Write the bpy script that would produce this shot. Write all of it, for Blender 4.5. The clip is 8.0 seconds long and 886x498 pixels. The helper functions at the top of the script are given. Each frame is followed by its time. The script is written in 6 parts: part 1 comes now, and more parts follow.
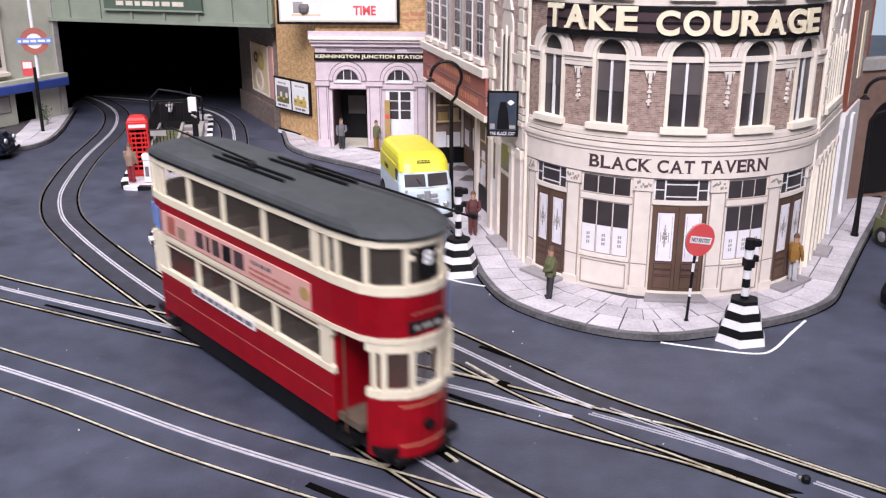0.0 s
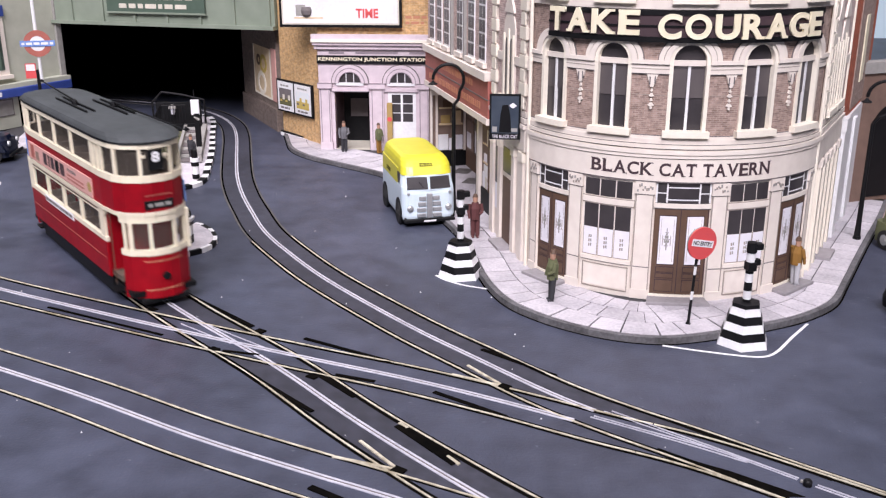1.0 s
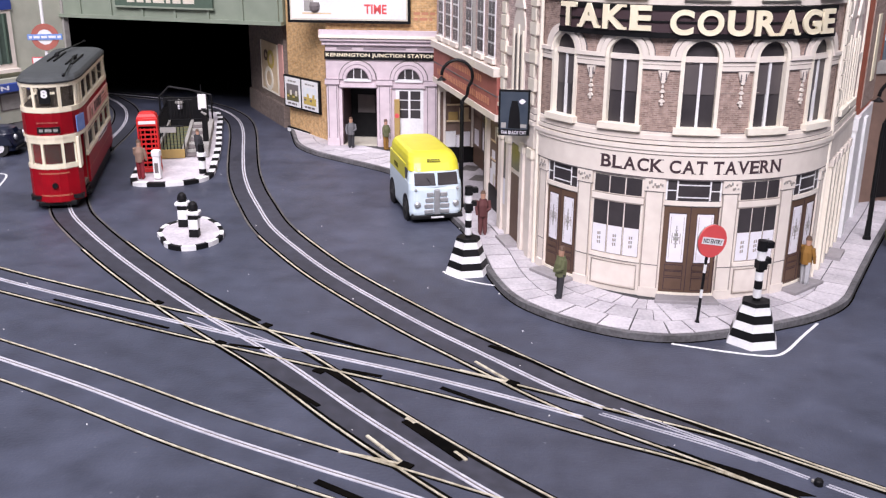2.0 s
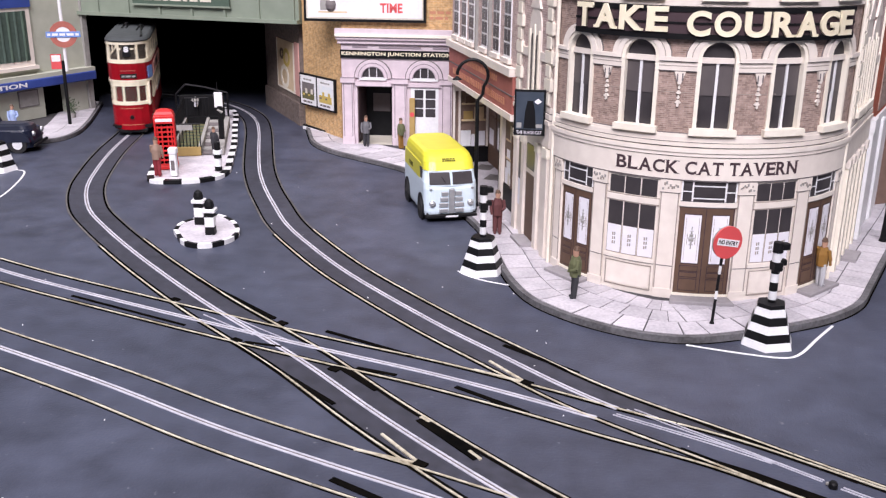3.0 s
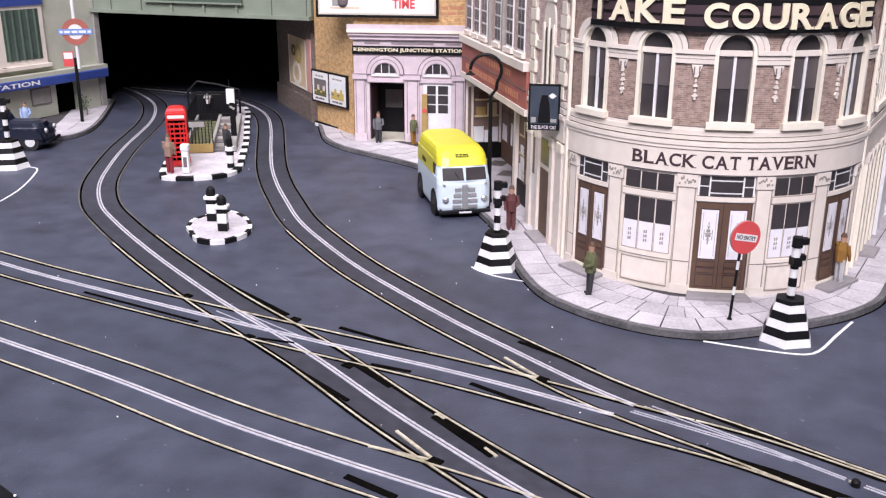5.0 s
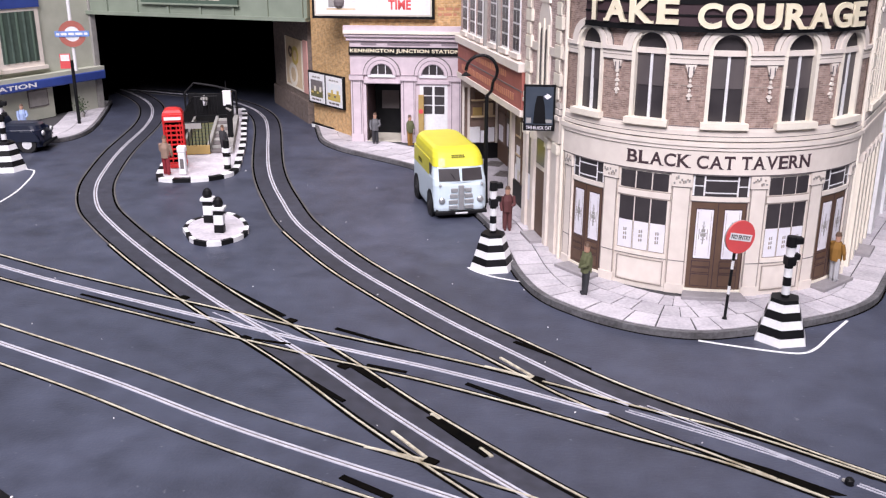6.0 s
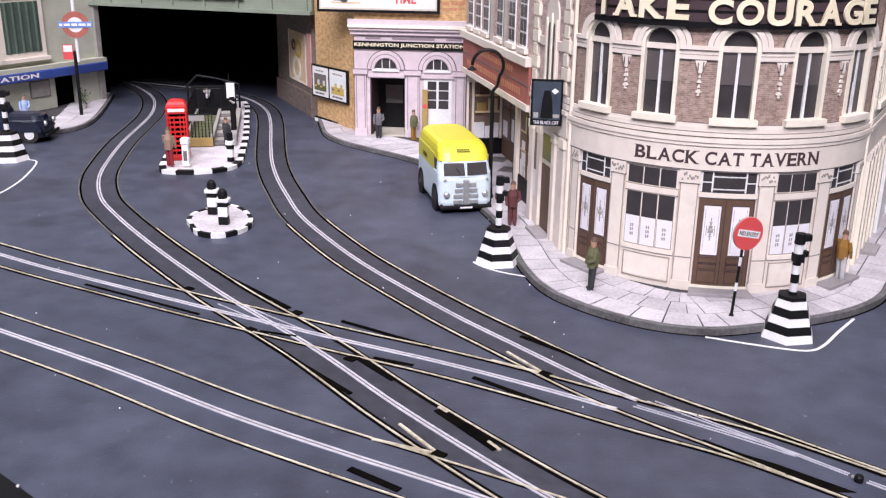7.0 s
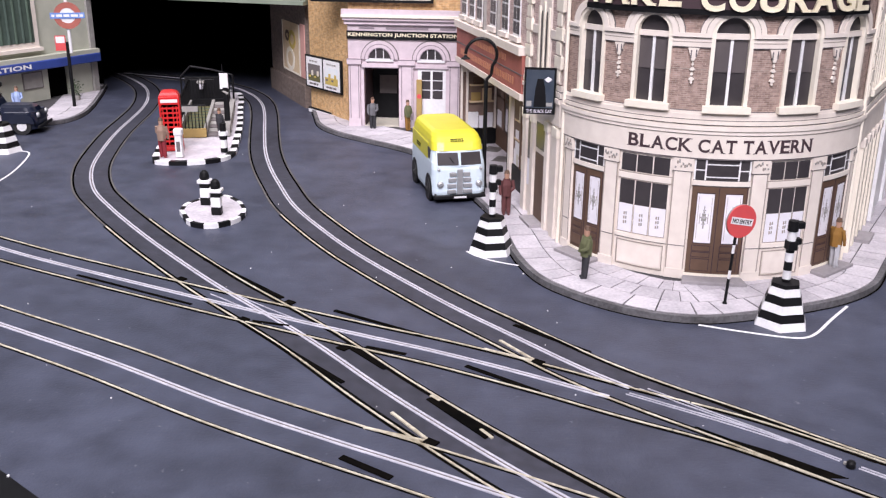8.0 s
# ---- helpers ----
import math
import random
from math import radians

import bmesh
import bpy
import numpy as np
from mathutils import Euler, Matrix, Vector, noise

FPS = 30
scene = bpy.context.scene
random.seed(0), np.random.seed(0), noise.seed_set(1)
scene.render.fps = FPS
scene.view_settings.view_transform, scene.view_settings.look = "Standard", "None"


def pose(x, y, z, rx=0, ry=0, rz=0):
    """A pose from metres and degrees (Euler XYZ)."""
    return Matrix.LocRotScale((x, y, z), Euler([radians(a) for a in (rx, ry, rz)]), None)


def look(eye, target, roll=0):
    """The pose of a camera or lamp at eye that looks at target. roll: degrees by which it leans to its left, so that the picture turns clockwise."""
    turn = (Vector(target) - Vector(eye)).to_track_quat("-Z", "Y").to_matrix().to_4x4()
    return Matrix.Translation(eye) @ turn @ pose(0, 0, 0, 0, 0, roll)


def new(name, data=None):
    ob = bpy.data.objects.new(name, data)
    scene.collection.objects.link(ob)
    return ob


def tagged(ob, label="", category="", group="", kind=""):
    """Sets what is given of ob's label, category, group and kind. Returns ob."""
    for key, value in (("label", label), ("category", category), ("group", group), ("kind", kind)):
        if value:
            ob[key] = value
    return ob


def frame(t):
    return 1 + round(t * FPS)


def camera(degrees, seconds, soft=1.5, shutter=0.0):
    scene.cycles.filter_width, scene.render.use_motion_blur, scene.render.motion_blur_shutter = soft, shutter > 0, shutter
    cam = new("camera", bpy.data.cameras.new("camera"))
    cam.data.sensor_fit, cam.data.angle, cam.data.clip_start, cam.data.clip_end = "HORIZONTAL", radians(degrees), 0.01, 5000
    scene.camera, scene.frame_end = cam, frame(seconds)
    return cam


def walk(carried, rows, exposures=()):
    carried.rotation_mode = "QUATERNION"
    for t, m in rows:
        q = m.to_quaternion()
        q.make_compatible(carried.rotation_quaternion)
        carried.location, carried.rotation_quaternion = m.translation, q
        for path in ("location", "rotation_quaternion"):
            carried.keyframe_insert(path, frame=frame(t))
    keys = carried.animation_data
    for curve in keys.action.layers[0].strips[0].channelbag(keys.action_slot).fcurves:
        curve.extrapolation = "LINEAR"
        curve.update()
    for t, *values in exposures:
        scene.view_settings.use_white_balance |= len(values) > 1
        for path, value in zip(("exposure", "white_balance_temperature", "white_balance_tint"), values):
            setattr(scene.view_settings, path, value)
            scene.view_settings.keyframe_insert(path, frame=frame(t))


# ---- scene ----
# A tramway layout at 1:76. Lengths in the building code are millimetres; MM turns them into metres.
MM = 0.001
cam = camera(50.56, 8.0, soft=1.25, shutter=0.5)
PATH = [
    (0.0, 4.50, -2.18, 115.41, 71.611, 0.063, 0.233),
    (0.5, 4.88, -2.95, 115.82, 71.742, 0.100, 0.433),
    (1.0, 4.54, -2.47, 115.74, 71.745, 0.039, 0.382),
    (2.5, 2.91, -1.07, 113.37, 71.696, -0.664, 1.123),
    (3.0, 2.60, -2.04, 114.66, 71.598, -0.535, 1.653),
    (3.5, 0.13, -1.53, 113.77, 71.668, -0.745, 2.053),
    (4.0, -0.32, -0.56, 112.61, 71.675, -0.791, 2.289),
    (4.5, 0.54, 0.22, 112.81, 71.474, -0.497, 2.338),
    (6.0, 2.59, -0.47, 113.41, 71.503, -0.054, 2.128),
    (6.5, -0.10, -0.77, 113.48, 71.463, -0.477, 2.122),
    (7.0, -0.41, -0.07, 111.97, 71.346, -0.691, 2.154),
    (7.5, 0.81, 0.83, 110.32, 71.043, -0.765, 2.133),
    (8.0, 0.86, 0.36, 110.77, 70.876, -0.543, 1.909)]
walk(cam, [(t, pose(x * MM, y * MM, z * MM, a, b, c)) for t, x, y, z, a, b, c in PATH])

# ---- light: plain ambient and two unseen area lamps, no hall built ----
world = bpy.data.worlds.new("world")
scene.world = world
world.use_nodes = True
world.node_tree.nodes["Background"].inputs[0].default_value = (0.90, 0.88, 1.0, 1)
world.node_tree.nodes["Background"].inputs[1].default_value = 0.125


def area_lamp(name, eye, target, w, h, power, colour):
    data = bpy.data.lights.new(name, "AREA")
    data.shape, data.size, data.size_y, data.energy, data.color = "RECTANGLE", w, h, power, colour
    ob = new(name, data)
    ob.matrix_world = look(eye, target)
    return ob


# Unseen key lamp from the front; its spread dims the near road.
hall = area_lamp("hall_lamp", (-0.16, -0.56, 1.0), (-0.09, 0.50, 0.03), 1.0, 0.6, 5.8, (0.97, 0.905, 1.0))
hall.data.spread = radians(62)
# Unseen lamp added overhead to brighten the road's middle distance.
overhead_fill = area_lamp("overhead_fill_lamp", (-0.10, 0.44, 1.05), (-0.10, 0.44, 0), 0.9, 0.3, 1.75, (0.985, 0.92, 1.0))
overhead_fill.data.spread = radians(72)
scene.view_settings.exposure = 0.0


# ---- materials ----
def material(name, colour, rough=0.6, metal=0.0, colour2=None, scale=400.0, mix=0.5, bump=0.0, bump_scale=1500.0, spot=None, island=0.0, coat=0.0, gloss=0.5, large=0.12):
    """A node material: two noises vary the base colour between colour and colour2, a finer one gives relief; spot adds specks."""
    mat = bpy.data.materials.new(name)
    mat.use_nodes = True
    nt = mat.node_tree
    n, l = nt.nodes, nt.links
    bsdf = n["Principled BSDF"]
    bsdf.inputs["Roughness"].default_value, bsdf.inputs["Metallic"].default_value = rough, metal
    bsdf.inputs["Specular IOR Level"].default_value = gloss
    if coat:
        bsdf.inputs["Coat Weight"].default_value, bsdf.inputs["Coat Roughness"].default_value = coat, 0.15
    tc = n.new("ShaderNodeTexCoord")
    c2 = colour2 or tuple(c * 0.8 for c in colour)
    big, fine = n.new("ShaderNodeTexNoise"), n.new("ShaderNodeTexNoise")
    big.inputs["Scale"].default_value, big.inputs["Detail"].default_value = scale * large, 3
    fine.inputs["Scale"].default_value, fine.inputs["Detail"].default_value = scale, 4
    for q in (big, fine):
        l.new(tc.outputs["Object"], q.inputs["Vector"])
    add = n.new("ShaderNodeMath")
    add.operation = "MULTIPLY_ADD"
    add.inputs[1].default_value = 0.5
    half = n.new("ShaderNodeMath")
    half.operation = "MULTIPLY"
    half.inputs[1].default_value = 0.5
    l.new(big.outputs[0], half.inputs[0])
    l.new(fine.outputs[0], add.inputs[0])
    l.new(half.outputs[0], add.inputs[2])
    ramp = n.new("ShaderNodeValToRGB")
    ramp.color_ramp.elements[0].position, ramp.color_ramp.elements[1].position = 0.5 - 0.3 * mix, 0.5 + 0.3 * mix
    ramp.color_ramp.elements[0].color, ramp.color_ramp.elements[1].color = (*c2, 1), (*colour, 1)
    l.new(add.outputs[0], ramp.inputs[0])
    out = ramp.outputs[0]
    if island:
        oi, hsv, mr = n.new("ShaderNodeObjectInfo"), n.new("ShaderNodeHueSaturation"), n.new("ShaderNodeMapRange")
        mr.inputs[3].default_value, mr.inputs[4].default_value = 1 - island, 1 + island
        geo = n.new("ShaderNodeNewGeometry")
        sm = n.new("ShaderNodeMath")
        sm.operation = "ADD"
        fr = n.new("ShaderNodeMath")
        fr.operation = "FRACT"
        l.new(oi.outputs["Random"], sm.inputs[0])
        l.new(geo.outputs["Random Per Island"], sm.inputs[1])
        l.new(sm.outputs[0], fr.inputs[0])
        l.new(fr.outputs[0], mr.inputs[0])
        l.new(mr.outputs[0], hsv.inputs["Value"])
        l.new(out, hsv.inputs["Color"])
        out = hsv.outputs[0]
    if spot:
        sc, amount, colour3 = spot
        sp, st, mx = n.new("ShaderNodeTexNoise"), n.new("ShaderNodeMapRange"), n.new("ShaderNodeMix")
        sp.inputs["Scale"].default_value, sp.inputs["Detail"].default_value = sc, 2
        l.new(tc.outputs["Object"], sp.inputs["Vector"])
        st.inputs[1].default_value, st.inputs[2].default_value = 1 - amount, 1 - amount + 0.06
        l.new(sp.outputs[0], st.inputs[0])
        mx.data_type = "RGBA"
        mx.inputs[7].default_value = (*colour3, 1)
        l.new(st.outputs[0], mx.inputs[0])
        l.new(out, mx.inputs[6])
        out = mx.outputs[2]
    l.new(out, bsdf.inputs["Base Color"])
    if bump:
        bn, bp = n.new("ShaderNodeTexNoise"), n.new("ShaderNodeBump")
        bn.inputs["Scale"].default_value, bn.inputs["Detail"].default_value = bump_scale, 4
        l.new(tc.outputs["Object"], bn.inputs["Vector"])
        bp.inputs["Strength"].default_value, bp.inputs["Distance"].default_value = bump, 0.0004
        l.new(bn.outputs[0], bp.inputs["Height"])
        l.new(bp.outputs[0], bsdf.inputs["Normal"])
    return mat


ROAD = material("road_paint", (0.064, 0.073, 0.111), 0.5, colour2=(0.026, 0.030, 0.049), scale=95, mix=0.52, bump=0.4, bump_scale=1100, spot=(480, 0.29, (0.125, 0.135, 0.165)), gloss=0.6, large=0.2)
TRACKBED = material("trackbed_paint", (0.046, 0.048, 0.068), 0.6, colour2=(0.020, 0.021, 0.031), scale=240, mix=0.45, bump=0.2, large=0.06)
RAIL = material("rail_metal", (0.86, 0.82, 0.67), 0.42, 0.15, colour2=(0.27, 0.225, 0.14), scale=520, mix=0.6)
# Darker grey for the far stretch of two tracks' rails.
RAIL_DULL = material("dark_grey_rail", (0.20, 0.19, 0.18), 0.5, 0.2, colour2=(0.07, 0.065, 0.06), scale=300, mix=0.6)
TRACK_BLACK = material("track_black", (0.003, 0.003, 0.003), 0.95, colour2=(0.007, 0.006, 0.005), gloss=0.0)
SLOT = material("slot_rail", (0.62, 0.62, 0.68), 0.5, 0.1, colour2=(0.40, 0.40, 0.45), scale=600)
BLACK = material("black_paint", (0.005, 0.005, 0.006), 0.5, colour2=(0.009, 0.009, 0.010), gloss=0.18)
# Near-black that puts the darkness behind openings into the colour.
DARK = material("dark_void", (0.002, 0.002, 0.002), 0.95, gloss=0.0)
WHITE = material("white_paint", (0.80, 0.80, 0.80), 0.55, colour2=(0.68, 0.68, 0.69), scale=700)
SLAB = material("paving_slab", (0.56, 0.53, 0.555), 0.75, colour2=(0.36, 0.34, 0.37), scale=900, island=0.13, bump=0.2)
JOINT = material("slab_joint", (0.055, 0.052, 0.056), 0.9)
KERB = material("kerb_stone", (0.17, 0.165, 0.175), 0.8, colour2=(0.06, 0.058, 0.06), scale=800, island=0.1)
CREAM = material("cream_render", (0.78, 0.715, 0.64), 0.7, colour2=(0.68, 0.61, 0.545), scale=260, bump=0.05)
CREAM_EDGE = material("card_edge", (0.84, 0.785, 0.67), 0.7, colour2=(0.77, 0.71, 0.60), scale=500)
MAUVE = material("pale_mauve_render", (0.66, 0.565, 0.60), 0.7, colour2=(0.54, 0.455, 0.49), scale=300, bump=0.05)
RED = material("tram_red", (0.30, 0.003, 0.010), 0.45, colour2=(0.21, 0.002, 0.008), scale=200, coat=0.05, gloss=0.18)
IVORY = material("tram_ivory", (0.82, 0.75, 0.58), 0.5, colour2=(0.72, 0.65, 0.49), scale=300)
ROOF = material("tram_roof", (0.055, 0.062, 0.066), 0.7, colour2=(0.035, 0.04, 0.042), scale=250, bump=0.1)
INSIDE = material("saloon_inside", (0.12, 0.092, 0.068), 0.7)
# Faint pale film in the panes stands in for their reflections.
PANE = material("filmed_glazing", (0.30, 0.26, 0.22), 0.18, colour2=(0.22, 0.19, 0.165), scale=250, mix=0.7)
PANE.node_tree.nodes["Principled BSDF"].inputs["Alpha"].default_value = 0.1


def brick_material(name, c1, c2, mortar, length=3.0, height=1.0, joint=0.12):
    """Printed brickwork laid by the mesh's own millimetre coordinates."""
    mat = material(name, c1, 0.85)
    n, l = mat.node_tree.nodes, mat.node_tree.links
    uv, br = n.new("ShaderNodeUVMap"), n.new("ShaderNodeTexBrick")
    br.inputs["Scale"].default_value = 1.0
    br.inputs["Brick Width"].default_value, br.inputs["Row Height"].default_value = length, height
    br.inputs["Mortar Size"].default_value, br.inputs["Mortar Smooth"].default_value = joint, 0.3
    br.inputs["Color1"].default_value, br.inputs["Color2"].default_value, br.inputs["Mortar"].default_value = (*c1, 1), (*c2, 1), (*mortar, 1)
    l.new(uv.outputs[0], br.inputs["Vector"])
    ns, mx = n.new("ShaderNodeTexNoise"), n.new("ShaderNodeMix")
    ns.inputs["Scale"].default_value, ns.inputs["Detail"].default_value = 0.45, 5
    l.new(uv.outputs[0], ns.inputs["Vector"])
    mx.data_type, mx.blend_type = "RGBA", "MULTIPLY"
    rp = n.new("ShaderNodeValToRGB")
    rp.color_ramp.elements[0].position, rp.color_ramp.elements[1].position = 0.35, 0.62
    rp.color_ramp.elements[0].color, rp.color_ramp.elements[1].color = (0.74, 0.72, 0.72, 1), (1.1, 1.08, 1.08, 1)
    l.new(ns.outputs[0], rp.inputs[0])
    mx.inputs[0].default_value = 1.0
    l.new(br.outputs["Color"], mx.inputs[6])
    l.new(rp.outputs[0], mx.inputs[7])
    l.new(mx.outputs[2], n["Principled BSDF"].inputs["Base Color"])
    bp = n.new("ShaderNodeBump")
    bp.invert = True
    bp.inputs["Strength"].default_value, bp.inputs["Distance"].default_value = 0.3, 0.0002
    l.new(br.outputs["Fac"], bp.inputs["Height"])
    l.new(bp.outputs[0], n["Principled BSDF"].inputs["Normal"])
    return mat


BROWN_BRICK = brick_material("brown_brickwork", (0.40, 0.29, 0.24), (0.24, 0.165, 0.135), (0.40, 0.325, 0.285), 2.1, 0.66, 0.1)
STOCK_BRICK = brick_material("stock_brickwork", (0.62, 0.40, 0.18), (0.50, 0.30, 0.12), (0.62, 0.46, 0.28), 2.6, 0.85, 0.10)
RED_BRICKWORK = brick_material("red_brickwork", (0.46, 0.10, 0.045), (0.36, 0.075, 0.035), (0.44, 0.16, 0.09), 2.6, 0.85, 0.10)
PINK_BRICK = brick_material("pale_brickwork", (0.56, 0.43, 0.39), (0.46, 0.345, 0.31), (0.66, 0.57, 0.54), 2.6, 0.85, 0.1)
TUNNEL_BRICK = brick_material("grey_brown_brickwork", (0.19, 0.15, 0.125), (0.14, 0.11, 0.095), (0.22, 0.18, 0.16), 2.6, 0.85, 0.1)
GLASS_DARK = material("dark_window", (0.055, 0.048, 0.05), 0.35, colour2=(0.03, 0.026, 0.029), scale=150, coat=0.06)
ETCHED = material("etched_glass", (0.80, 0.79, 0.83), 0.4, colour2=(0.72, 0.70, 0.75), scale=300)
# LINE_GREY and SHADE_LINE also draw moulding shade as flat colour.
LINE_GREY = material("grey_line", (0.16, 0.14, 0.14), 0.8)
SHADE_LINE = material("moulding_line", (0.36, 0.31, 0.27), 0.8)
BROWN_DOOR = material("brown_door", (0.125, 0.072, 0.045), 0.55, colour2=(0.095, 0.054, 0.034), scale=400)
STEP = material("grey_step", (0.30, 0.28, 0.29), 0.8, colour2=(0.23, 0.215, 0.22), scale=500)
LETTER = material("cream_letter", (0.86, 0.80, 0.60), 0.5, colour2=(0.78, 0.70, 0.50), scale=300)
PLUM = material("plum_board", (0.05, 0.027, 0.032), 0.7, colour2=(0.05, 0.028, 0.034), scale=300)
RED_FASCIA = material("red_shop_fascia", (0.40, 0.13, 0.105), 0.7, colour2=(0.30, 0.095, 0.075), scale=300)
ORANGE = material("worn_orange_paint", (0.55, 0.24, 0.14), 0.7)
GIRDER = material("grey_green_girder", (0.235, 0.275, 0.215), 0.6, colour2=(0.185, 0.22, 0.17), scale=120)
DARK_GREEN = material("dark_green_plate", (0.075, 0.115, 0.085), 0.6)
PALE_WALL = material("pale_concrete", (0.47, 0.48, 0.40), 0.8, colour2=(0.38, 0.39, 0.32), scale=150)
BLUE = material("blue_enamel", (0.035, 0.07, 0.30), 0.5, colour2=(0.025, 0.05, 0.23), scale=250)
CURTAIN = material("green_curtain", (0.07, 0.105, 0.085), 0.8, colour2=(0.045, 0.07, 0.055), scale=500)
PHONE_RED = material("phone_box_red", (0.62, 0.022, 0.022), 0.4, colour2=(0.52, 0.015, 0.015), scale=300)
SIGN_RED = material("sign_red", (0.66, 0.085, 0.085), 0.5, colour2=(0.60, 0.075, 0.08), scale=300)
ROUNDEL_RED = material("roundel_red", (0.40, 0.12, 0.09), 0.6)
VAN_BLUE = material("van_pale_blue", (0.66, 0.77, 0.83), 0.35, colour2=(0.60, 0.71, 0.78), scale=200, coat=0.4)
VAN_YELLOW = material("van_yellow", (0.66, 0.62, 0.045), 0.38, colour2=(0.60, 0.56, 0.035), scale=200, coat=0.3)
CHROME = material("dull_silver", (0.5, 0.51, 0.52), 0.35, 0.6)
RUBBER = material("black_rubber", (0.015, 0.015, 0.016), 0.7)
CAR_BLUE = material("dark_blue_car", (0.006, 0.010, 0.028), 0.3, colour2=(0.004, 0.007, 0.02), coat=0.4)
TIMBER = material("ochre_timber", (0.42, 0.29, 0.10), 0.7)
MOSS = material("moss_stair", (0.13, 0.125, 0.05), 0.85, colour2=(0.09, 0.085, 0.035), scale=600)
STONE_GREY = material("grey_stone", (0.34, 0.33, 0.31), 0.8, colour2=(0.25, 0.24, 0.225), scale=400)
LEAF = material("dark_leaf", (0.05, 0.085, 0.035), 0.7)
SKIN = material("doll_flesh_paint", (0.50, 0.29, 0.20), 0.7)
POSTER_PINK = material("pink_advert", (0.68, 0.38, 0.33), 0.6, colour2=(0.60, 0.33, 0.29), scale=400)
POSTER_BLUE = material("blue_advert", (0.10, 0.20, 0.52), 0.6, colour2=(0.20, 0.32, 0.62), scale=500)
POSTER_TAN = material("tan_advert", (0.72, 0.58, 0.38), 0.7, colour2=(0.58, 0.44, 0.27), scale=350)
BEIGE = material("aged_paper", (0.66, 0.62, 0.52), 0.7)
SKY_CARD = material("pale_blue_backdrop", (0.50, 0.62, 0.72), 0.9, colour2=(0.56, 0.66, 0.74), scale=20)
# The card gets a glow of its own, as the lamps barely reach it.
SKY_CARD.node_tree.nodes["Principled BSDF"].inputs["Emission Color"].default_value = (0.55, 0.68, 0.8, 1)
SKY_CARD.node_tree.nodes["Principled BSDF"].inputs["Emission Strength"].default_value = 0.45
BROWN_CARD = material("brown_terrace", (0.20, 0.125, 0.095), 0.85, colour2=(0.14, 0.09, 0.07), scale=250)
PINK_FLOOR = material("pink_yard", (0.40, 0.30, 0.28), 0.85, scale=500)
SHOP_BACK = material("shop_interior", (0.24, 0.165, 0.13), 0.7, colour2=(0.12, 0.08, 0.065), scale=300, mix=0.8)
# Shading along the station's mouldings, drawn as lines of colour.
MAUVE_LINE = material("grey_mauve_line", (0.27, 0.225, 0.25), 0.8)
NIGHT = material("painted_night", (0.018, 0.030, 0.052), 0.5, colour2=(0.055, 0.07, 0.09), scale=160, mix=0.6)
BLIND = material("grey_blind", (0.10, 0.085, 0.085), 0.5, colour2=(0.075, 0.064, 0.066), scale=200)
GOLD_FIELD = material("golden_field", (0.62, 0.44, 0.10), 0.7, colour2=(0.40, 0.33, 0.10), scale=700)
PALE_SKY = material("pale_sky_paint", (0.62, 0.70, 0.76), 0.7, colour2=(0.74, 0.75, 0.74), scale=500)


# ---- mesh helpers (millimetres) ----
def box(bm, x0, x1, y0, y1, z0, z1, bevel=0.0):
    v = [bm.verts.new((x, y, z)) for z in (z0, z1) for x, y in ((x0, y0), (x1, y0), (x1, y1), (x0, y1))]
    fs = [bm.faces.new([v[i] for i in q]) for q in ((3, 2, 1, 0), (4, 5, 6, 7), (0, 1, 5, 4), (1, 2, 6, 5), (2, 3, 7, 6), (3, 0, 4, 7))]
    if bevel:
        bmesh.ops.bevel(bm, geom=list({e for f in fs for e in f.edges}), offset=bevel, segments=1, affect="EDGES")
    return bm


def prism(bm, poly, z0, z1, m=None, top=1.0):
    """An upright prism over a polygon; top scales its upper end; m moves it."""
    n = len(poly)
    cx, cy = sum(p[0] for p in poly) / n, sum(p[1] for p in poly) / n
    m = m or Matrix()
    lo = [bm.verts.new(m @ Vector((x, y, z0))) for x, y in poly]
    hi = [bm.verts.new(m @ Vector((cx + (x - cx) * top, cy + (y - cy) * top, z1))) for x, y in poly]
    bm.faces.new(lo[::-1])
    bm.faces.new(hi)
    for i in range(n):
        bm.faces.new((lo[i], lo[(i + 1) % n], hi[(i + 1) % n], hi[i]))
    return bm


def face_prism(bm, poly, y0, y1):
    """A prism over a polygon in the x-z plane, from y0 (front) back to y1."""
    return prism(bm, poly, -y1, -y0, Matrix(((1, 0, 0, 0), (0, 0, -1, 0), (0, 1, 0, 0), (0, 0, 0, 1))))


def rod(bm, a, b, r, r2=None, n=8):
    a, b = Vector(a), Vector(b)
    q = (b - a).to_track_quat("Z", "Y")
    r2 = r if r2 is None else r2
    ring = [[bm.verts.new(c + q @ Vector((rr * math.cos(2 * math.pi * i / n), rr * math.sin(2 * math.pi * i / n), 0))) for i in range(n)] for c, rr in ((a, r), (b, r2))]
    for i in range(n):
        bm.faces.new((ring[0][i], ring[0][(i + 1) % n], ring[1][(i + 1) % n], ring[1][i]))
    bm.faces.new(ring[0][::-1])
    bm.faces.new(ring[1])
    return bm


def tube(bm, pts, r, n=8):
    for a, b in zip(pts, pts[1:]):
        rod(bm, a, b, r, n=n)
    return bm


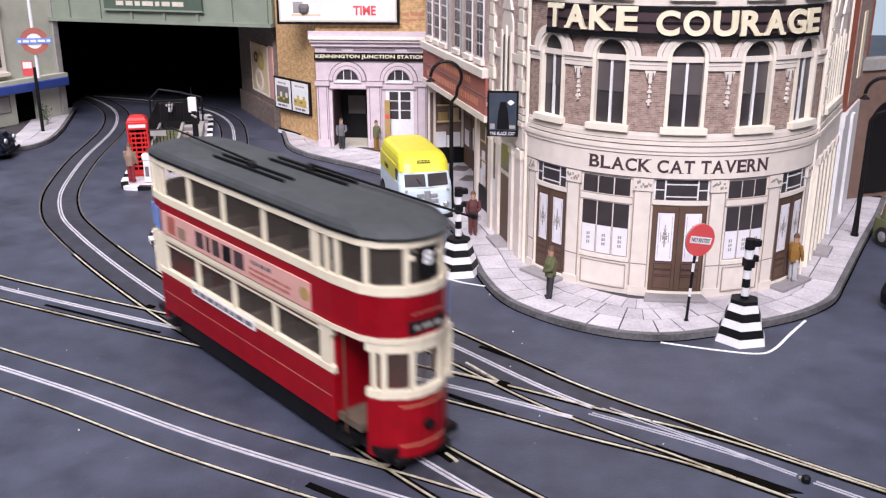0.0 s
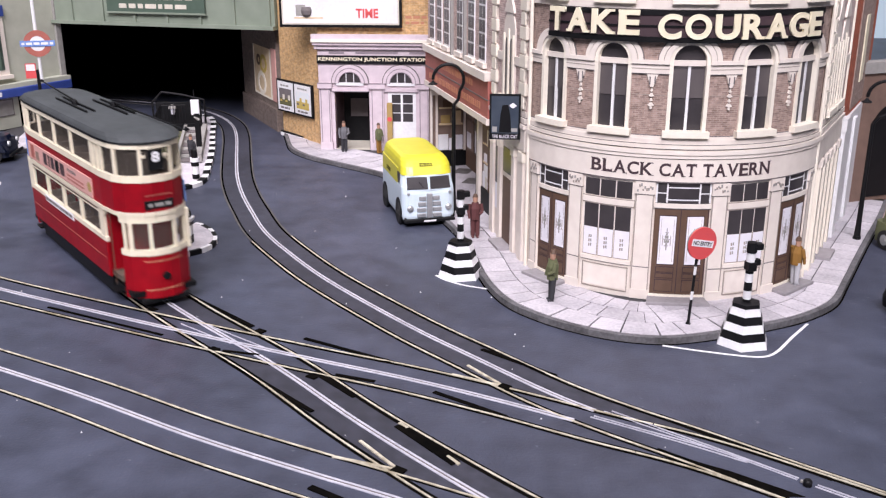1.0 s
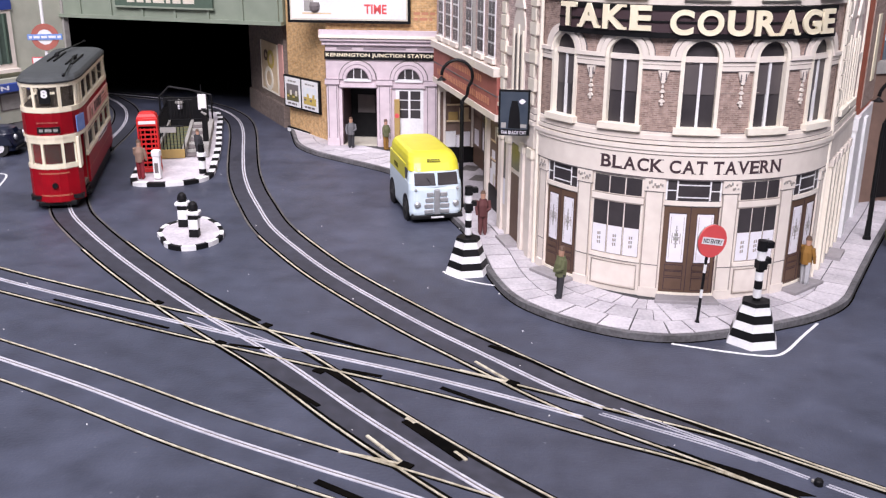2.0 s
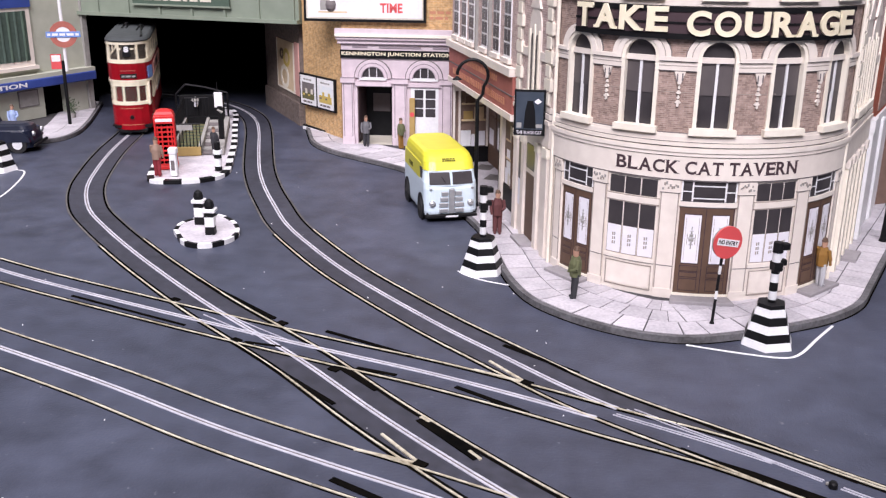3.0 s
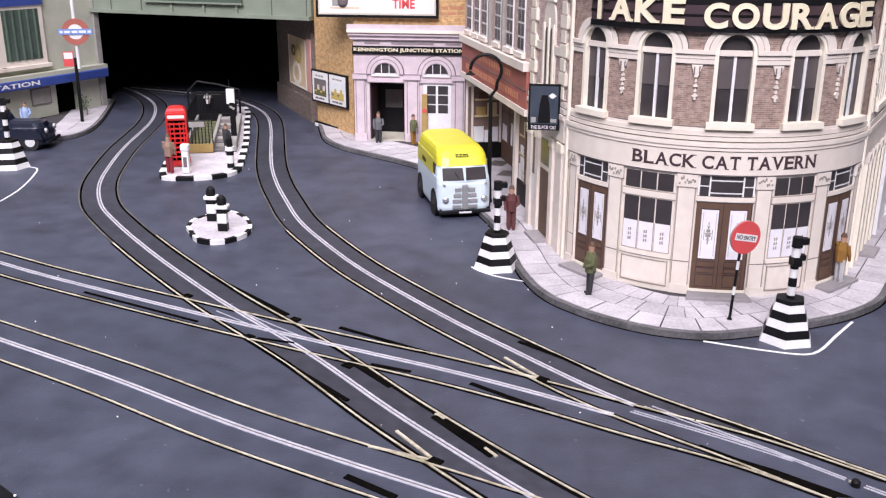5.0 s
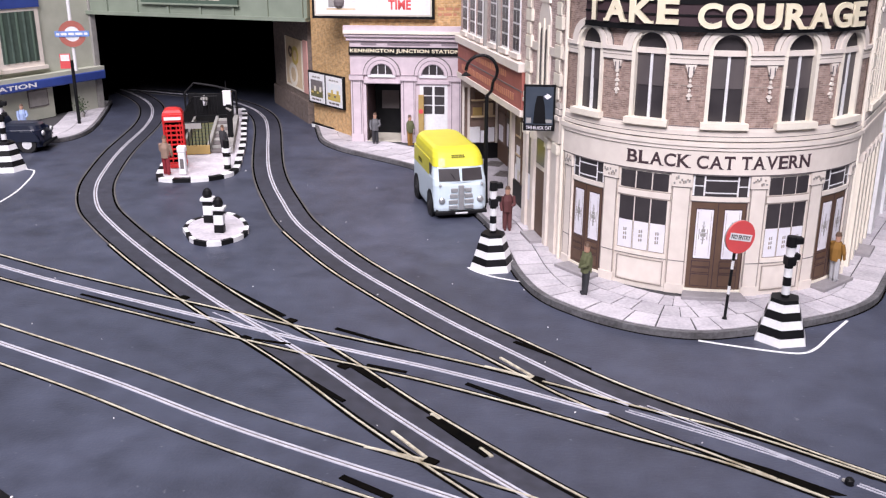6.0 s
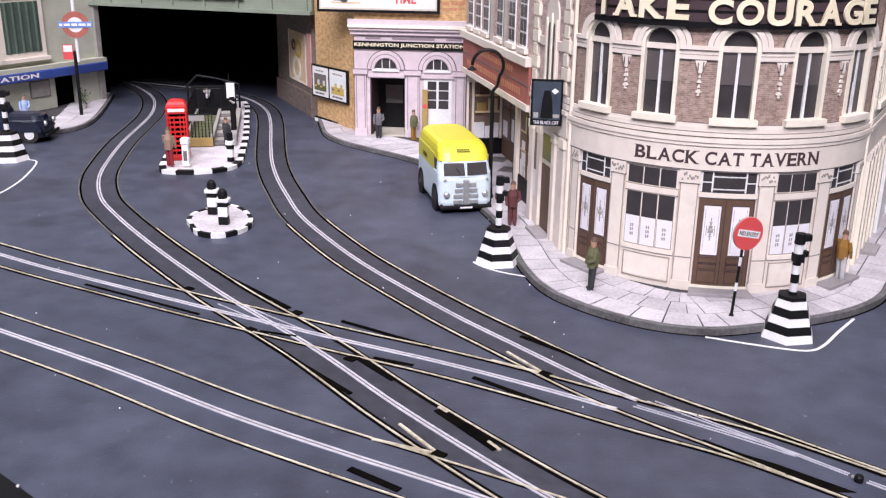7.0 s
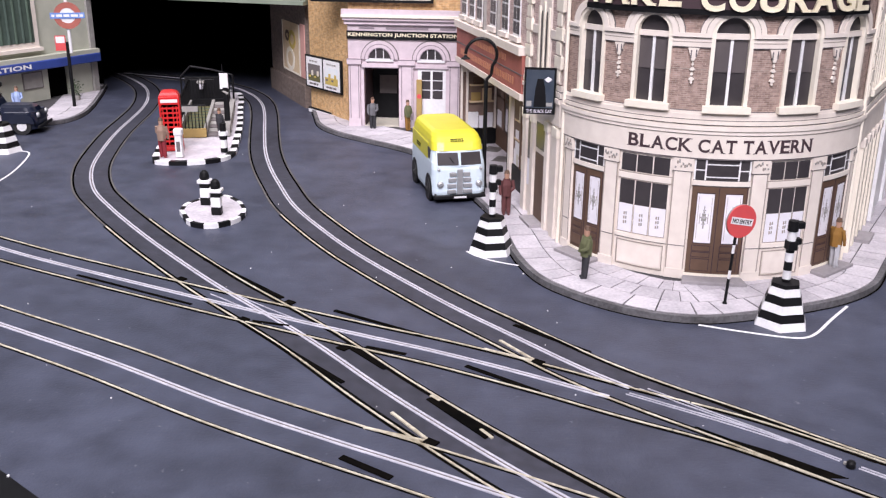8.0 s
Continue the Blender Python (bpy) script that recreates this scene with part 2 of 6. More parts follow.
def lathe(bm, prof, n=16, at=(0, 0, 0)):
    """A body turned about the upright axis from (radius, height) pairs."""
    rings = [[bm.verts.new((at[0] + r * math.cos(2 * math.pi * i / n), at[1] + r * math.sin(2 * math.pi * i / n), at[2] + z)) for i in range(n)] for r, z in prof]
    for a, b in zip(rings, rings[1:]):
        for i in range(n):
            bm.faces.new((a[i], a[(i + 1) % n], b[(i + 1) % n], b[i]))
    bm.faces.new(rings[0][::-1])
    bm.faces.new(rings[-1])
    return bm


def arc_box(bm, a0, a1, r0, r1, z0, z1, n=None):
    """A block curved about the origin: angles in degrees from -y towards +x, radii and heights."""
    n = n or max(1, int(abs(a1 - a0) / 3))
    cols = []
    for i in range(n + 1):
        a = radians(a0 + (a1 - a0) * i / n)
        s, c = math.sin(a), -math.cos(a)
        cols.append([bm.verts.new((r * s, r * c, z)) for r, z in ((r0, z0), (r1, z0), (r1, z1), (r0, z1))])
    for p, q in zip(cols, cols[1:]):
        for i in range(4):
            j = (i + 1) % 4
            bm.faces.new((p[i], q[i], q[j], p[j]))
    bm.faces.new(cols[0])
    bm.faces.new(cols[-1][::-1])
    return bm


def wrap(bm, radius):
    """Bend what stands on the plane y = 0 (front towards -y) round the origin at that radius."""
    for v in bm.verts:
        a, r = v.co.x / radius, radius - v.co.y
        v.co.x, v.co.y = r * math.sin(a), -r * math.cos(a)
    return bm


def mesh_of(name, bm, mat, smooth=False):
    bmesh.ops.recalc_face_normals(bm, faces=bm.faces)
    bm.transform(Matrix.Scale(MM, 4))
    me = bpy.data.meshes.new(name)
    bm.to_mesh(me)
    bm.free()
    for m in (mat if isinstance(mat, (list, tuple)) else [mat]):
        me.materials.append(m)
    if smooth:
        for p in me.polygons:
            p.use_smooth = True
    return me


def part(name, bm, mat, parent=None, label="", at=None, smooth=False):
    ob = new(name, mesh_of(name, bm, mat, smooth))
    if parent:
        ob.parent = parent
    if at:
        ob.location = [c * MM for c in at]
    if label:
        ob["label"] = label
    return ob


def piece(name, me, parent, m):
    """An alike piece: an object of its own on shared mesh data."""
    ob = new(name, me)
    ob.parent = parent
    ob.matrix_basis = m
    return ob


def thing(name, x=0, y=0, z=0, turn=0, label="", category="", group="", kind="", scale=1.0):
    ob = new(name)
    ob.empty_display_size = 0.01
    ob.matrix_basis = pose(x * MM, y * MM, z * MM, 0, 0, turn)
    ob.scale = scale if isinstance(scale, tuple) else (scale, scale, scale)
    return tagged(ob, label, category, group, kind)


def B():
    return bmesh.new()


def spline(pts, step=3.0):
    """A smooth line through a few plan points, at even steps."""
    p = [Vector(q) for q in pts]
    p = [2 * p[0] - p[1]] + p + [2 * p[-1] - p[-2]]
    out = []
    for i in range(1, len(p) - 2):
        k = max(2, int((p[i + 1] - p[i]).length / step))
        for j in range(k):
            t = j / k
            a, b, c, d = p[i - 1:i + 3]
            out.append(0.5 * (2 * b + (c - a) * t + (2 * a - 5 * b + 4 * c - d) * t * t + (3 * b - a - 3 * c + d) * t ** 3))
    out.append(p[-2])
    for _ in range(2):
        out = [out[0]] + [(a + 2 * b + c) / 4 for a, b, c in zip(out, out[1:], out[2:])] + [out[-1]]
    return out


def offset(line, d):
    """The line shifted d to its right."""
    out = []
    for i, p in enumerate(line):
        t = (line[min(i + 1, len(line) - 1)] - line[max(i - 1, 0)]).normalized()
        out.append(p + Vector((t.y, -t.x)) * d)
    return out


def strip(bm, line, d0, d1, z0, z1):
    """A bar along a plan line between two side offsets."""
    a, b = offset(line, d0), offset(line, d1)
    cols = [[bm.verts.new((q.x, q.y, z)) for q, z in ((p, z0), (r, z0), (r, z1), (p, z1))] for p, r in zip(a, b)]
    for p, q in zip(cols, cols[1:]):
        for i in range(4):
            j = (i + 1) % 4
            bm.faces.new((p[i], q[i], q[j], p[j]))
    bm.faces.new(cols[0])
    bm.faces.new(cols[-1][::-1])
    return bm


# ---- ground ----
ground = tagged(part("road", box(B(), -900, 900, -150, 1300, -12, 0), ROAD), "dark blue-grey painted model road surface", "road", kind="structure")



def uv_flat(bm):
    """Millimetre coordinates (along the wall, up) for the printed papers, taken before any bending."""
    lay = bm.loops.layers.uv.verify()
    for f in bm.faces:
        f.normal_update()
        flat = math.hypot(f.normal.x, f.normal.y)
        tx, ty = (-f.normal.y / flat, f.normal.x / flat) if flat > 0.1 else (1, 0)
        for q in f.loops:
            q[lay].uv = (q.vert.co.x * tx + q.vert.co.y * ty, q.vert.co.z)
    return bm


def panel(name, parent, mat, x0, x1, z0, z1, y0=-0.4, y1=0.2, bend=0, label="", bevel=0.0):
    """A flat or bent slab on a facade: x along it, z up, front at y0 (towards -y)."""
    bm = B()
    if bend:
        n = max(2, int((x1 - x0) / 1.3))
        cols = []
        for i in range(n + 1):
            x = x0 + (x1 - x0) * i / n
            cols.append([bm.verts.new((x, y, z)) for y, z in ((y1, z0), (y0, z0), (y0, z1), (y1, z1))])
        for p, q in zip(cols, cols[1:]):
            for i in range(4):
                k = (i + 1) % 4
                bm.faces.new((p[i], q[i], q[k], p[k]))
        bm.faces.new(cols[0])
        bm.faces.new(cols[-1][::-1])
    else:
        box(bm, x0, x1, y0, y1, z0, z1, bevel)
    uv_flat(bm)
    if bend:
        wrap(bm, bend)
    return part(name, bm, mat, parent, label)


def arch_ring(x, spring, r_in, r_out, y0, y1, rise=1.0, n=12):
    """Half a ring standing on the facade, as a bmesh."""
    bm = B()
    cols = []
    for i in range(n + 1):
        a = math.pi * i / n
        c, s = math.cos(a), math.sin(a) * rise
        cols.append([bm.verts.new((x + r * c, y, spring + r * s)) for r, y in ((r_in, y1), (r_in, y0), (r_out, y0), (r_out, y1))])
    for p, q in zip(cols, cols[1:]):
        for i in range(4):
            k = (i + 1) % 4
            bm.faces.new((p[i], q[i], q[k], p[k]))
    bm.faces.new(cols[0])
    bm.faces.new(cols[-1][::-1])
    return uv_flat(bm)


def arch_pane(x, z0, spring, r, y0, y1, rise=1.0, n=12):
    """A pane with a round head, as a bmesh."""
    poly = [(x - r, z0), (x + r, z0)] + [(x + r * math.cos(math.pi * i / n), spring + r * rise * math.sin(math.pi * i / n)) for i in range(n + 1)]
    return uv_flat(face_prism(B(), poly, y0, y1))


def lettering(body, x0, x1, z0, z1, y, depth=0.3, bold=0.0, spacing=1.0):
    """Text in the built-in font, fitted into a rectangle of a facade, as a bmesh."""
    cu = bpy.data.curves.new("lettering", "FONT")
    cu.body, cu.extrude, cu.offset, cu.space_character, cu.resolution_u = body, 0.05, bold, spacing, 6
    ob = new("lettering", cu)
    bpy.context.view_layer.update()
    me = ob.evaluated_get(bpy.context.evaluated_depsgraph_get()).to_mesh()
    bm = B()
    bm.from_mesh(me)
    bpy.data.objects.remove(ob)
    bpy.data.curves.remove(cu)
    xs, ys = [v.co.x for v in bm.verts], [v.co.y for v in bm.verts]
    ax, bx, ay, by = min(xs), max(xs), min(ys), max(ys)
    for v in bm.verts:
        x, yy, z = v.co
        v.co = (x0 + (x - ax) / (bx - ax) * (x1 - x0), y - depth if z > 0 else y, z0 + (yy - ay) / (by - ay) * (z1 - z0))
    return bm


def bars(x0, x1, z0, z1, rows, y, depth=0.1, seed=1, span=(1.0, 3.0), gap=0.6):
    """Unreadable writing: rows of short bars."""
    rnd, bm = random.Random(seed), B()
    h = (z1 - z0) / (2 * rows - 1)
    for i in range(rows):
        x = x0
        while x < x1 - h:
            w = min(rnd.uniform(*span) * h, x1 - x)
            box(bm, x, x + w, y - depth, y, z0 + 2 * i * h, z0 + (2 * i + 1) * h)
            x += w + gap * h
    return bm


# ---- tracks: a few plan points along each centre line ----
LINE_A = [(64.4, 120), (35.1, 151.6), (9.6, 177.4), (-17.8, 207.8), (-44.7, 240.8), (-79.7, 278.7), (-107.9, 312.4), (-128.2, 338.4), (-146.3, 363.3), (-163.3, 389.8),
          (-177.9, 425), (-187.5, 463.6), (-195.5, 506), (-201.4, 551.1), (-205.7, 579.4), (-213, 610), (-225, 644), (-242, 675.5), (-268, 711), (-302, 745), (-345, 774), (-405, 800), (-540, 825), (-760, 835)]
LINE_B = [(-267.1, 717.1), (-200.3, 687.5), (-170.7, 662.2), (-151.3, 635.6), (-137.1, 604.7), (-126.2, 565.8), (-113.5, 506.7), (-104, 464.7), (-94.4, 431.2), (-84.1, 401.7), (-72.7, 371.7), (-58.5, 344.4),
          (-38.4, 311.4), (-8.1, 270.7), (11.7, 247.4), (31.9, 224.4), (47.2, 210.4), (63.8, 197.2), (83.8, 180.2), (122.2, 149.6)]
LINE_C = [(-213.7, 337.9), (-169.6, 312.7), (-142.2, 297.6), (-85.7, 269.5), (-37.6, 246.9), (-6.8, 233), (19.6, 219.2), (41.4, 206.5), (63.3, 194.7), (83.4, 179.7), (121.8, 149.1)]
LINE_D = [(-218.4, 293.7), (-168, 263.8), (-137.6, 246.9), (-95.2, 223.5), (-59, 201.5), (-28.9, 185.4), (-4.7, 173.1), (35.1, 151.6), (77.6, 126.2)]


def cut(line, keep):
    """The longest runs of a line whose points pass the test."""
    runs, now = [], []
    for p in line:
        if keep(p):
            now.append(p)
        elif now:
            runs.append(now)
            now = []
    return [r for r in runs + [now] if len(r) > 2]


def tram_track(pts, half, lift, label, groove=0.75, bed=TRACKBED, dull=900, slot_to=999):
    """A track along the plan points; past the y named by dull its rails turn dull grey; its slot rails stop at the x
    named by slot_to.
    """
    t = thing("tram_track", label=label, category="tram track", group="tram tracks", kind="structure")
    line = spline(pts)
    part("trackbed", strip(B(), line, -half - 0.5, half + 0.5, -1, 0.04 + lift), bed, t)
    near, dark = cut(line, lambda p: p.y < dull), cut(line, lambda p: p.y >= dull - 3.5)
    for s in (-1, 1):
        for run in near:
            for i in range(0, len(run) - 1, 24):
                bit = run[i:i + 25]
                if len(bit) > 1:
                    if len(bit) > 3:
                        bit = bit[:-1] + [bit[-1].lerp(bit[-2], 0.1)]
                    part("rail", strip(B(), bit, s * half - 0.24, s * half + 0.24, -1, 0.36 + lift), RAIL, t, "worn brass-coloured running rail")
            part("flangeway", strip(B(), run, *sorted((s * (half - 0.24 - groove), s * (half - 0.24))), -1, 0.13 + lift), TRACK_BLACK, t, "black flangeway groove")
            # Flat black strip beside the rail; no recess is cut.
            part("outer_line", strip(B(), run, *sorted((s * (half + 0.24), s * (half + 0.24 + 0.75 * groove))), -1, 0.12 + lift), TRACK_BLACK, t, "black strip outside the rail")
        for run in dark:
            part("rail", strip(B(), run, s * half - 0.3, s * half + 0.3, -1, 0.3 + lift), RAIL_DULL, t, "dull grey running rail")
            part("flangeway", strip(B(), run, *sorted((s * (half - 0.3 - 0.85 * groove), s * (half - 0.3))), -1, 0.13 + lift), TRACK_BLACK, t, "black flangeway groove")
        for run in cut(line, lambda p: p.x < slot_to):
            part("slot_rail", strip(B(), run, *sorted((s * 0.26, s * 0.85)), -1, 0.29 + lift), SLOT, t, "bright conduit slot rail")
    for run in cut(line, lambda p: p.x < slot_to):
        part("slot", strip(B(), run, -0.25, 0.25, -1, 0.2 + lift), LINE_GREY, t, "narrow grey conduit slot")
    return t


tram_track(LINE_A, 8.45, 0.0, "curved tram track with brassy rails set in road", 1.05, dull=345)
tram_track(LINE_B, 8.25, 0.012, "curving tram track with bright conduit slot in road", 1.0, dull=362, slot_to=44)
tram_track(LINE_C, 7.7, 0.024, "crossing tram track with brassy rails in road", 0.95, bed=ROAD, slot_to=38)
tram_track(LINE_D, 8.7, 0.036, "straight tram track inlaid in dark road", 0.5, bed=ROAD)

# black gaps of the points where the curve and the crossing track run together
for gap_plan in (((58.7, 213.2), (75.7, 198.4), (91.5, 183.6), (90.6, 182.0), (74.3, 196.2), (57.6, 211.4)), ((53.9, 194.9), (64.3, 185.7), (78.0, 175.6), (82.4, 175.6), (69.0, 185.9), (61.8, 190.4), (54.6, 196.2))):
    tagged(part("point_gap", prism(B(), list(gap_plan), -1, 0.19), TRACK_BLACK), "black gap between the rails of the points", "track gap", "track gaps")
lever = thing("point_peg", 84.5, 180.2, 0, -40, "small black peg between the rails", "peg")
part("peg", lathe(B(), [(1.0, 0), (1.0, 1.2), (0.7, 1.6)], 12), BLACK, lever)
part("pin", box(B(), -1.6, -0.6, -0.3, 0.3, 0.3, 1.0, 0.1), STONE_GREY, lever, "small grey pin")

# black check rails and frogs beside the crossings: plan ends, width
for x0, y0, x1, y1, w in [(-90.8, 303.5, -57.2, 269.7, 1.5), (-64.7, 249.7, -30.7, 213.9, 1.3), (-33.2, 237, -20.5, 222.2, 1.6), (-8.1, 206.9, 6.2, 188.9, 2.6),
                          (-26.4, 178.8, -14.7, 171, 1.8), (14.3, 252.8, 34.4, 235.1, 1.4), (0.5, 225.1, 19.1, 211.4, 1.4), (-39.5, 260.6, -11.9, 244, 1.3),
                          (-62.5, 251.5, -51, 248.5, 1.0), (-27.2, 235.5, -15.9, 231.3, 1.2), (-128.3, 285.8, -83.7, 262.9, 1.0)]:
    tagged(part("check_rail", strip(B(), [Vector((x0, y0)), Vector((x1, y1))], -w / 2, w / 2, -1, 0.33), TRACK_BLACK), "short black check rail beside a crossing", "check rail", "check rails")
for x0, y0, x1, y1 in [(-22.8, 191.6, -7.4, 186), (-17, 199, -7.4, 186.4), (5.4, 235.8, 19, 228.7), (9.9, 241.6, 19, 229.2), (-8, 208, -5.7, 205.3), (4.2, 192.1, 6.9, 188.4)]:
    tagged(part("wing_rail", strip(B(), [Vector((x0, y0)), Vector((x1, y1))], -0.4, 0.4, -1, 0.42), RAIL), "short brass wing rail at a crossing", "wing rail", "wing rails")
for x, y in [(-6.9, 185.8), (19.8, 228.3), (-65.2, 252.4), (-54.1, 266.1), (-33.5, 234.2), (-93.1, 284)]:
    tagged(part("frog", strip(B(), [Vector((x - 1.3, y + 0.9)), Vector((x + 1.3, y - 0.9))], -1.1, 1.1, -1, 0.46), TRACK_BLACK), "small black crossing frog", "crossing frog", "crossing frogs")
THIN_STRIPS = (((-80.3, 271.8), (-70.7, 264.2), (-61.1, 256.6)), ((-76.7, 275.5), (-62, 263), (-48, 251.9)), ((44.6, 214.4), (57.4, 204.0), (68.4, 195.2), (83.0, 182.4)), ((46.6, 214.6), (58.6, 204.4), (69.2, 195.6), (83.6, 183.0)),
                ((40.6, 211.4), (55.0, 202.4), (65.5, 195.6), (74.0, 189.6)), ((41.6, 212.0), (55.6, 203.2), (66.2, 196.6), (74.8, 190.2)), ((86.0, 179.6), (98, 169.6), (122, 149.8)), ((86.8, 180.2), (98.8, 170.2), (122.6, 150.4)))
for i, pts in enumerate(THIN_STRIPS):
    tagged(part("loose_slot_strip", strip(B(), spline(list(pts)), -0.12, 0.12, -1, 0.3 + 0.006 * i), SLOT), "thin bright conduit strip at a junction", "conduit strip", "conduit strips")
tagged(part("edging_board", prism(B(), [(-99.5, 171.1), (-84, 159.2), (-84, 100), (-160, 100), (-160, 217)], -12, 0.5), BLACK), "black edging board along the layout rim", "edging board", kind="structure")
tagged(part("pin_head", lathe(B(), [(0.35, 0), (0.3, 0.3), (0.1, 0.4)], 10, (-94.8, 167.4, 0.5)), WHITE), "small white pin head in black edging", "pin")
for gx, gy in ((11.8, 470.3), (16.2, 449.0)):
    g = thing("pavement_grate", gx, gy, 2.2, -20, "dark iron cellar grate set in pavement", "grate", "grates")
    part("plate", box(B(), -4.2, 4.2, -5.5, 5.5, -0.1, 0.12), LINE_GREY, g)
    for k in range(5):
        part("bar", box(B(), -3.8, 3.8, -4.9 + k * 2.1, -3.7 + k * 2.1, 0.12, 0.22), RAIL_DULL, g)


# white road markings
def painted_line(pts, w=0.9):
    line = spline(pts, 1.5)
    return tagged(part("road_marking", strip(B(), line, -w / 2, w / 2, -0.5, 0.1), WHITE), "thin white painted line round a traffic post", "road marking", "road markings")


painted_line([(68.6, 256.1), (79.8, 252), (91.6, 248.5), (97.1, 248.3), (102, 252.4), (109, 261.7), (118.1, 273.1)])
painted_line([(-0.2, 317.8), (2.7, 313.4), (9.4, 307.8), (18, 303.8)], 0.8)
painted_line([(-243.8, 460.7), (-225.8, 457.4), (-220.6, 452.9), (-214.9, 432.7), (-210.8, 408.1), (-212, 386.5), (-224.2, 379.5)], 0.9)
rnd, gb = random.Random(4), B()
for i in range(70):
    x, y, r = rnd.uniform(-190, 150), rnd.uniform(190, 480), rnd.uniform(0.12, 0.32)
    prism(gb, [(x + r * math.cos(a) * rnd.uniform(0.6, 1.2), y + r * math.sin(a) * rnd.uniform(0.6, 1.2)) for a in (0, 1.2, 2.4, 3.7, 5)], 0.03, r, top=0.6)
tagged(part("grit", gb, WHITE), "specks of pale grit lying on road", "grit", kind="stuff")

# ---- pavements ----
KERB_LINE = [(-111.1, 629.6), (-101.3, 587), (-94.5, 557.1), (-86.9, 528), (-74.4, 507.7), (-57, 490.9), (-40, 475.8), (-26.3, 460.3), (-12.7, 431.3), (-1.6, 394.7), (8.3, 361.7), (12.9, 334.4), (16.6, 308.9), (23, 288.3), (32.2, 275.6),
             (43.2, 266.1), (56, 259.3), (70.7, 256.9), (87.6, 261.2), (105.7, 268.4), (119.2, 275.7), (132.6, 287.5), (143.9, 306.1), (167.5, 347.1), (190.7, 386.3), (206.5, 415)]
LEFT_KERB = [(-448.9, 523.1), (-319.5, 520.6), (-271.2, 520.2), (-248.5, 518.6), (-235.4, 525.3), (-231, 544.5), (-235.1, 572.6), (-245.1, 613.3), (-256.4, 654)]


def pavement(label, kerb, far, rows, widths, seed):
    """A raised pavement: core, kerb stones along its edge, and slabs in rows that follow the kerb."""
    t = thing("pavement", label=label, category="pavement", kind="structure")
    line = spline(kerb, 2.0)
    inner = offset(line, 1.6)
    bm = prism(B(), [(p.x, p.y) for p in inner[::-1]] + far, 0, 1.9)
    part("core", bm, JOINT, t, "dark bedding under the slabs")
    # A flat black strip draws contact shade along the kerb's foot.
    part("contact_line", strip(B(), line, -0.55, 0.04, -1, 0.09), TRACK_BLACK, t, "black line drawn for contact shade at the kerb foot")
    rnd = random.Random(seed)
    i = 0
    while i < len(line) - 2:
        k = min(len(line) - 1, i + rnd.randint(5, 8))
        bm = strip(B(), line[i:k + 1], 0.05, 1.9, 0, 2.15)
        part("kerb_stone", bm, KERB, t)
        i = k
    for d0, d1 in rows:
        i = rnd.randint(0, 2)
        while i < len(line) - 3:
            k = min(len(line) - 1, i + rnd.randint(*widths))
            a, b = offset(line, d0 + 0.2), offset(line, d1 - 0.2)
            quad = [a[i].lerp(a[k], 0.025), a[(i + k) // 2], a[i].lerp(a[k], 0.975), b[i].lerp(b[k], 0.975), b[i].lerp(b[k], 0.025)]
            prism(bm2 := B(), [(p.x, p.y) for p in quad], 1.0, 2.2 + rnd.uniform(-0.03, 0.05))
            part("slab", bm2, SLAB, t)
            i = k
    return t


pavement("pale stone slab pavement with a grey kerb", KERB_LINE[::-1], [(-112.2, 652.3), (68.4, 650.2), (216.1, 506.4)], [(1.9, 11.5), (11.5, 20.5), (20.5, 29.5)], (4, 7), 3)
pavement("pale pavement before the underground entrance with a kerb", LEFT_KERB[::-1], [(-470, 760), (-270, 760)], [(1.9, 12), (12, 24)], (4, 7), 5)

# ---- corner pub ----
R_PUB = 61.0


def arc(a):
    """Distance along the curved front at a bearing in degrees."""
    return R_PUB * radians(a)


pub = thing("corner_pub", 84.1, 342.3, 0, 0, "curved corner pub of brown brick and cream render", "pub", scale=(0.8855, 0.8855, 0.936))
LEFT_END, RIGHT_END = -70.7, 56.8


def bent(name, mat, a0, a1, z0, z1, y0=-0.3, y1=0.4, label="", parent=None):
    return panel(name, parent or pub, mat, arc(a0), arc(a1), z0, z1, y0, y1, R_PUB, label)


# round-headed openings of the upper storey: bearing of the middle; half width, foot, springing, rise of the head
WINDOW_ANGLES = (-55.8, -31.2, -6.1, 17.7, 40.8)
W_HALF, W_FOOT, W_SPRING, W_RISE = 5.9, 62.6, 85.8, 5.6
RECESS = 1.9


def head(dx, half=W_HALF, rise=W_RISE):
    """Height of the round head at a distance from its middle."""
    return W_SPRING + rise * math.sqrt(max(0.0, 1 - (dx / half) ** 2))


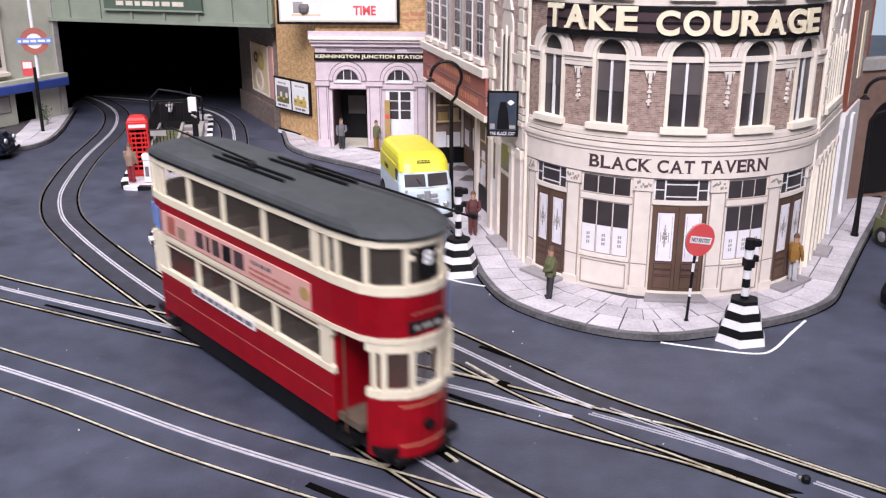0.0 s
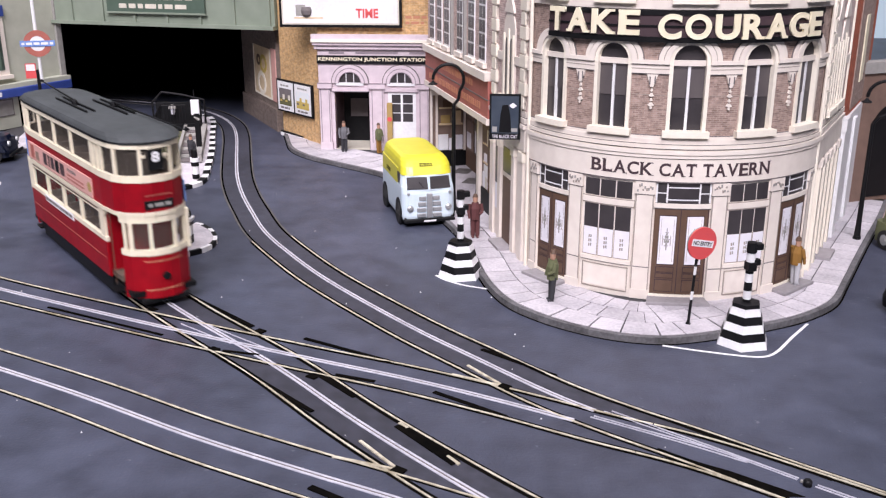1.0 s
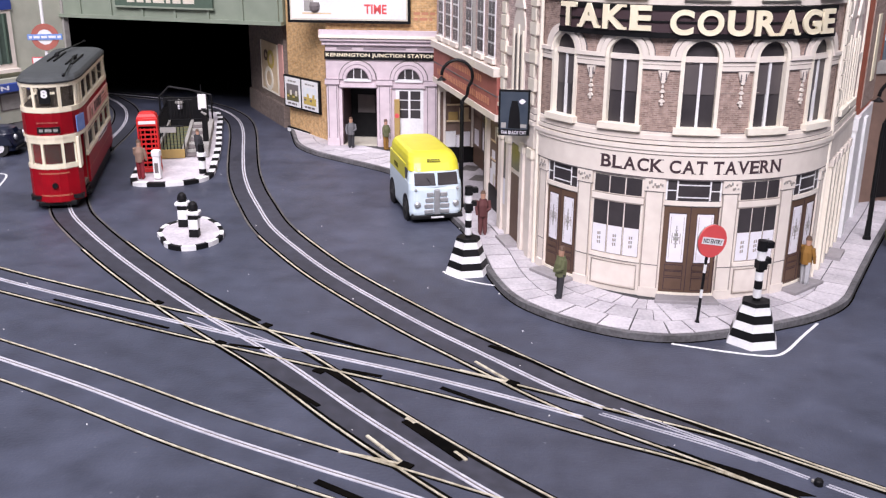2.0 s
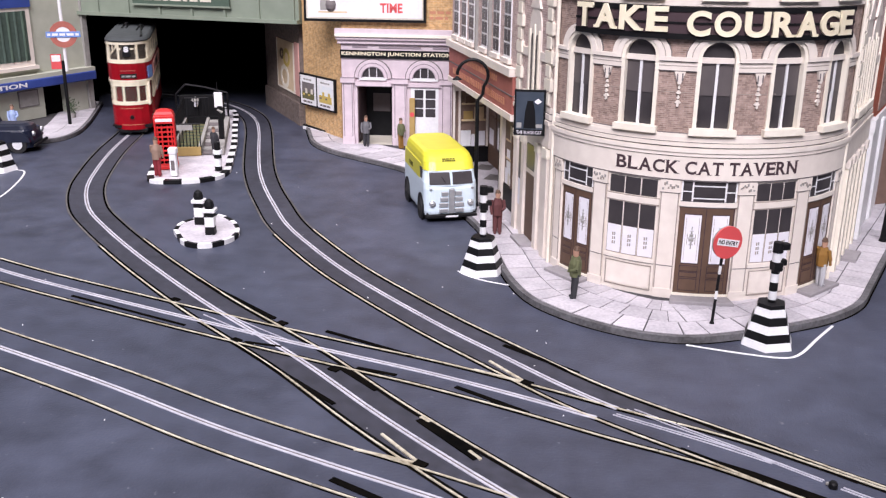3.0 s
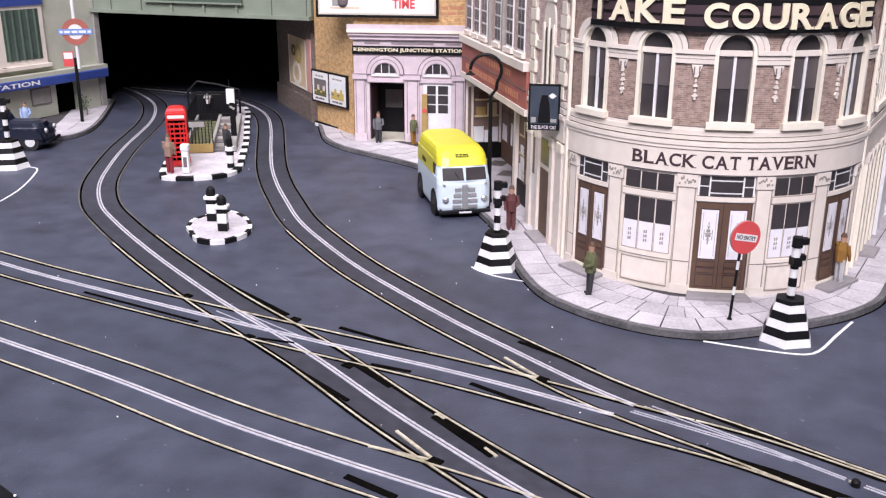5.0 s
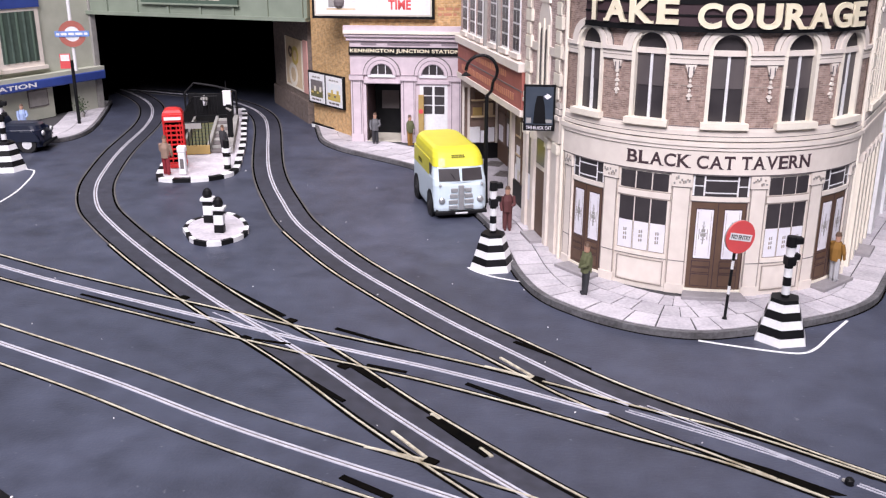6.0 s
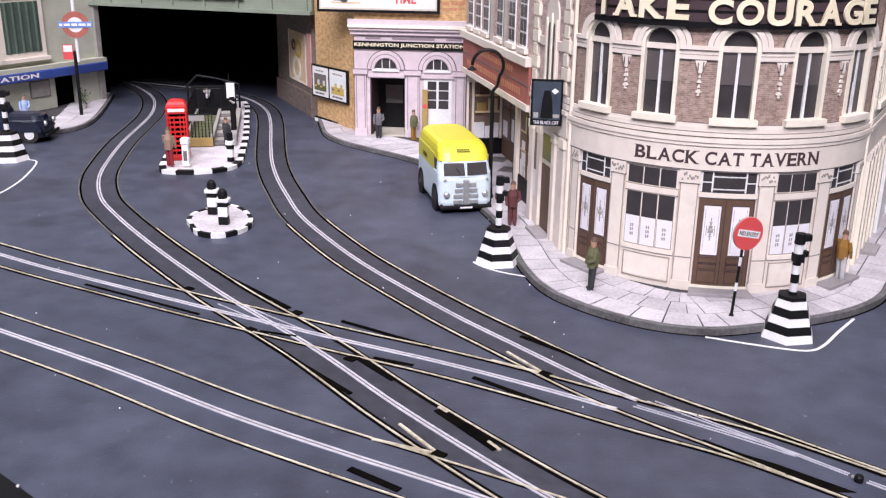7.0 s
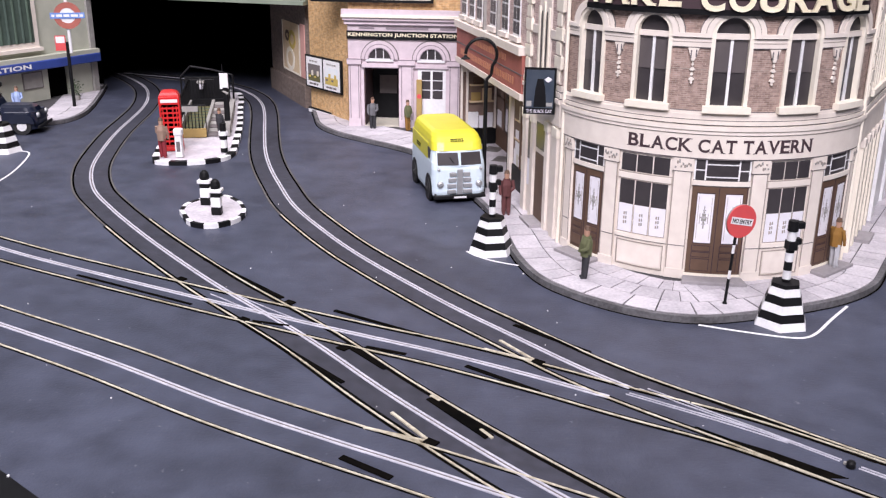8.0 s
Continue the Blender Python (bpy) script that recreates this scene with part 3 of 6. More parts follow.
def pierced_facing():
    """The brick facing of the upper storey, with the openings left out of it and its edges turned back."""
    cuts = {arc(LEFT_END), arc(RIGHT_END)}
    for a in WINDOW_ANGLES:
        cuts |= {arc(a) + W_HALF * k / 8 for k in range(-8, 9)}
    x = arc(LEFT_END)
    while x < arc(RIGHT_END):
        if all(abs(x - arc(a)) > W_HALF + 0.4 for a in WINDOW_ANGLES):
            cuts.add(x)
        x += 1.2
    xs = sorted(cuts)
    bm = B()

    def slab(xa, xb, lo_a, lo_b, hi_a, hi_b):
        q = [bm.verts.new(p) for p in ((xa, 0, lo_a), (xb, 0, lo_b), (xb, 0, hi_b), (xa, 0, hi_a), (xa, RECESS, lo_a), (xb, RECESS, lo_b), (xb, RECESS, hi_b), (xa, RECESS, hi_a))]
        for f in ((0, 1, 2, 3), (0, 4, 5, 1), (3, 2, 6, 7)):
            bm.faces.new([q[i] for i in f])
        return q
    for xa, xb in zip(xs, xs[1:]):
        mid = (xa + xb) / 2
        hole = [arc(a) for a in WINDOW_ANGLES if abs(mid - arc(a)) < W_HALF]
        if hole:
            slab(xa, xb, 60, 60, W_FOOT, W_FOOT)
            slab(xa, xb, head(xa - hole[0]), head(xb - hole[0]), 150, 150)
        else:
            slab(xa, xb, 60, 60, 150, 150)
    for a in WINDOW_ANGLES:
        for s in (-1, 1):
            x = arc(a) + s * W_HALF
            bm.faces.new([bm.verts.new(p) for p in ((x, 0, W_FOOT), (x, RECESS, W_FOOT), (x, RECESS, W_SPRING), (x, 0, W_SPRING))])
    bmesh.ops.remove_doubles(bm, verts=bm.verts, dist=0.001)
    uv_flat(bm)
    return wrap(bm, R_PUB)


bent("ground_floor_wall", CREAM, LEFT_END, RIGHT_END, 2.1, 60, 0, 9, "cream rendered ground floor wall")
bent("upper_core", BROWN_BRICK, LEFT_END, RIGHT_END, 60, 150, RECESS, 9, "brick wall behind the facing")
part("upper_wall", pierced_facing(), BROWN_BRICK, pub, "brown brick upper wall with window openings")
bent("plinth", CREAM, LEFT_END, RIGHT_END, 2.1, 3.4, -0.5, 0.2)
# fascia and cornice
bent("fascia", CREAM, LEFT_END, RIGHT_END, 45.4, 53.2, -1.3, 0.2, "cream fascia board")
bent("fascia_line", LINE_GREY, LEFT_END, RIGHT_END, 44.9, 45.4, -1.1, 0.2)
for z0, z1, d in ((53.5, 54.6, 1.7), (54.8, 56.3, 2.1), (56.8, 58.0, 1.6), (58.3, 59.9, 1.2)):
    bent("cornice", CREAM, LEFT_END, RIGHT_END, z0, z1, -d, 0.2, "cream moulded cornice")
# Grey strips draw the shade between the mouldings.
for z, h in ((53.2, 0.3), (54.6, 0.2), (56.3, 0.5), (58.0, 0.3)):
    bent("cornice_groove", LINE_GREY, LEFT_END, RIGHT_END, z, z + h, -0.9, 0.2, "grey strip drawn as a shadow gap")
bent("string_course", CREAM, LEFT_END, RIGHT_END, 59.9, 60.8, -0.9, 0.2, "pale string course")
bent("string_line", LINE_GREY, LEFT_END, RIGHT_END, 60.8, 61.1, -0.2, 0.2)

# lettering: the built-in face, letter by letter, with small feet added; where the feet sit, by letter
ADVANCE = {"B": 0.66, "L": 0.61, "A": 0.74, "C": 0.68, "K": 0.74, "T": 0.64, "V": 0.72, "E": 0.61, "R": 0.68, "N": 0.76, "O": 0.76, "U": 0.74, "G": 0.76}
FEET = {"B": ((0.1, 0), (0.1, 1)), "L": ((0.1, 0), (0.1, 1)), "A": ((0.06, 0), (0.94, 0)), "K": ((0.1, 0), (0.1, 1), (0.9, 0), (0.85, 1)), "T": ((0.5, 0),), "V": ((0.06, 1), (0.94, 1)),
        "E": ((0.1, 0), (0.1, 1)), "R": ((0.1, 0), (0.1, 1), (0.93, 0)), "N": ((0.1, 0), (0.08, 1), (0.92, 1)), "U": ((0.1, 1), (0.9, 1))}


def seriffed(name, word, x0, x1, z0, z1, y, depth, bold, mat, label, foot=0.055, reach=0.17):
    total = sum(ADVANCE[c] for c in word)
    x, h = x0, z1 - z0
    for c in word:
        w = ADVANCE[c] / total * (x1 - x0)
        a, b = x + 0.05 * w, x + 0.93 * w
        bm = lettering(c, a, b, z0, z1, y, depth, bold)
        for fx, top in FEET.get(c, ()):
            m, z = a + fx * (b - a), z1 - foot * h if top else z0
            box(bm, m - reach * h, m + reach * h, y - depth * 0.97, y, z, z + foot * h)
        if c in "TEL" and reach > 0.12:
            box(bm, b - foot * h, b, y - depth * 0.97, y, z0 if c in "EL" else z1 - 0.24 * h, (z0 + 0.24 * h) if c in "EL" else z1)
        if c == "T" and reach > 0.12:
            box(bm, a, a + foot * h, y - depth * 0.97, y, z1 - 0.24 * h, z1)
        if c in "CGE" and reach > 0.12:
            box(bm, b - foot * h, b, y - depth * 0.97, y, z1 - 0.28 * h, z1 - 0.02 * h)
        part(name, wrap(bm, R_PUB), mat, pub, label)
        x += w


for word, a0, a1 in (("BLACK", -36.9, -15.2), ("CAT", -13.7, -1.2), ("TAVERN", 0.4, 25.1)):
    seriffed("name_letter", word, arc(a0), arc(a1), 47.3, 51.8, -1.3, 0.12, 0.022, PLUM, "dark grey capital of the pub name")


# pilasters with carved capitals
def pilaster(a0, a1):
    p = bent("pilaster", CREAM, a0, a1, 2.2, 40.6, -0.9, 0.2, "cream panelled pilaster")
    bent("base_block", CREAM, a0 - 0.2, a1 + 0.2, 2.2, 5.6, -1.25, 0.2, "cream pilaster base", p)
    bent("capital", CREAM, a0 - 0.3, a1 + 0.3, 40.6, 44.9, -1.3, 0.2, "carved cream capital", p)
    bent("capital_line", LINE_GREY, a0 - 0.3, a1 + 0.3, 40.3, 40.6, -1.1, 0.2, "", p)
    # Grey marks draw the carving's shade on the cream capital.
    rc = random.Random(int(a0 * 10))
    for k in range(9):
        m, z = a0 + (a1 - a0) * (0.1 + 0.1 * k), rc.uniform(41.4, 43.6)
        bent("carving", SHADE_LINE if k % 2 else STONE_GREY, m - 0.28, m + 0.28, z, z + rc.uniform(0.5, 1.1), -1.5, -1.2, "grey mark drawn as carving shade", p)
    bent("joint_line", LINE_GREY, a0, a1, 13.9, 14.2, -0.96, -0.8, "", p)
    for e in (a0, a1 - 0.35):
        bent("edge_line", SHADE_LINE, e, e + 0.35, 5.6, 40.3, -0.97, -0.8, "", p)


for pa in ((-67.2, -62.6), (-45.7, -40.2), (-20.6, -14.6), (4.8, 10.2), (27.1, 32.8), (50.6, 54.4)):
    pilaster(*pa)


def etched_urn(parent, a, z, s):
    """A grey urn with scrolls, etched on a pane: its middle and scale."""
    for dz, w, h in ((-4.2, 0.25, 1.6), (-2.6, 0.75, 0.3), (-2.2, 0.35, 0.8), (-1.3, 0.95, 1.1), (-0.1, 1.25, 0.35), (0.4, 0.7, 1.2), (1.7, 0.3, 0.9), (2.7, 0.6, 0.3), (3.2, 0.18, 1.3)):
        bent("etching", STONE_GREY, a - w * s, a + w * s, z + dz * s, z + (dz + h) * s, -0.41, -0.3, "grey etched urn", parent)
    for e in (-1, 1):
        bent("etching", SHADE_LINE, a + e * 1.45 * s - 0.12, a + e * 1.45 * s + 0.12, z - 2.4 * s, z + 1.6 * s, -0.405, -0.3, "grey etched scroll", parent)


def pub_door(a0, a1):
    d = bent("door", BROWN_DOOR, a0, a1, 4.4, 35.6, -0.25, 0.2, "brown panelled double door")
    w = a1 - a0
    for s in (0, 1):
        l0, l1 = a0 + w * (0.02 + 0.5 * s), a0 + w * (0.48 + 0.5 * s)
        bent("leaf_edge", PLUM, l1 - 0.15, l1 + 0.15, 4.6, 35.4, -0.32, -0.2, "", d)
        bent("pane_rim", PLUM, l0 + w * 0.075, l1 - w * 0.065, 15.2, 33.4, -0.33, -0.2, "dark moulding", d)
        pane = bent("door_pane", ETCHED, l0 + w * 0.085, l1 - w * 0.075, 15.6, 33.0, -0.37, -0.2, "white etched glass pane", d)
        bent("etched_border", SHADE_LINE, l0 + w * 0.115, l0 + w * 0.122, 16.6, 32, -0.4, -0.3, "", pane)
        bent("etched_border", SHADE_LINE, l1 - w * 0.112, l1 - w * 0.105, 16.6, 32, -0.4, -0.3, "", pane)
        etched_urn(pane, (l0 + l1) / 2, 24.6, 0.92)
        for z, h in ((5.6, 4.0), (10.6, 1.4), (12.8, 1.6)):
            bent("panel_rim", PLUM, l0 + w * 0.06, l1 - w * 0.06, z - 0.3, z + h + 0.3, -0.34, -0.2, "", d)
            bent("door_panel", BROWN_DOOR, l0 + w * 0.075, l1 - w * 0.075, z, z + h, -0.5, -0.2, "raised brown panel", d)
    bent("threshold", CREAM_EDGE, a0 - 0.3, a1 + 0.3, 3.4, 4.4, -0.6, 0.2, "pale threshold", d)
    bent("lintel", CREAM, a0 - 0.3, a1 + 0.3, 36.0, 37.6, -0.8, 0.2, "cream lintel", d)
    bent("lintel_line", LINE_GREY, a0 - 0.3, a1 + 0.3, 35.6, 36.0, -0.5, 0.2, "", d)
    bent("fanlight", GLASS_DARK, a0, a1, 37.6, 44.8, -0.3, 0.2, "dark leaded fanlight", d)
    for x0, x1, z0, z1 in ((0.19, 0.81, 38.7, 39.1), (0.19, 0.81, 43.0, 43.4), (0.19, 0.22, 37.8, 44.6), (0.78, 0.81, 37.8, 44.6), (0, 0.19, 41.0, 41.35), (0.81, 1, 41.0, 41.35), (0, 0.03, 37.8, 44.6), (0.97, 1, 37.8, 44.6)):
        bent("glazing_bar", WHITE, a0 + w * x0, a0 + w * x1, z0, z1, -0.42, -0.25, "", d)
    bm = box(B(), arc(a0 - 0.6), arc(a1 + 0.6), -7.5, 0, 2.1, 3.5, 0.2)
    part("doorstep", wrap(bm, R_PUB), STEP, pub, "worn grey doorstep")


for da in ((-61.8, -46.2), (-14.0, 4.4), (33.4, 50.2)):
    pub_door(*da)


def pub_window(a0, a1):
    w = a1 - a0
    f = bent("window", CREAM, a0, a1, 3.4, 44.8, -0.45, 0.2, "tall cream framed pub window")
    bent("stall_riser", CREAM, a0 + 1.4, a1 - 1.4, 4.6, 12.6, -0.75, 0.2, "cream recessed panel", f)
    for zz in (3.9, 12.8):
        bent("riser_line", SHADE_LINE, a0 + 0.9, a1 - 0.9, zz, zz + 0.3, -0.8, -0.3, "", f)
    for e in (a0 + 0.9, a1 - 1.15):
        bent("riser_line", SHADE_LINE, e, e + 0.25, 3.9, 13.1, -0.8, -0.3, "", f)
    for i in range(3):
        p0, p1 = a0 + w * (0.045 + 0.31 * i), a0 + w * (0.045 + 0.31 * i + 0.285)
        bent("pane", GLASS_DARK, p0, p1, 26.4, 35.0, -0.62, 0, "dark window pane", f)
        bent("pane", GLASS_DARK, p0, p1, 38.2, 44.2, -0.62, 0, "dark window pane", f)
        bent("pane_gap", SHADE_LINE, p0 - 0.12, p1 + 0.12, 15.9, 26.4, -0.6, 0, "", f)
        e = bent("etched_pane", ETCHED, p0 + 0.1, p1 - 0.1, 16.2, 26.3, -0.66, 0, "white etched lower pane", f)
        for z in (19.0, 20.6, 22.2):
            bent("etching", SHADE_LINE, (p0 + p1) / 2 - 0.62, (p0 + p1) / 2 - 0.12, z, z + 1.1, -0.7, -0.5, "faint grey lettering", e)
            bent("etching", STONE_GREY, (p0 + p1) / 2 + 0.1, (p0 + p1) / 2 + 0.6, z + 0.1, z + 1.2, -0.7, -0.5, "faint grey lettering", e)
    bent("transom", CREAM, a0, a1, 35.6, 37.6, -1.0, 0, "cream transom", f)
    bent("transom_line", SHADE_LINE, a0, a1, 35.1, 35.6, -0.8, 0, "", f)
    bent("transom_line", SHADE_LINE, a0, a1, 37.6, 37.9, -0.8, 0, "", f)
    bent("sill", CREAM, a0, a1, 14.2, 15.6, -1.0, 0, "cream sill", f)
    bent("sill_line", LINE_GREY, a0, a1, 13.9, 14.2, -0.7, 0, "", f)


pub_window(-39.7, -21.0)
pub_window(10.5, 26.8)


# upper windows with round heads, glazed at the back of their openings
def hood(x, r0, r1, h0, h1, y0, y1, n=14):
    """Half a ring over an opening, its inner and outer curves with their own rise."""
    bm, cols = B(), []
    for i in range(n + 1):
        a = math.pi * i / n
        c, s = math.cos(a), math.sin(a)
        cols.append([bm.verts.new((x + r * c, y, W_SPRING + h * s)) for r, h, y in ((r0, h0, y1), (r0, h0, y0), (r1, h1, y0), (r1, h1, y1))])
    for p, q in zip(cols, cols[1:]):
        for i in range(4):
            k = (i + 1) % 4
            bm.faces.new((p[i], q[i], q[k], p[k]))
    bm.faces.new(cols[0])
    bm.faces.new(cols[-1][::-1])
    return wrap(uv_flat(bm), R_PUB)


def arched_window(a):
    x, w = arc(a), W_HALF
    f = part("arched_window", wrap(arch_pane(x, W_FOOT, W_SPRING, w - 0.02, RECESS - 0.5, RECESS - 0.1, W_RISE / w), R_PUB), GLASS_DARK, pub, "dark round-headed window glass in a deep opening")
    part("inner_arch", hood(x, w - 0.35, w + 0.9, W_RISE - 0.3, W_RISE + 0.8, -0.75, RECESS - 0.6), CREAM_EDGE, f, "cream card arch edge")
    part("archivolt", hood(x, w + 0.9, w + 2.9, W_RISE + 0.8, W_RISE + 2.0, -1.3, 0.1), CREAM, f, "moulded cream arch")
    part("arch_line", hood(x, w + 2.9, w + 3.2, W_RISE + 2.0, W_RISE + 2.25, -0.7, 0.1), SHADE_LINE, f)
    part("archivolt", hood(x, w + 3.2, w + 4.9, W_RISE + 2.25, W_RISE + 3.2, -0.95, 0.1), CREAM, f, "outer cream arch")
    part("arch_rim", hood(x, w + 4.9, w + 5.2, W_RISE + 3.2, W_RISE + 3.45, -0.4, 0.1), LINE_GREY, f)
    for s in (-1, 1):
        x0, x1 = sorted((x + s * (w - 0.35), x + s * (w + 1.0)))
        panel("jamb", f, CREAM_EDGE, x0, x1, W_FOOT, W_SPRING, -0.75, RECESS - 0.6, R_PUB, "cream card jamb")
    panel("blind", f, BLIND, x - w + 0.3, x + w - 0.3, 73.6, W_SPRING - 1.6, RECESS - 0.62, RECESS - 0.3, R_PUB, "grey half-drawn blind behind the glass")
    panel("mullion", f, WHITE, x - 0.48, x + 0.48, W_FOOT, W_SPRING - 1.6, RECESS - 1.1, RECESS - 0.3, R_PUB, "white mullion")
    panel("transom", f, CREAM, x - w + 0.3, x + w - 0.3, W_SPRING - 1.6, W_SPRING + 0.2, RECESS - 1.5, RECESS - 0.3, R_PUB, "cream transom")
    panel("transom_line", f, LINE_GREY, x - w + 0.3, x + w - 0.3, W_SPRING - 2.2, W_SPRING - 1.6, RECESS - 0.9, RECESS - 0.3, R_PUB)
    panel("sill", f, CREAM_EDGE, x - w - 2.0, x + w + 2.0, 60.7, W_FOOT + 0.2, -2.6, RECESS - 0.3, R_PUB, "projecting cream sill")
    return f


for a in WINDOW_ANGLES:
    arched_window(a)
# band course at the springing, broken by the openings
gap = math.degrees((W_HALF + 1.0) / R_PUB)
edges = [LEFT_END] + [e for a in WINDOW_ANGLES for e in (a - gap, a + gap)] + [RIGHT_END]
for a0, a1 in zip(edges[::2], edges[1::2]):
    b = bent("impost_band", CREAM, a0, a1, 81.6, 84.4, -0.7, 0.1, "cream band course")
    bent("band_moulding", CREAM, a0, a1, 84.7, 86.0, -1.4, 0.1, "cream band moulding", b)
    bent("band_line", LINE_GREY, a0, a1, 84.4, 84.7, -0.6, 0.1, "", b)
    bent("band_line", SHADE_LINE, a0, a1, 83.0, 83.25, -0.78, 0.1, "", b)
    bent("band_line", LINE_GREY, a0, a1, 81.2, 81.6, -0.4, 0.1, "", b)
for a in (-43.0, -17.8, 7.5, 31.1):
    d = part("carved_drop", wrap(face_prism(B(), [(arc(a) - 1.9, 81.3), (arc(a) - 0.5, 77.2), (arc(a) + 0.5, 77.2), (arc(a) + 1.9, 81.3)], -0.9, 0.1), R_PUB), CREAM, pub, "carved cream drop ornament")
    # Two grey strips draw shade into the ornament.
    bent("carving", LINE_GREY, a - 0.9, a - 0.5, 78.0, 80.6, -1.0, 0, "grey strip drawn as ornament shade", d)
    bent("carving", LINE_GREY, a + 0.7, a + 1.1, 78.4, 80.8, -1.0, 0, "grey strip drawn as ornament shade", d)
    bent("chain", LINE_GREY, a - 0.14, a + 0.14, 70.2, 77.2, -0.3, 0.1, "grey chain", d)
    for z, w in ((75.6, 0.5), (74.0, 0.9), (72.4, 0.55), (70.8, 1.1), (69.8, 0.5)):
        x = arc(a)
        part("drop", wrap(face_prism(B(), [(x - w, z + 0.3), (x - w * 0.4, z), (x + w * 0.4, z), (x + w, z + 0.3), (x + w * 0.3, z + 1.2), (x - w * 0.3, z + 1.2)], -0.75, 0.1), R_PUB), CREAM, d)
for a in (-43.0, -17.8, 7.5, 31.1):
    bent("panel_joint", SHADE_LINE, a - 6.4, a + 6.4, 74.4, 74.6, -0.06, 0.1)
# advertising board on the parapet line
board = bent("sign_board", PLUM, -57.2, 43.6, 92.2, 101.6, -2.0, -0.6, "dark plum sign board")
for z0, z1 in ((91.8, 93.6), (96.6, 97.3), (100.4, 102.0)):
    bent("board_rail", BLACK, -57.2, 43.6, z0, z1, -2.3, -0.6, "black board rail", board)
seriffed("sign_letter", "TAKE", arc(-56.4), arc(-22.0), 94.0, 102.0, -2.3, 0.8, 0.035, LETTER, "raised cream capital", 0.1, 0.11)
seriffed("sign_letter", "COURAGE", arc(-17.3), arc(41.4), 93.0, 101.0, -2.3, 0.8, 0.035, LETTER, "raised cream capital", 0.1, 0.11)
bent("upper_band", CREAM, LEFT_END, RIGHT_END, 102.2, 105, -1.0, 0.2, "cream band above the sign")
for a in WINDOW_ANGLES:
    bent("upper_sill", CREAM_EDGE, a - 7.0, a + 7.0, 104, 106.4, -2.6, 0.2, "projecting cream sill")
    bent("upper_pane", GLASS_DARK, a - 4.6, a + 4.6, 106.6, 128, -0.4, 0.2, "dark upper window")
for a in (-69.6, 55.2):
    x = math.sin(radians(a)) * 62.2, -math.cos(radians(a)) * 62.2
    part("drainpipe", rod(B(), (*x, 2.2), (*x, 140), 0.75, n=8), CREAM_EDGE, pub, "cream painted drainpipe")


# flanks of the pub, flat
def flank(parent, length, windows, mirror=False):
    panel("flank_wall", parent, CREAM, 0, length, 2.1, 60, 0, 8, label="cream rendered side wall")
    panel("flank_upper", parent, PINK_BRICK, 0, length, 60, 150, 0, 8, label="brown brick side wall")
    for z0, z1, d in ((45.2, 53.4, 1.0), (53.6, 55.2, 1.6), (55.7, 57.6, 1.2), (58, 60, 0.9)):
        panel("flank_cornice", parent, CREAM, 0, length, z0, z1, -d, 0.2, label="cream moulded cornice")
    # Grey strips draw the shade under these cornices too.
    for z in (55.2, 57.6):
        panel("flank_groove", parent, LINE_GREY, 0, length, z, z + 0.45, -0.8, 0.2, label="grey strip drawn as a shadow gap")
    panel("flank_band", parent, CREAM, 0, length, 75.4, 78.6, -0.6, 0.2, label="cream band course")
    for x in windows:
        f = part("lancet_window", arch_pane(x, 61.5, 86, 6, -0.6, 0.2, 1.5), CREAM, parent, "pointed window in cream surround")
        for s in (-1, 1):
            part("pane", arch_pane(x + s * 2.5, 63, 82, 1.6, -0.7, 0, 1.6), GLASS_DARK, f, "narrow dark pane")
            panel("jamb", f, CREAM_EDGE, x + s * 4.9 - 0.7, x + s * 4.9 + 0.7, 62, 86, -1.2, 0)
        panel("mullion", f, CREAM_EDGE, x - 0.6, x + 0.6, 62, 88, -1.2, 0)
        panel("sill", f, CREAM_EDGE, x - 7.4, x + 7.4, 60.4, 62.6, -2.2, 0.2, label="projecting cream sill")
        part("pinnacle", face_prism(B(), [(x - 5, 94), (x + 5, 94), (x, 103)], -0.9, 0.1), CREAM, f, "carved cream gable")


def quoins(parent, x0, x1):
    panel("quoin_strip", parent, CREAM, x0, x1, 60.5, 150, -0.8, 0.2, label="cream quoin strip")
    for i in range(14):
        panel("quoin_stone", parent, CREAM_EDGE, x0 - (1.0 if i % 2 else 0), x1 + (1.0 if i % 2 else 0), 61 + i * 5, 65.2 + i * 5, -1.3, 0.2)


TL = -76.2
wing = thing("pub_wing", 21.6, 369.1, 0, TL, "narrow cream and brick wing beside corner pub", "pub wing", scale=(1.13, 0.94, 0.965))
flank(wing, 39, (20,))
quoins(wing, 2, 6)
quoins(wing, 33.5, 37.5)
for x0, x1 in ((1, 5), (10.5, 13.5), (26, 29), (34, 38)):
    p = panel("pilaster", wing, CREAM, x0, x1, 2.2, 41, -1.1, 0.2, label="cream pilaster")
    panel("capital", p, CREAM_EDGE, x0 - 0.4, x1 + 0.4, 41, 44.6, -1.5, 0.2, label="cream capital")
panel("side_door", wing, BROWN_DOOR, 15, 25, 3.6, 30, -0.3, 0.2, label="brown side door")
panel("side_pane", wing, GLASS_DARK, 15, 25, 32, 42, -0.3, 0.2, label="dark fanlight")
panel("side_etched", wing, ETCHED, 5.8, 10, 14, 25, -0.3, 0.2, label="white etched pane")
panel("side_window", wing, GLASS_DARK, 5.8, 10, 25, 42, -0.3, 0.2, label="dark side window")
panel("side_step", wing, STEP, 14, 26, 2.1, 3.4, -6, 0, label="grey stone step")

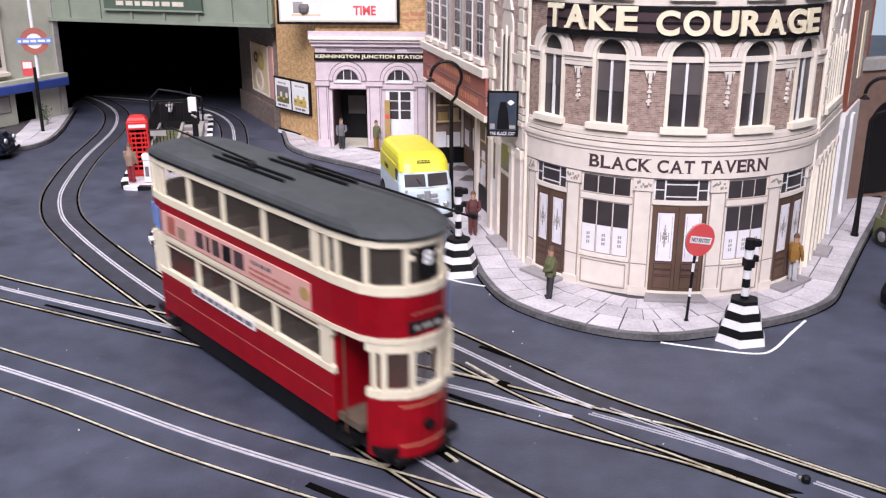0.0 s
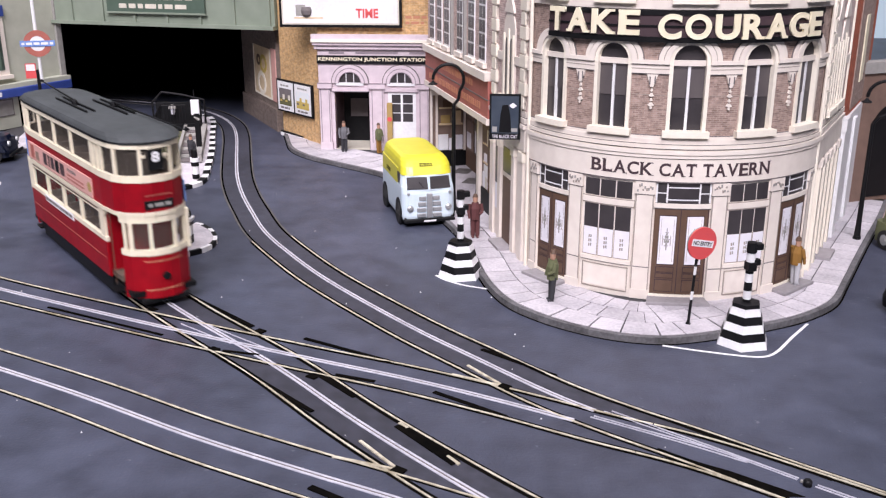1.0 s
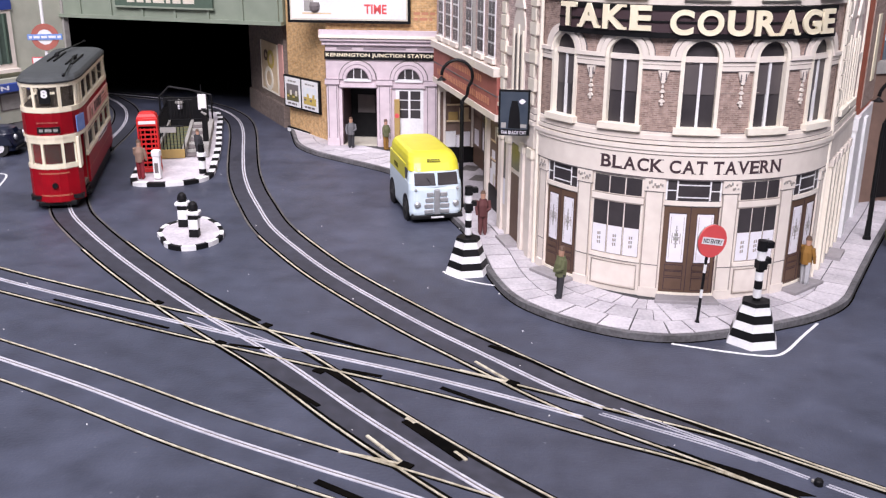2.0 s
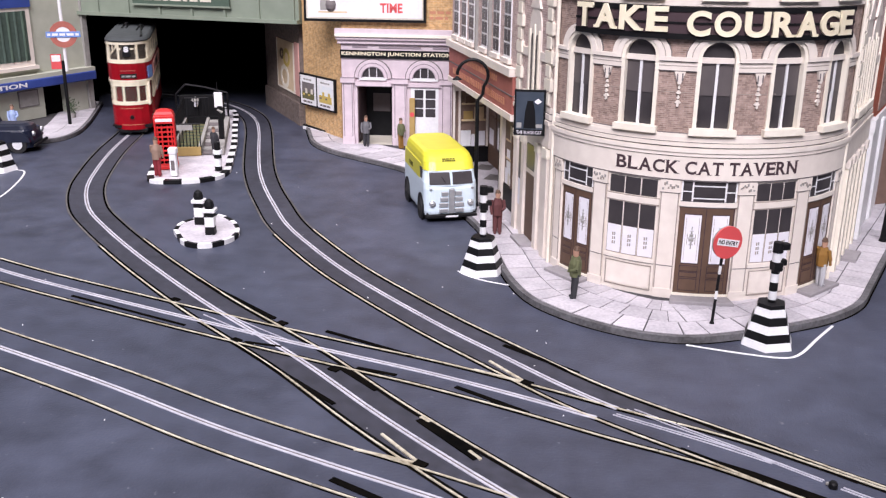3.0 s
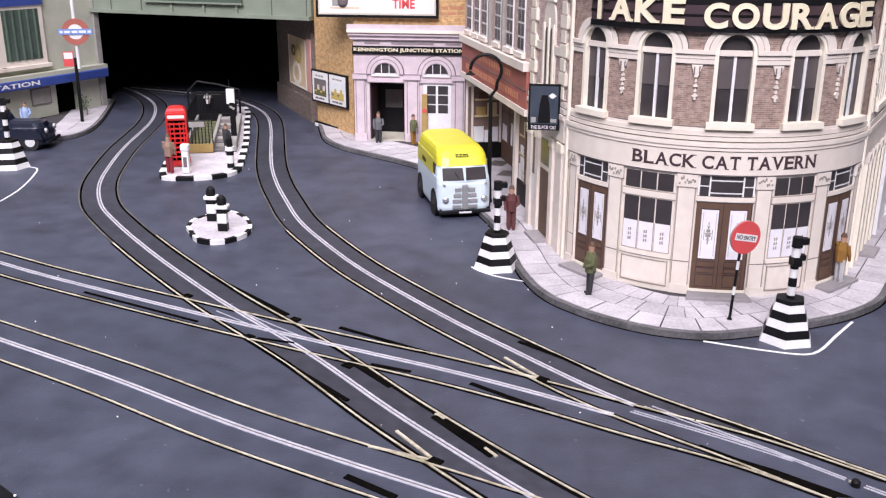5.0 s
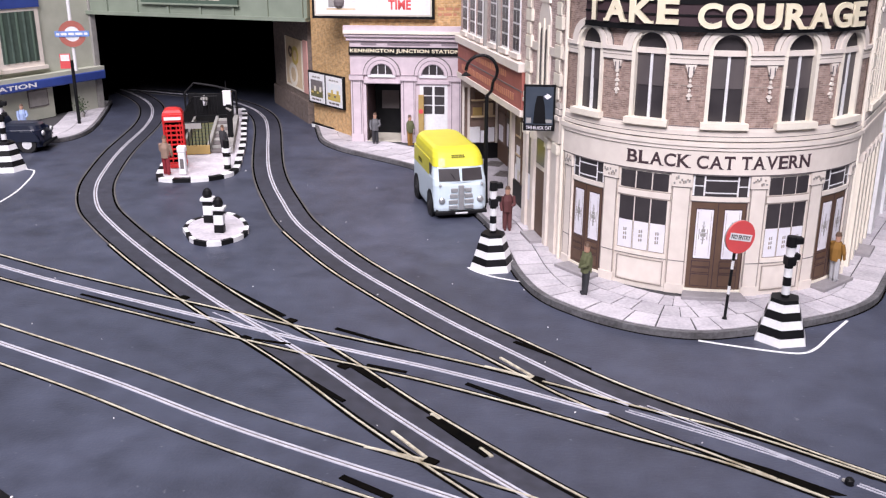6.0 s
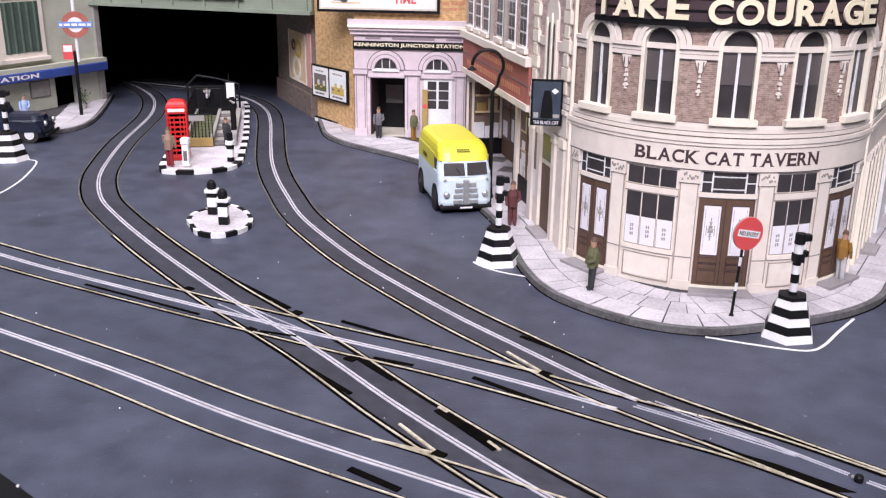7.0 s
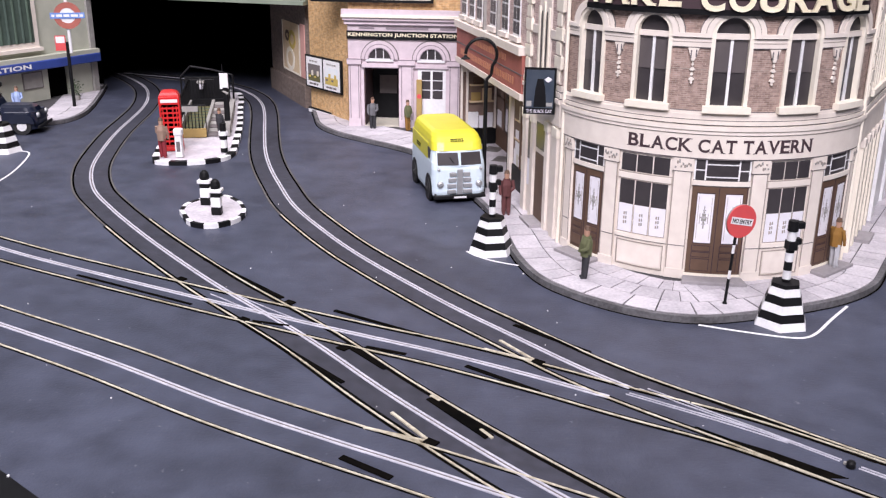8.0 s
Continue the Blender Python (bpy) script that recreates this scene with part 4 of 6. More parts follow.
right_wing = thing("pub_wing", 129.6, 312.3, 0, 60.5, "cream pilastered pub wing facing side street", "pub wing", scale=(1.13, 0.92, 0.955))
flank(right_wing, 46, (13, 29))
quoins(right_wing, 1, 4)
for x0, x1 in ((6, 9), (14, 17), (22, 25), (31, 34), (40, 43)):
    p = panel("pilaster", right_wing, CREAM_EDGE, x0, x1, 2.2, 42, -1.6, 0.2, label="cream pilaster")
    panel("capital", p, CREAM, x0 - 0.4, x1 + 0.4, 42, 45, -2, 0.2)
panel("side_step", right_wing, STEP, 19, 30, 2.1, 3.5, -7, 0, label="grey stone step")

terrace = thing("terrace_house", 155.3, 357.8, 0, 60.5, "red brick house with white ground floor pilasters", "house", scale=(1.13, 0.94, 0.96))
panel("wall", terrace, RED_BRICKWORK, 0, 70, 2.1, 150, 0, 10, label="red brick wall")
panel("ground_floor", terrace, WHITE, 0, 70, 2.1, 50, -1.0, 0.2, label="white painted ground floor")
panel("pilaster", terrace, WHITE, 0.5, 7.5, 2.2, 47, -2.6, 0.2, label="white pilaster")
panel("capital", terrace, WHITE, 0, 8, 47, 52, -3, 0.2, label="white pilaster head")
panel("pilaster", terrace, WHITE, 30, 36, 2.2, 47, -2.2, 0.2, label="white pilaster")
panel("doorway", terrace, BLACK, 9, 18, 2.2, 40, -1.2, 0, label="dark doorway")
panel("corner_pier", terrace, CREAM_EDGE, -0.3, 0.5, 52, 150, -0.8, 0.2, label="cream card edge")
# The window's lit look is only its cream colour; nothing glows.
panel("window", terrace, LETTER, 34, 42, 62, 90, -1.0, 0.2, label="pale window with its lit look painted cream")
panel("brick_pier", terrace, BROWN_BRICK, 21, 58, 52, 150, -0.5, 0.2, label="brown brick pier")

# ---- shop terrace between pub and station ----
shop = thing("shop_terrace", -6.2, 482, 0, TL, "brick shop terrace with faded red fascia", "shop", scale=(1.214, 0.97, 1.01))
SET_BACK = 5.5
panel("wall", shop, PINK_BRICK, 0, 95, 44.6, 150, 0, 10, label="pale brown brick upper wall")
panel("ground_wall", shop, CREAM, 66, 95, 2.1, 44.6, SET_BACK, 16, label="cream ground floor wall")
panel("soffit", shop, CREAM, 0, 95, 43.8, 44.6, 0, 24, label="cream ceiling of the recessed entrance")
panel("entrance_floor", shop, SLAB, 0, 95, 1.6, 2.25, -0.5, 22, label="pale paving of the recessed entrance")
panel("recess_back", shop, BROWN_DOOR, 2, 67, 2.2, 43.8, 20, 24, label="brown shopfront inside the recess")
for k, (x0, x1) in enumerate(((4, 15), (17, 30), (32, 45), (48, 63))):
    w = panel("recess_pane", shop, GLASS_DARK if k == 1 else SHOP_BACK, x0, x1, 12, 40, 19.7, 20.2, label="shop pane inside the recess")
    panel("pane_bar", w, BROWN_DOOR, x0, x1, 27, 28, 19.4, 20)
    panel("pane_card", w, ETCHED, x0 + 1.5, x1 - 3, 13, 21 + 3 * k, 19.5, 20)
end = panel("recess_end", shop, SHOP_BACK, 0, 2, 2.2, 43.8, 0.2, 24, label="shop window at the end of the recess")
panel("stall_riser", end, BLACK, 2, 2.6, 2.2, 10.5, 0.2, 20, label="dark stall riser")
rg = random.Random(8)
for y0, y1, z0, z1, m in ((4.5, 10, 11, 19, WHITE), (10.4, 13.4, 11, 17, ETCHED), (13.8, 18, 11, 18.5, ETCHED), (5, 18, 24, 24.8, POSTER_TAN), (6, 11, 24.8, 29, TIMBER), (12, 17, 24.8, 31, POSTER_TAN), (5, 18, 32.5, 33.2, POSTER_TAN), (7, 12, 33.2, 37, BROWN_DOOR), (13, 16, 33.2, 36, BEIGE)):
    panel("shop_item", end, m, 2, 2.5 + rg.uniform(0, 1.2), z0, z1, y0, y1)
for y in (0.2, 3.2, 18.6):
    panel("frame_post", end, CREAM, 2, 3.2, 10.5, 43.8, y, y + 1.0, label="cream window frame")
panel("frame_head", end, CREAM, 2, 3.0, 39.5, 43.8, 0.2, 20, label="cream window head")
part("corner_post", rod(B(), (64.8, 4.6, 2.2), (64.8, 4.6, 44), 0.55, n=8), BLACK, shop, "thin black iron post at the entrance corner")
panel("fascia", shop, RED_FASCIA, 0, 95, 47.2, 62, -1.6, 0.2, label="faded red fascia board")
panel("fascia_rail", shop, LINE_GREY, 0, 95, 54.2, 54.7, -1.8, 0)
panel("cornice", shop, CREAM, 0, 95, 62, 65.2, -3.2, 0.2, label="cream shop cornice")
panel("lower_cornice", shop, CREAM, 0, 95, 44.6, 47.2, -2.2, 0.2, label="cream lower moulding")
part("fascia_lettering", bars(30, 78, 57.0, 59.6, 1, -1.6, 0.15, 3, (0.3, 0.7), 0.45), ORANGE, shop, "worn orange lettering")
part("fascia_lettering", bars(8, 88, 49.4, 52.2, 1, -1.6, 0.15, 7, (0.3, 0.7), 0.45), ORANGE, shop, "worn orange lettering")
for x in (9, 22, 34, 54, 70, 84):
    f = panel("sash_window", shop, WHITE, x - 4, x + 4, 68, 96, -0.5, 0.2, label="white sash window")
    for i in range(5):
        for s in (-1, 1):
            panel("pane", f, GLASS_DARK, x + s * 1.9 - 1.6, x + s * 1.9 + 1.6, 69 + i * 5.4, 73.6 + i * 5.4, -0.6, 0)
    panel("sill", f, CREAM, x - 5, x + 5, 66, 68, -1.8, 0.2)
for x in (43, 62):
    panel("downpipe", shop, STONE_GREY, x - 0.7, x + 0.7, 62, 150, -1.4, 0, label="grey downpipe")
for x0, x1 in ((66, 69), (90, 95)):
    panel("pilaster", shop, CREAM, x0, x1, 2.2, 43.8, SET_BACK - 1.6, SET_BACK + 0.2, label="cream shopfront pilaster")
for x0, x1 in ((69.6, 89.4),):
    w = panel("shop_window", shop, SHOP_BACK, x0, x1, 12, 43, SET_BACK - 0.2, SET_BACK + 0.2, label="shop window with goods")
    panel("stall_riser", w, BLACK, x0, x1, 2.2, 12, SET_BACK - 0.7, SET_BACK + 0.2, label="dark stall riser")
    rg = random.Random(int(x0))
    for z in (23.2, 31.2):
        panel("display_shelf", w, POSTER_TAN, x0 + 1, x1 - 1, z, z + 0.8, SET_BACK - 0.32, SET_BACK - 0.1)
    for i in range(12):
        gx, gz = rg.uniform(x0 + 1, x1 - 6), rg.choice((12.5, 12.5, 17, 24, 32))
        panel("shop_item", w, rg.choice((ETCHED, WHITE, BEIGE, POSTER_TAN, STONE_GREY)), gx, gx + rg.uniform(2.5, 5.5), gz, gz + rg.uniform(3, 7), SET_BACK - 0.34 - 0.01 * i, SET_BACK - 0.1)
    xm = (x0 + x1) / 2
    panel("mullion", w, BROWN_DOOR, xm - 0.5, xm + 0.5, 12, 43, SET_BACK - 0.9, SET_BACK)

# ---- station ----
ST = -4.4
bmw = prism(B(), [(-31.5, 44.5), (-3.2, 12.2), (0, 2), (8.2, 2), (8.2, 24), (26.6, 24), (26.6, 2), (58, 2), (58, 60), (-31.5, 90)], 1.9, 150)
box(bmw, 8.2, 26.6, 2, 24, 33.4, 149.9)
uv_flat(bmw)
station = thing("railway_station", -68.6, 524.6, 0, ST, "pale mauve arched station front with name sign", "station", scale=(1.067, 1.067, 1.053))
part("brick_body", bmw, STOCK_BRICK, station, "yellow stock brick building behind")
panel("wall", station, MAUVE, 0, 8.2, 2, 33.4, 0, 1.9, label="pale mauve rendered front")
panel("wall", station, MAUVE, 26.6, 58.4, 2, 33.4, 0, 1.9, label="pale mauve rendered front")
panel("wall", station, MAUVE, 0, 58.4, 33.4, 58.5, 0, 1.9, label="pale mauve rendered front")
panel("cornice", station, MAUVE, -1.5, 59, 55.6, 57.6, -1.6, 0.2, label="mauve cornice")
panel("cornice", station, CREAM_EDGE, -2.6, 59.6, 59.2, 60.6, -3.6, 0.2, label="yellowed cornice edge")
panel("cornice", station, MAUVE, -2.2, 59.2, 57.6, 59.2, -2.6, 0.2, label="mauve cornice")
panel("parapet", station, MAUVE, -2.6, 59.6, 60.6, 63.2, -3.0, 0.2, label="mauve parapet")
nb = panel("name_board", station, BLACK, -0.4, 58.4, 48.0, 52.2, -1.0, 0.2, label="black name board")
part("name_lettering", lettering("KENNINGTON JUNCTION STATION", 0.4, 57.6, 48.9, 51.3, -1.0, 0.15, 0.03, 1.05), LETTER, station, "cream capitals")
for x0, x1 in ((6, 14), (20, 42), (48, 56)):
    panel("dentil", station, MAUVE_LINE, x0, x1, 53.2, 54.2, -0.3, 0.2, label="grey recessed panel")
for z in (55.3, 57.5, 59.0):
    panel("cornice_line", station, MAUVE_LINE, -1.6, 59.0, z, z + 0.3, -2.75 if z > 57 else -1.4, 0.1)
for x0, x1 in ((0.5, 6.3), (27.6, 34.4), (52.8, 58.4)):
    p = panel("pilaster", station, MAUVE, x0, x1, 2, 35, -1.3, 0.2, label="pale mauve pilaster")
    panel("capital", p, MAUVE, x0 - 0.9, x1 + 0.9, 35, 37.8, -2.0, 0.2, label="grey-mauve capital")
    panel("base", p, MAUVE, x0 - 0.4, x1 + 0.4, 2, 6, -1.7, 0.2)
    for e in (x0 + 0.5, x1 - 0.9):
        panel("edge_line", p, MAUVE_LINE, e, e + 0.4, 6.2, 34.8, -1.4, -1.1)
    for z in (34.8, 37.5):
        panel("capital_line", p, MAUVE_LINE, x0 - 0.9, x1 + 0.9, z, z + 0.4, -2.1, -1.0)
for x in (16.7, 43.6):
    a = part("arch", arch_ring(x, 37.8, 6.0, 9.6, -1.2, 0.2), MAUVE, station, "pale moulded arch")
    # The arch's shadow and edge shading are grey rings.
    part("arch_shadow", arch_ring(x, 37.8, 9.6, 10.1, -0.4, 0.2), LINE_GREY, a)
    part("arch_line", arch_ring(x, 37.8, 7.6, 8.0, -1.3, -1.0), MAUVE_LINE, a)
    part("arch_line", arch_ring(x, 37.8, 5.7, 6.1, -1.3, 0.1), MAUVE_LINE, a)
    panel("lintel_line", a, MAUVE_LINE, x - 9.6, x + 9.6, 33.2, 33.6, -1.0, 0.1)
    part("fan_pane", arch_pane(x, 38.2, 38.3, 5.6, -0.3, 0.1, 1.15), GLASS_DARK, a, "dark fanlight pane")
    for dx in (-2, 2):
        panel("fan_bar", a, WHITE, x + dx - 0.2, x + dx + 0.2, 38.2, 43.4, -0.45, 0)
    panel("impost", a, MAUVE, x - 9.6, x + 9.6, 33.6, 35.4, -1.0, 0.2, label="mauve lintel")
    panel("fan_sill", a, WHITE, x - 7.2, x + 7.2, 36.6, 38.1, -1.1, 0.2)
# Black back and plum sides put the hall's indoor shade into colour.
dw = panel("booking_hall", station, BLACK, 8.3, 26.5, 2.2, 33.3, 23.2, 23.9, label="black back wall with the hall's shade in its colour")
panel("hall_floor", dw, BEIGE, 8.3, 26.5, 1.9, 2.2, 0.1, 23.2, label="pale hall floor")
for x0, x1 in ((8.3, 8.7), (26.1, 26.5)):
    panel("hall_side", dw, PLUM, x0, x1, 2.2, 33.3, 2.0, 23.2, label="plum hall side with shade in its colour")
panel("hall_window", dw, LINE_GREY, 12.5, 22, 16, 26, 22.8, 23.3, label="grey booking window")
sw = panel("window", station, WHITE, 36.6, 51.2, 6, 33.4, -0.3, 0.2, label="white sash window")
for x0, x1 in ((38.6, 43.2), (44.4, 49.6)):
    for z0, z1 in ((17.6, 22), (22.5, 27), (27.5, 32)):
        panel("pane", sw, GLASS_DARK, x0, x1, z0, z1, -0.42, 0, label="dark window pane")
# boards leaning by the window
board_t = thing("notice_board", -30.2, 519.9, 2.1, ST, "ochre timber notice board on the station pavement", "notice board", scale=1.012)
panel("board", board_t, TIMBER, 0, 3.0, 0, 27, -1.6, -0.2, bevel=0.2)
part("disc", rod(B(), (1.5, -1.7, 18), (1.5, -1.5, 18), 1.3, n=14), SIGN_RED, board_t, "small red round sign")
# billboard
bill = thing("billboard", -68.6, 524.6, 0, ST, "white advertising hoarding with red lettering", "billboard", scale=(1.067, 1.067, 1.053))
panel("frame", bill, BLACK, -18.7, 44.4, 66.6, 92, -1.2, 1.9, label="black timber frame")
panel("sheet", bill, BEIGE, -17.4, 43.2, 68.0, 90, -1.4, 0, label="off-white paper sheet")
panel("margin", bill, WHITE, -16.6, 42.4, 68.8, 89.4, -1.5, 0)
part("advert_lettering", lettering("TIME", 21, 32.6, 71.4, 76.2, -1.5, 0.12, 0.03), SIGN_RED, bill, "red capitals")
part("advert_picture", lathe(B(), [(1.5, 0), (2.6, 1.2), (2.9, 3.2), (2.4, 5)], 14, (-4.5, -1.0, 72)), LINE_GREY, bill, "grey painted shape")
panel("advert_picture", bill, STONE_GREY, -10, -5, 72.4, 78, -1.62, -1.4, label="grey painted shape")
panel("advert_picture", bill, POSTER_TAN, -11, 4, 71, 71.8, -1.6, -1.4, label="tan painted ground")
ghost = thing("painted_wall_sign", -68.6, 524.6, 0, ST, "faded red painted sign on yellow brickwork", "wall sign", scale=(1.067, 1.067, 1.053))
part("lettering", bars(46, 57, 71.0, 72.4, 1, 1.98, 0.05, 5), ORANGE, ghost)
part("lettering", bars(46, 57, 68.2, 69.6, 1, 1.98, 0.05, 8), ORANGE, ghost)

# angled wall with two posters
wall_t = thing("poster_board", -101.0, 572.8, 0, -49.9, "black framed board with two travel posters", "poster board", scale=(1.25, 1.03, 1.065))
panel("frame", wall_t, BLACK, 1.0, 33.2, 15.4, 33.6, -0.9, 0.3, label="black frame")
for x0 in (2.2, 17.8):
    p = panel("poster", wall_t, WHITE, x0, x0 + 14.2, 16.4, 32.6, -1.1, -0.5, label="white bordered travel poster")
    pic = panel("picture", p, PALE_SKY if x0 > 10 else LINE_GREY, x0 + 1.6, x0 + 12.6, 23.4, 28.8, -1.2, -1, label="painted landscape")
    panel("picture", p, GOLD_FIELD if x0 > 10 else MOSS, x0 + 1.6, x0 + 12.6, 19.4, 23.4, -1.2, -1, label="painted field")
    for i in range(4):
        panel("painted_shape", pic, (GOLD_FIELD, BEIGE)[i % 2] if x0 < 10 else (LINE_GREY, GOLD_FIELD)[i % 2], x0 + 2.2 + i * 2.5, x0 + 4.0 + i * 2.5, 21.4 + (i % 2) * 1.2, 22.4 + (i % 2) * 3, -1.3, -1.1)
    part("headline", bars(x0 + 3.0, x0 + 11, 30.0, 30.9, 1, -1.1, 0.08, int(x0) + 9), STONE_GREY, p)
    part("caption", bars(x0 + 2.5, x0 + 11.5, 17.4, 18.4, 1, -1.1, 0.08, int(x0)), LINE_GREY, p)
plinth = thing("wall_plinth", -99.3, 574.2, 0, -49.9, "dark skirting board at foot of brick wall", "plinth", scale=(1.25, 1.03, 1.065))
panel("plinth_board", plinth, BLACK, -0.5, 34, 2.0, 3.2, -0.6, 0.3)
panel("pale_strip", plinth, WHITE, -0.5, 34, 0.4, 2.2, -0.9, 0.3, label="pale painted kerb strip")

# ---- bridge and tunnel ----
BT = -18.7
girder = thing("railway_bridge", -268.5, 631.4, 0, BT, "grey-green plate girder railway bridge", "bridge", scale=(1.167, 1.05, 1.095))
panel("girder", girder, GIRDER, 2, 153, 59.4, 150, -1.5, 5, label="grey-green plate girder")
panel("bottom_flange", girder, GIRDER, 2, 153, 58.6, 60.6, -4, 5, label="grey-green bottom flange")
for i in range(8):
    panel("stiffener", girder, GIRDER, 6 + i * 20.5, 7.4 + i * 20.5, 60.6, 150, -2.8, -1, label="riveted stiffener")
sg = thing("bridge_sign", -268.5, 631.4, 0, BT, "dark green name plate fixed to railway bridge", "sign", scale=(1.167, 1.05, 1.095))
panel("plate", sg, DARK_GREEN, 52, 113, 66.4, 84, -3.9, -2.9)
panel("rim", sg, GIRDER, 51.4, 113.6, 65.6, 66.6, -4.3, -2.9)
part("writing", bars(60, 106, 68.6, 76, 2, -3.9, 0.15, 9), BEIGE, sg, "pale unreadable lettering")
# Unseen near-black roof and walls, added to keep the tunnel mouth dark.
tunnel = thing("tunnel", label="near-black box closing the tunnel under the railway bridge", category="tunnel", kind="structure")
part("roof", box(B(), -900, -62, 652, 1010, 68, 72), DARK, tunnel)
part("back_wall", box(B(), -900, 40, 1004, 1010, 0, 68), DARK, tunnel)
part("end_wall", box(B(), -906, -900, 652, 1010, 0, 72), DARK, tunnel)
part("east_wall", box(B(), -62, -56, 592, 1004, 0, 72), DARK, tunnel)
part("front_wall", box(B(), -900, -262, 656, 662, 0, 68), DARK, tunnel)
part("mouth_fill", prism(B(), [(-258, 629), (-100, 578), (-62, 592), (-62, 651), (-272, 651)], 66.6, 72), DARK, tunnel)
# Wall and plinth share one even grey-brown brick.
abut = thing("abutment", -138.7, 660.3, 0, -64.2, "grey-brown brick bridge abutment with old advert", "abutment", scale=(1.439, 1.06, 1.065))
panel("wall", abut, TUNNEL_BRICK, -3, 57.5, 0, 60, 0, 5, label="grey-brown brick wall")
panel("plinth", abut, TUNNEL_BRICK, -3, 57.5, 0, 13, -1.6, 0.2, label="grey-brown stone plinth")
ad = panel("advert", abut, POSTER_TAN, 20, 49, 17, 47, -0.6, 0.2, label="faded tan painted advert")
for cx, cz, r0, r1, m in ((33, 25, 4.6, 7.2, CREAM_EDGE), (37, 37, 3.2, 5.6, GOLD_FIELD), (29, 38.5, 1.6, 3.4, BROWN_DOOR)):
    hoop = arch_ring(cx, cz, r0, r1, -0.8, 0)
    lower = arch_ring(cx, cz, r0, r1, -0.8, 0)
    for v in lower.verts:
        v.co.z = 2 * cz - v.co.z
    part("advert_shape", hoop, m, ad, "painted ring")
    part("advert_shape", lower, m, ad, "painted ring")
panel("advert_border", ad, CREAM_EDGE, 20, 21.2, 17, 47, -0.75, 0)
panel("advert_border", ad, CREAM_EDGE, 47.8, 49, 17, 47, -0.75, 0)
panel("advert_border", ad, CREAM_EDGE, 21.2, 47.8, 17, 18.2, -0.75, 0)
panel("advert", abut, POSTER_PINK, 50, 56.5, 17, 48, -0.6, 0.2, label="faded pink painted advert")

# ---- underground station building on the far pavement ----
LT = 63.5
ug = thing("underground_station", -288.7, 554.8, 0, LT, "pale concrete underground station with blue canopy", "station", scale=(1.243, 1.05, 1.08))
panel("ground_wall", ug, PALE_WALL, -70, 34, 2, 24, 0, 8, label="pale concrete ground floor")
panel("end_pier", ug, PALE_WALL, 48.5, 62, 2, 24, 0, 8, label="pale concrete pier")
panel("upper_wall", ug, PALE_WALL, -70, 64, 24, 150, 0, 8, label="pale concrete upper wall")
panel("doorway", ug, DARK, 34, 48.5, 2, 24, 5, 7, label="dark entrance")
panel("corner_trim", ug, STONE_GREY, 62.4, 65.5, 2, 150, -1.6, 6, label="weathered corner post")
cp = panel("canopy", ug, BLUE, -70, 65, 20.6, 25.8, -6.5, 0.2, label="blue station canopy", bevel=0.5)
panel("canopy_top", cp, PALE_WALL, -70, 65, 25.8, 28.2, -5.6, 0.2, label="pale canopy top")
part("canopy_lettering", lettering("STATION", -9, 20.5, 22, 24.6, -6.5, 0.12, 0.03, 1.05), WHITE, ug, "white capitals on blue")
for x0, x1 in ((7, 28), (-22, 2)):
    f = panel("window", ug, CREAM, x0 - 2.5, x1 + 2.5, 33, 66, -1.2, 0.2, label="cream framed window")
    panel("curtain", f, CURTAIN, x0, x1, 36, 64, -1.35, 0, label="dark green curtained glass")
    for i in range(5):
        xx = x0 + (x1 - x0) * (i + 0.5) / 5
        part("curtain_fold", rod(B(), (xx, -1.3, 36), (xx, -1.3, 64), 0.8, n=8), CURTAIN if i % 2 else DARK_GREEN, f)
    panel("sill", f, CREAM, x0 - 3.5, x1 + 3.5, 31, 33, -3, 0.2, label="cream sill")
panel("name_band", ug, BLUE, -70, 31, 66, 72, -2.0, 0.2, label="blue band above the windows")
nf = panel("notice_frame", ug, LINE_GREY, 18.4, 30.4, 9.4, 19.2, -0.5, 0.2, label="dark framed notice")
panel("notice", nf, STONE_GREY, 19.0, 29.8, 10, 18.6, -0.65, -0.2, label="grey paper notice")

# ---- backdrop and far side of the street on the right ----
far = thing("brick_arches", 197.5, 415, 0, 22, "dark brown brick railway wall across the yard", "wall", scale=0.97)
panel("wall", far, BROWN_CARD, -16, 160, 0, 62, 0, 6, label="dark brown brick wall")
panel("coping", far, STONE_GREY, -16, 160, 62, 67, -1.2, 6.4, label="grey stone coping")
# The arches are flat black panels on the wall.
for i in range(4):
    part("arch", arch_pane(8 + i * 36, 4, 34, 14, -0.5, 0.2), BLACK, far, "flat black arch panel")
yard = tagged(part("yard", prism(B(), [(170.9, 386.4), (192.6, 386.3), (326.5, 385.4), (342.2, 479.1), (174.7, 429.9)], 0, 1.2), PINK_FLOOR), "pinkish brown yard surface", "yard", kind="structure")
tagged(part("backdrop", box(B(), -900, 900, 1180, 1184, 0, 600), SKY_CARD), "plain pale blue backdrop with an added glow", "backdrop", kind="structure")


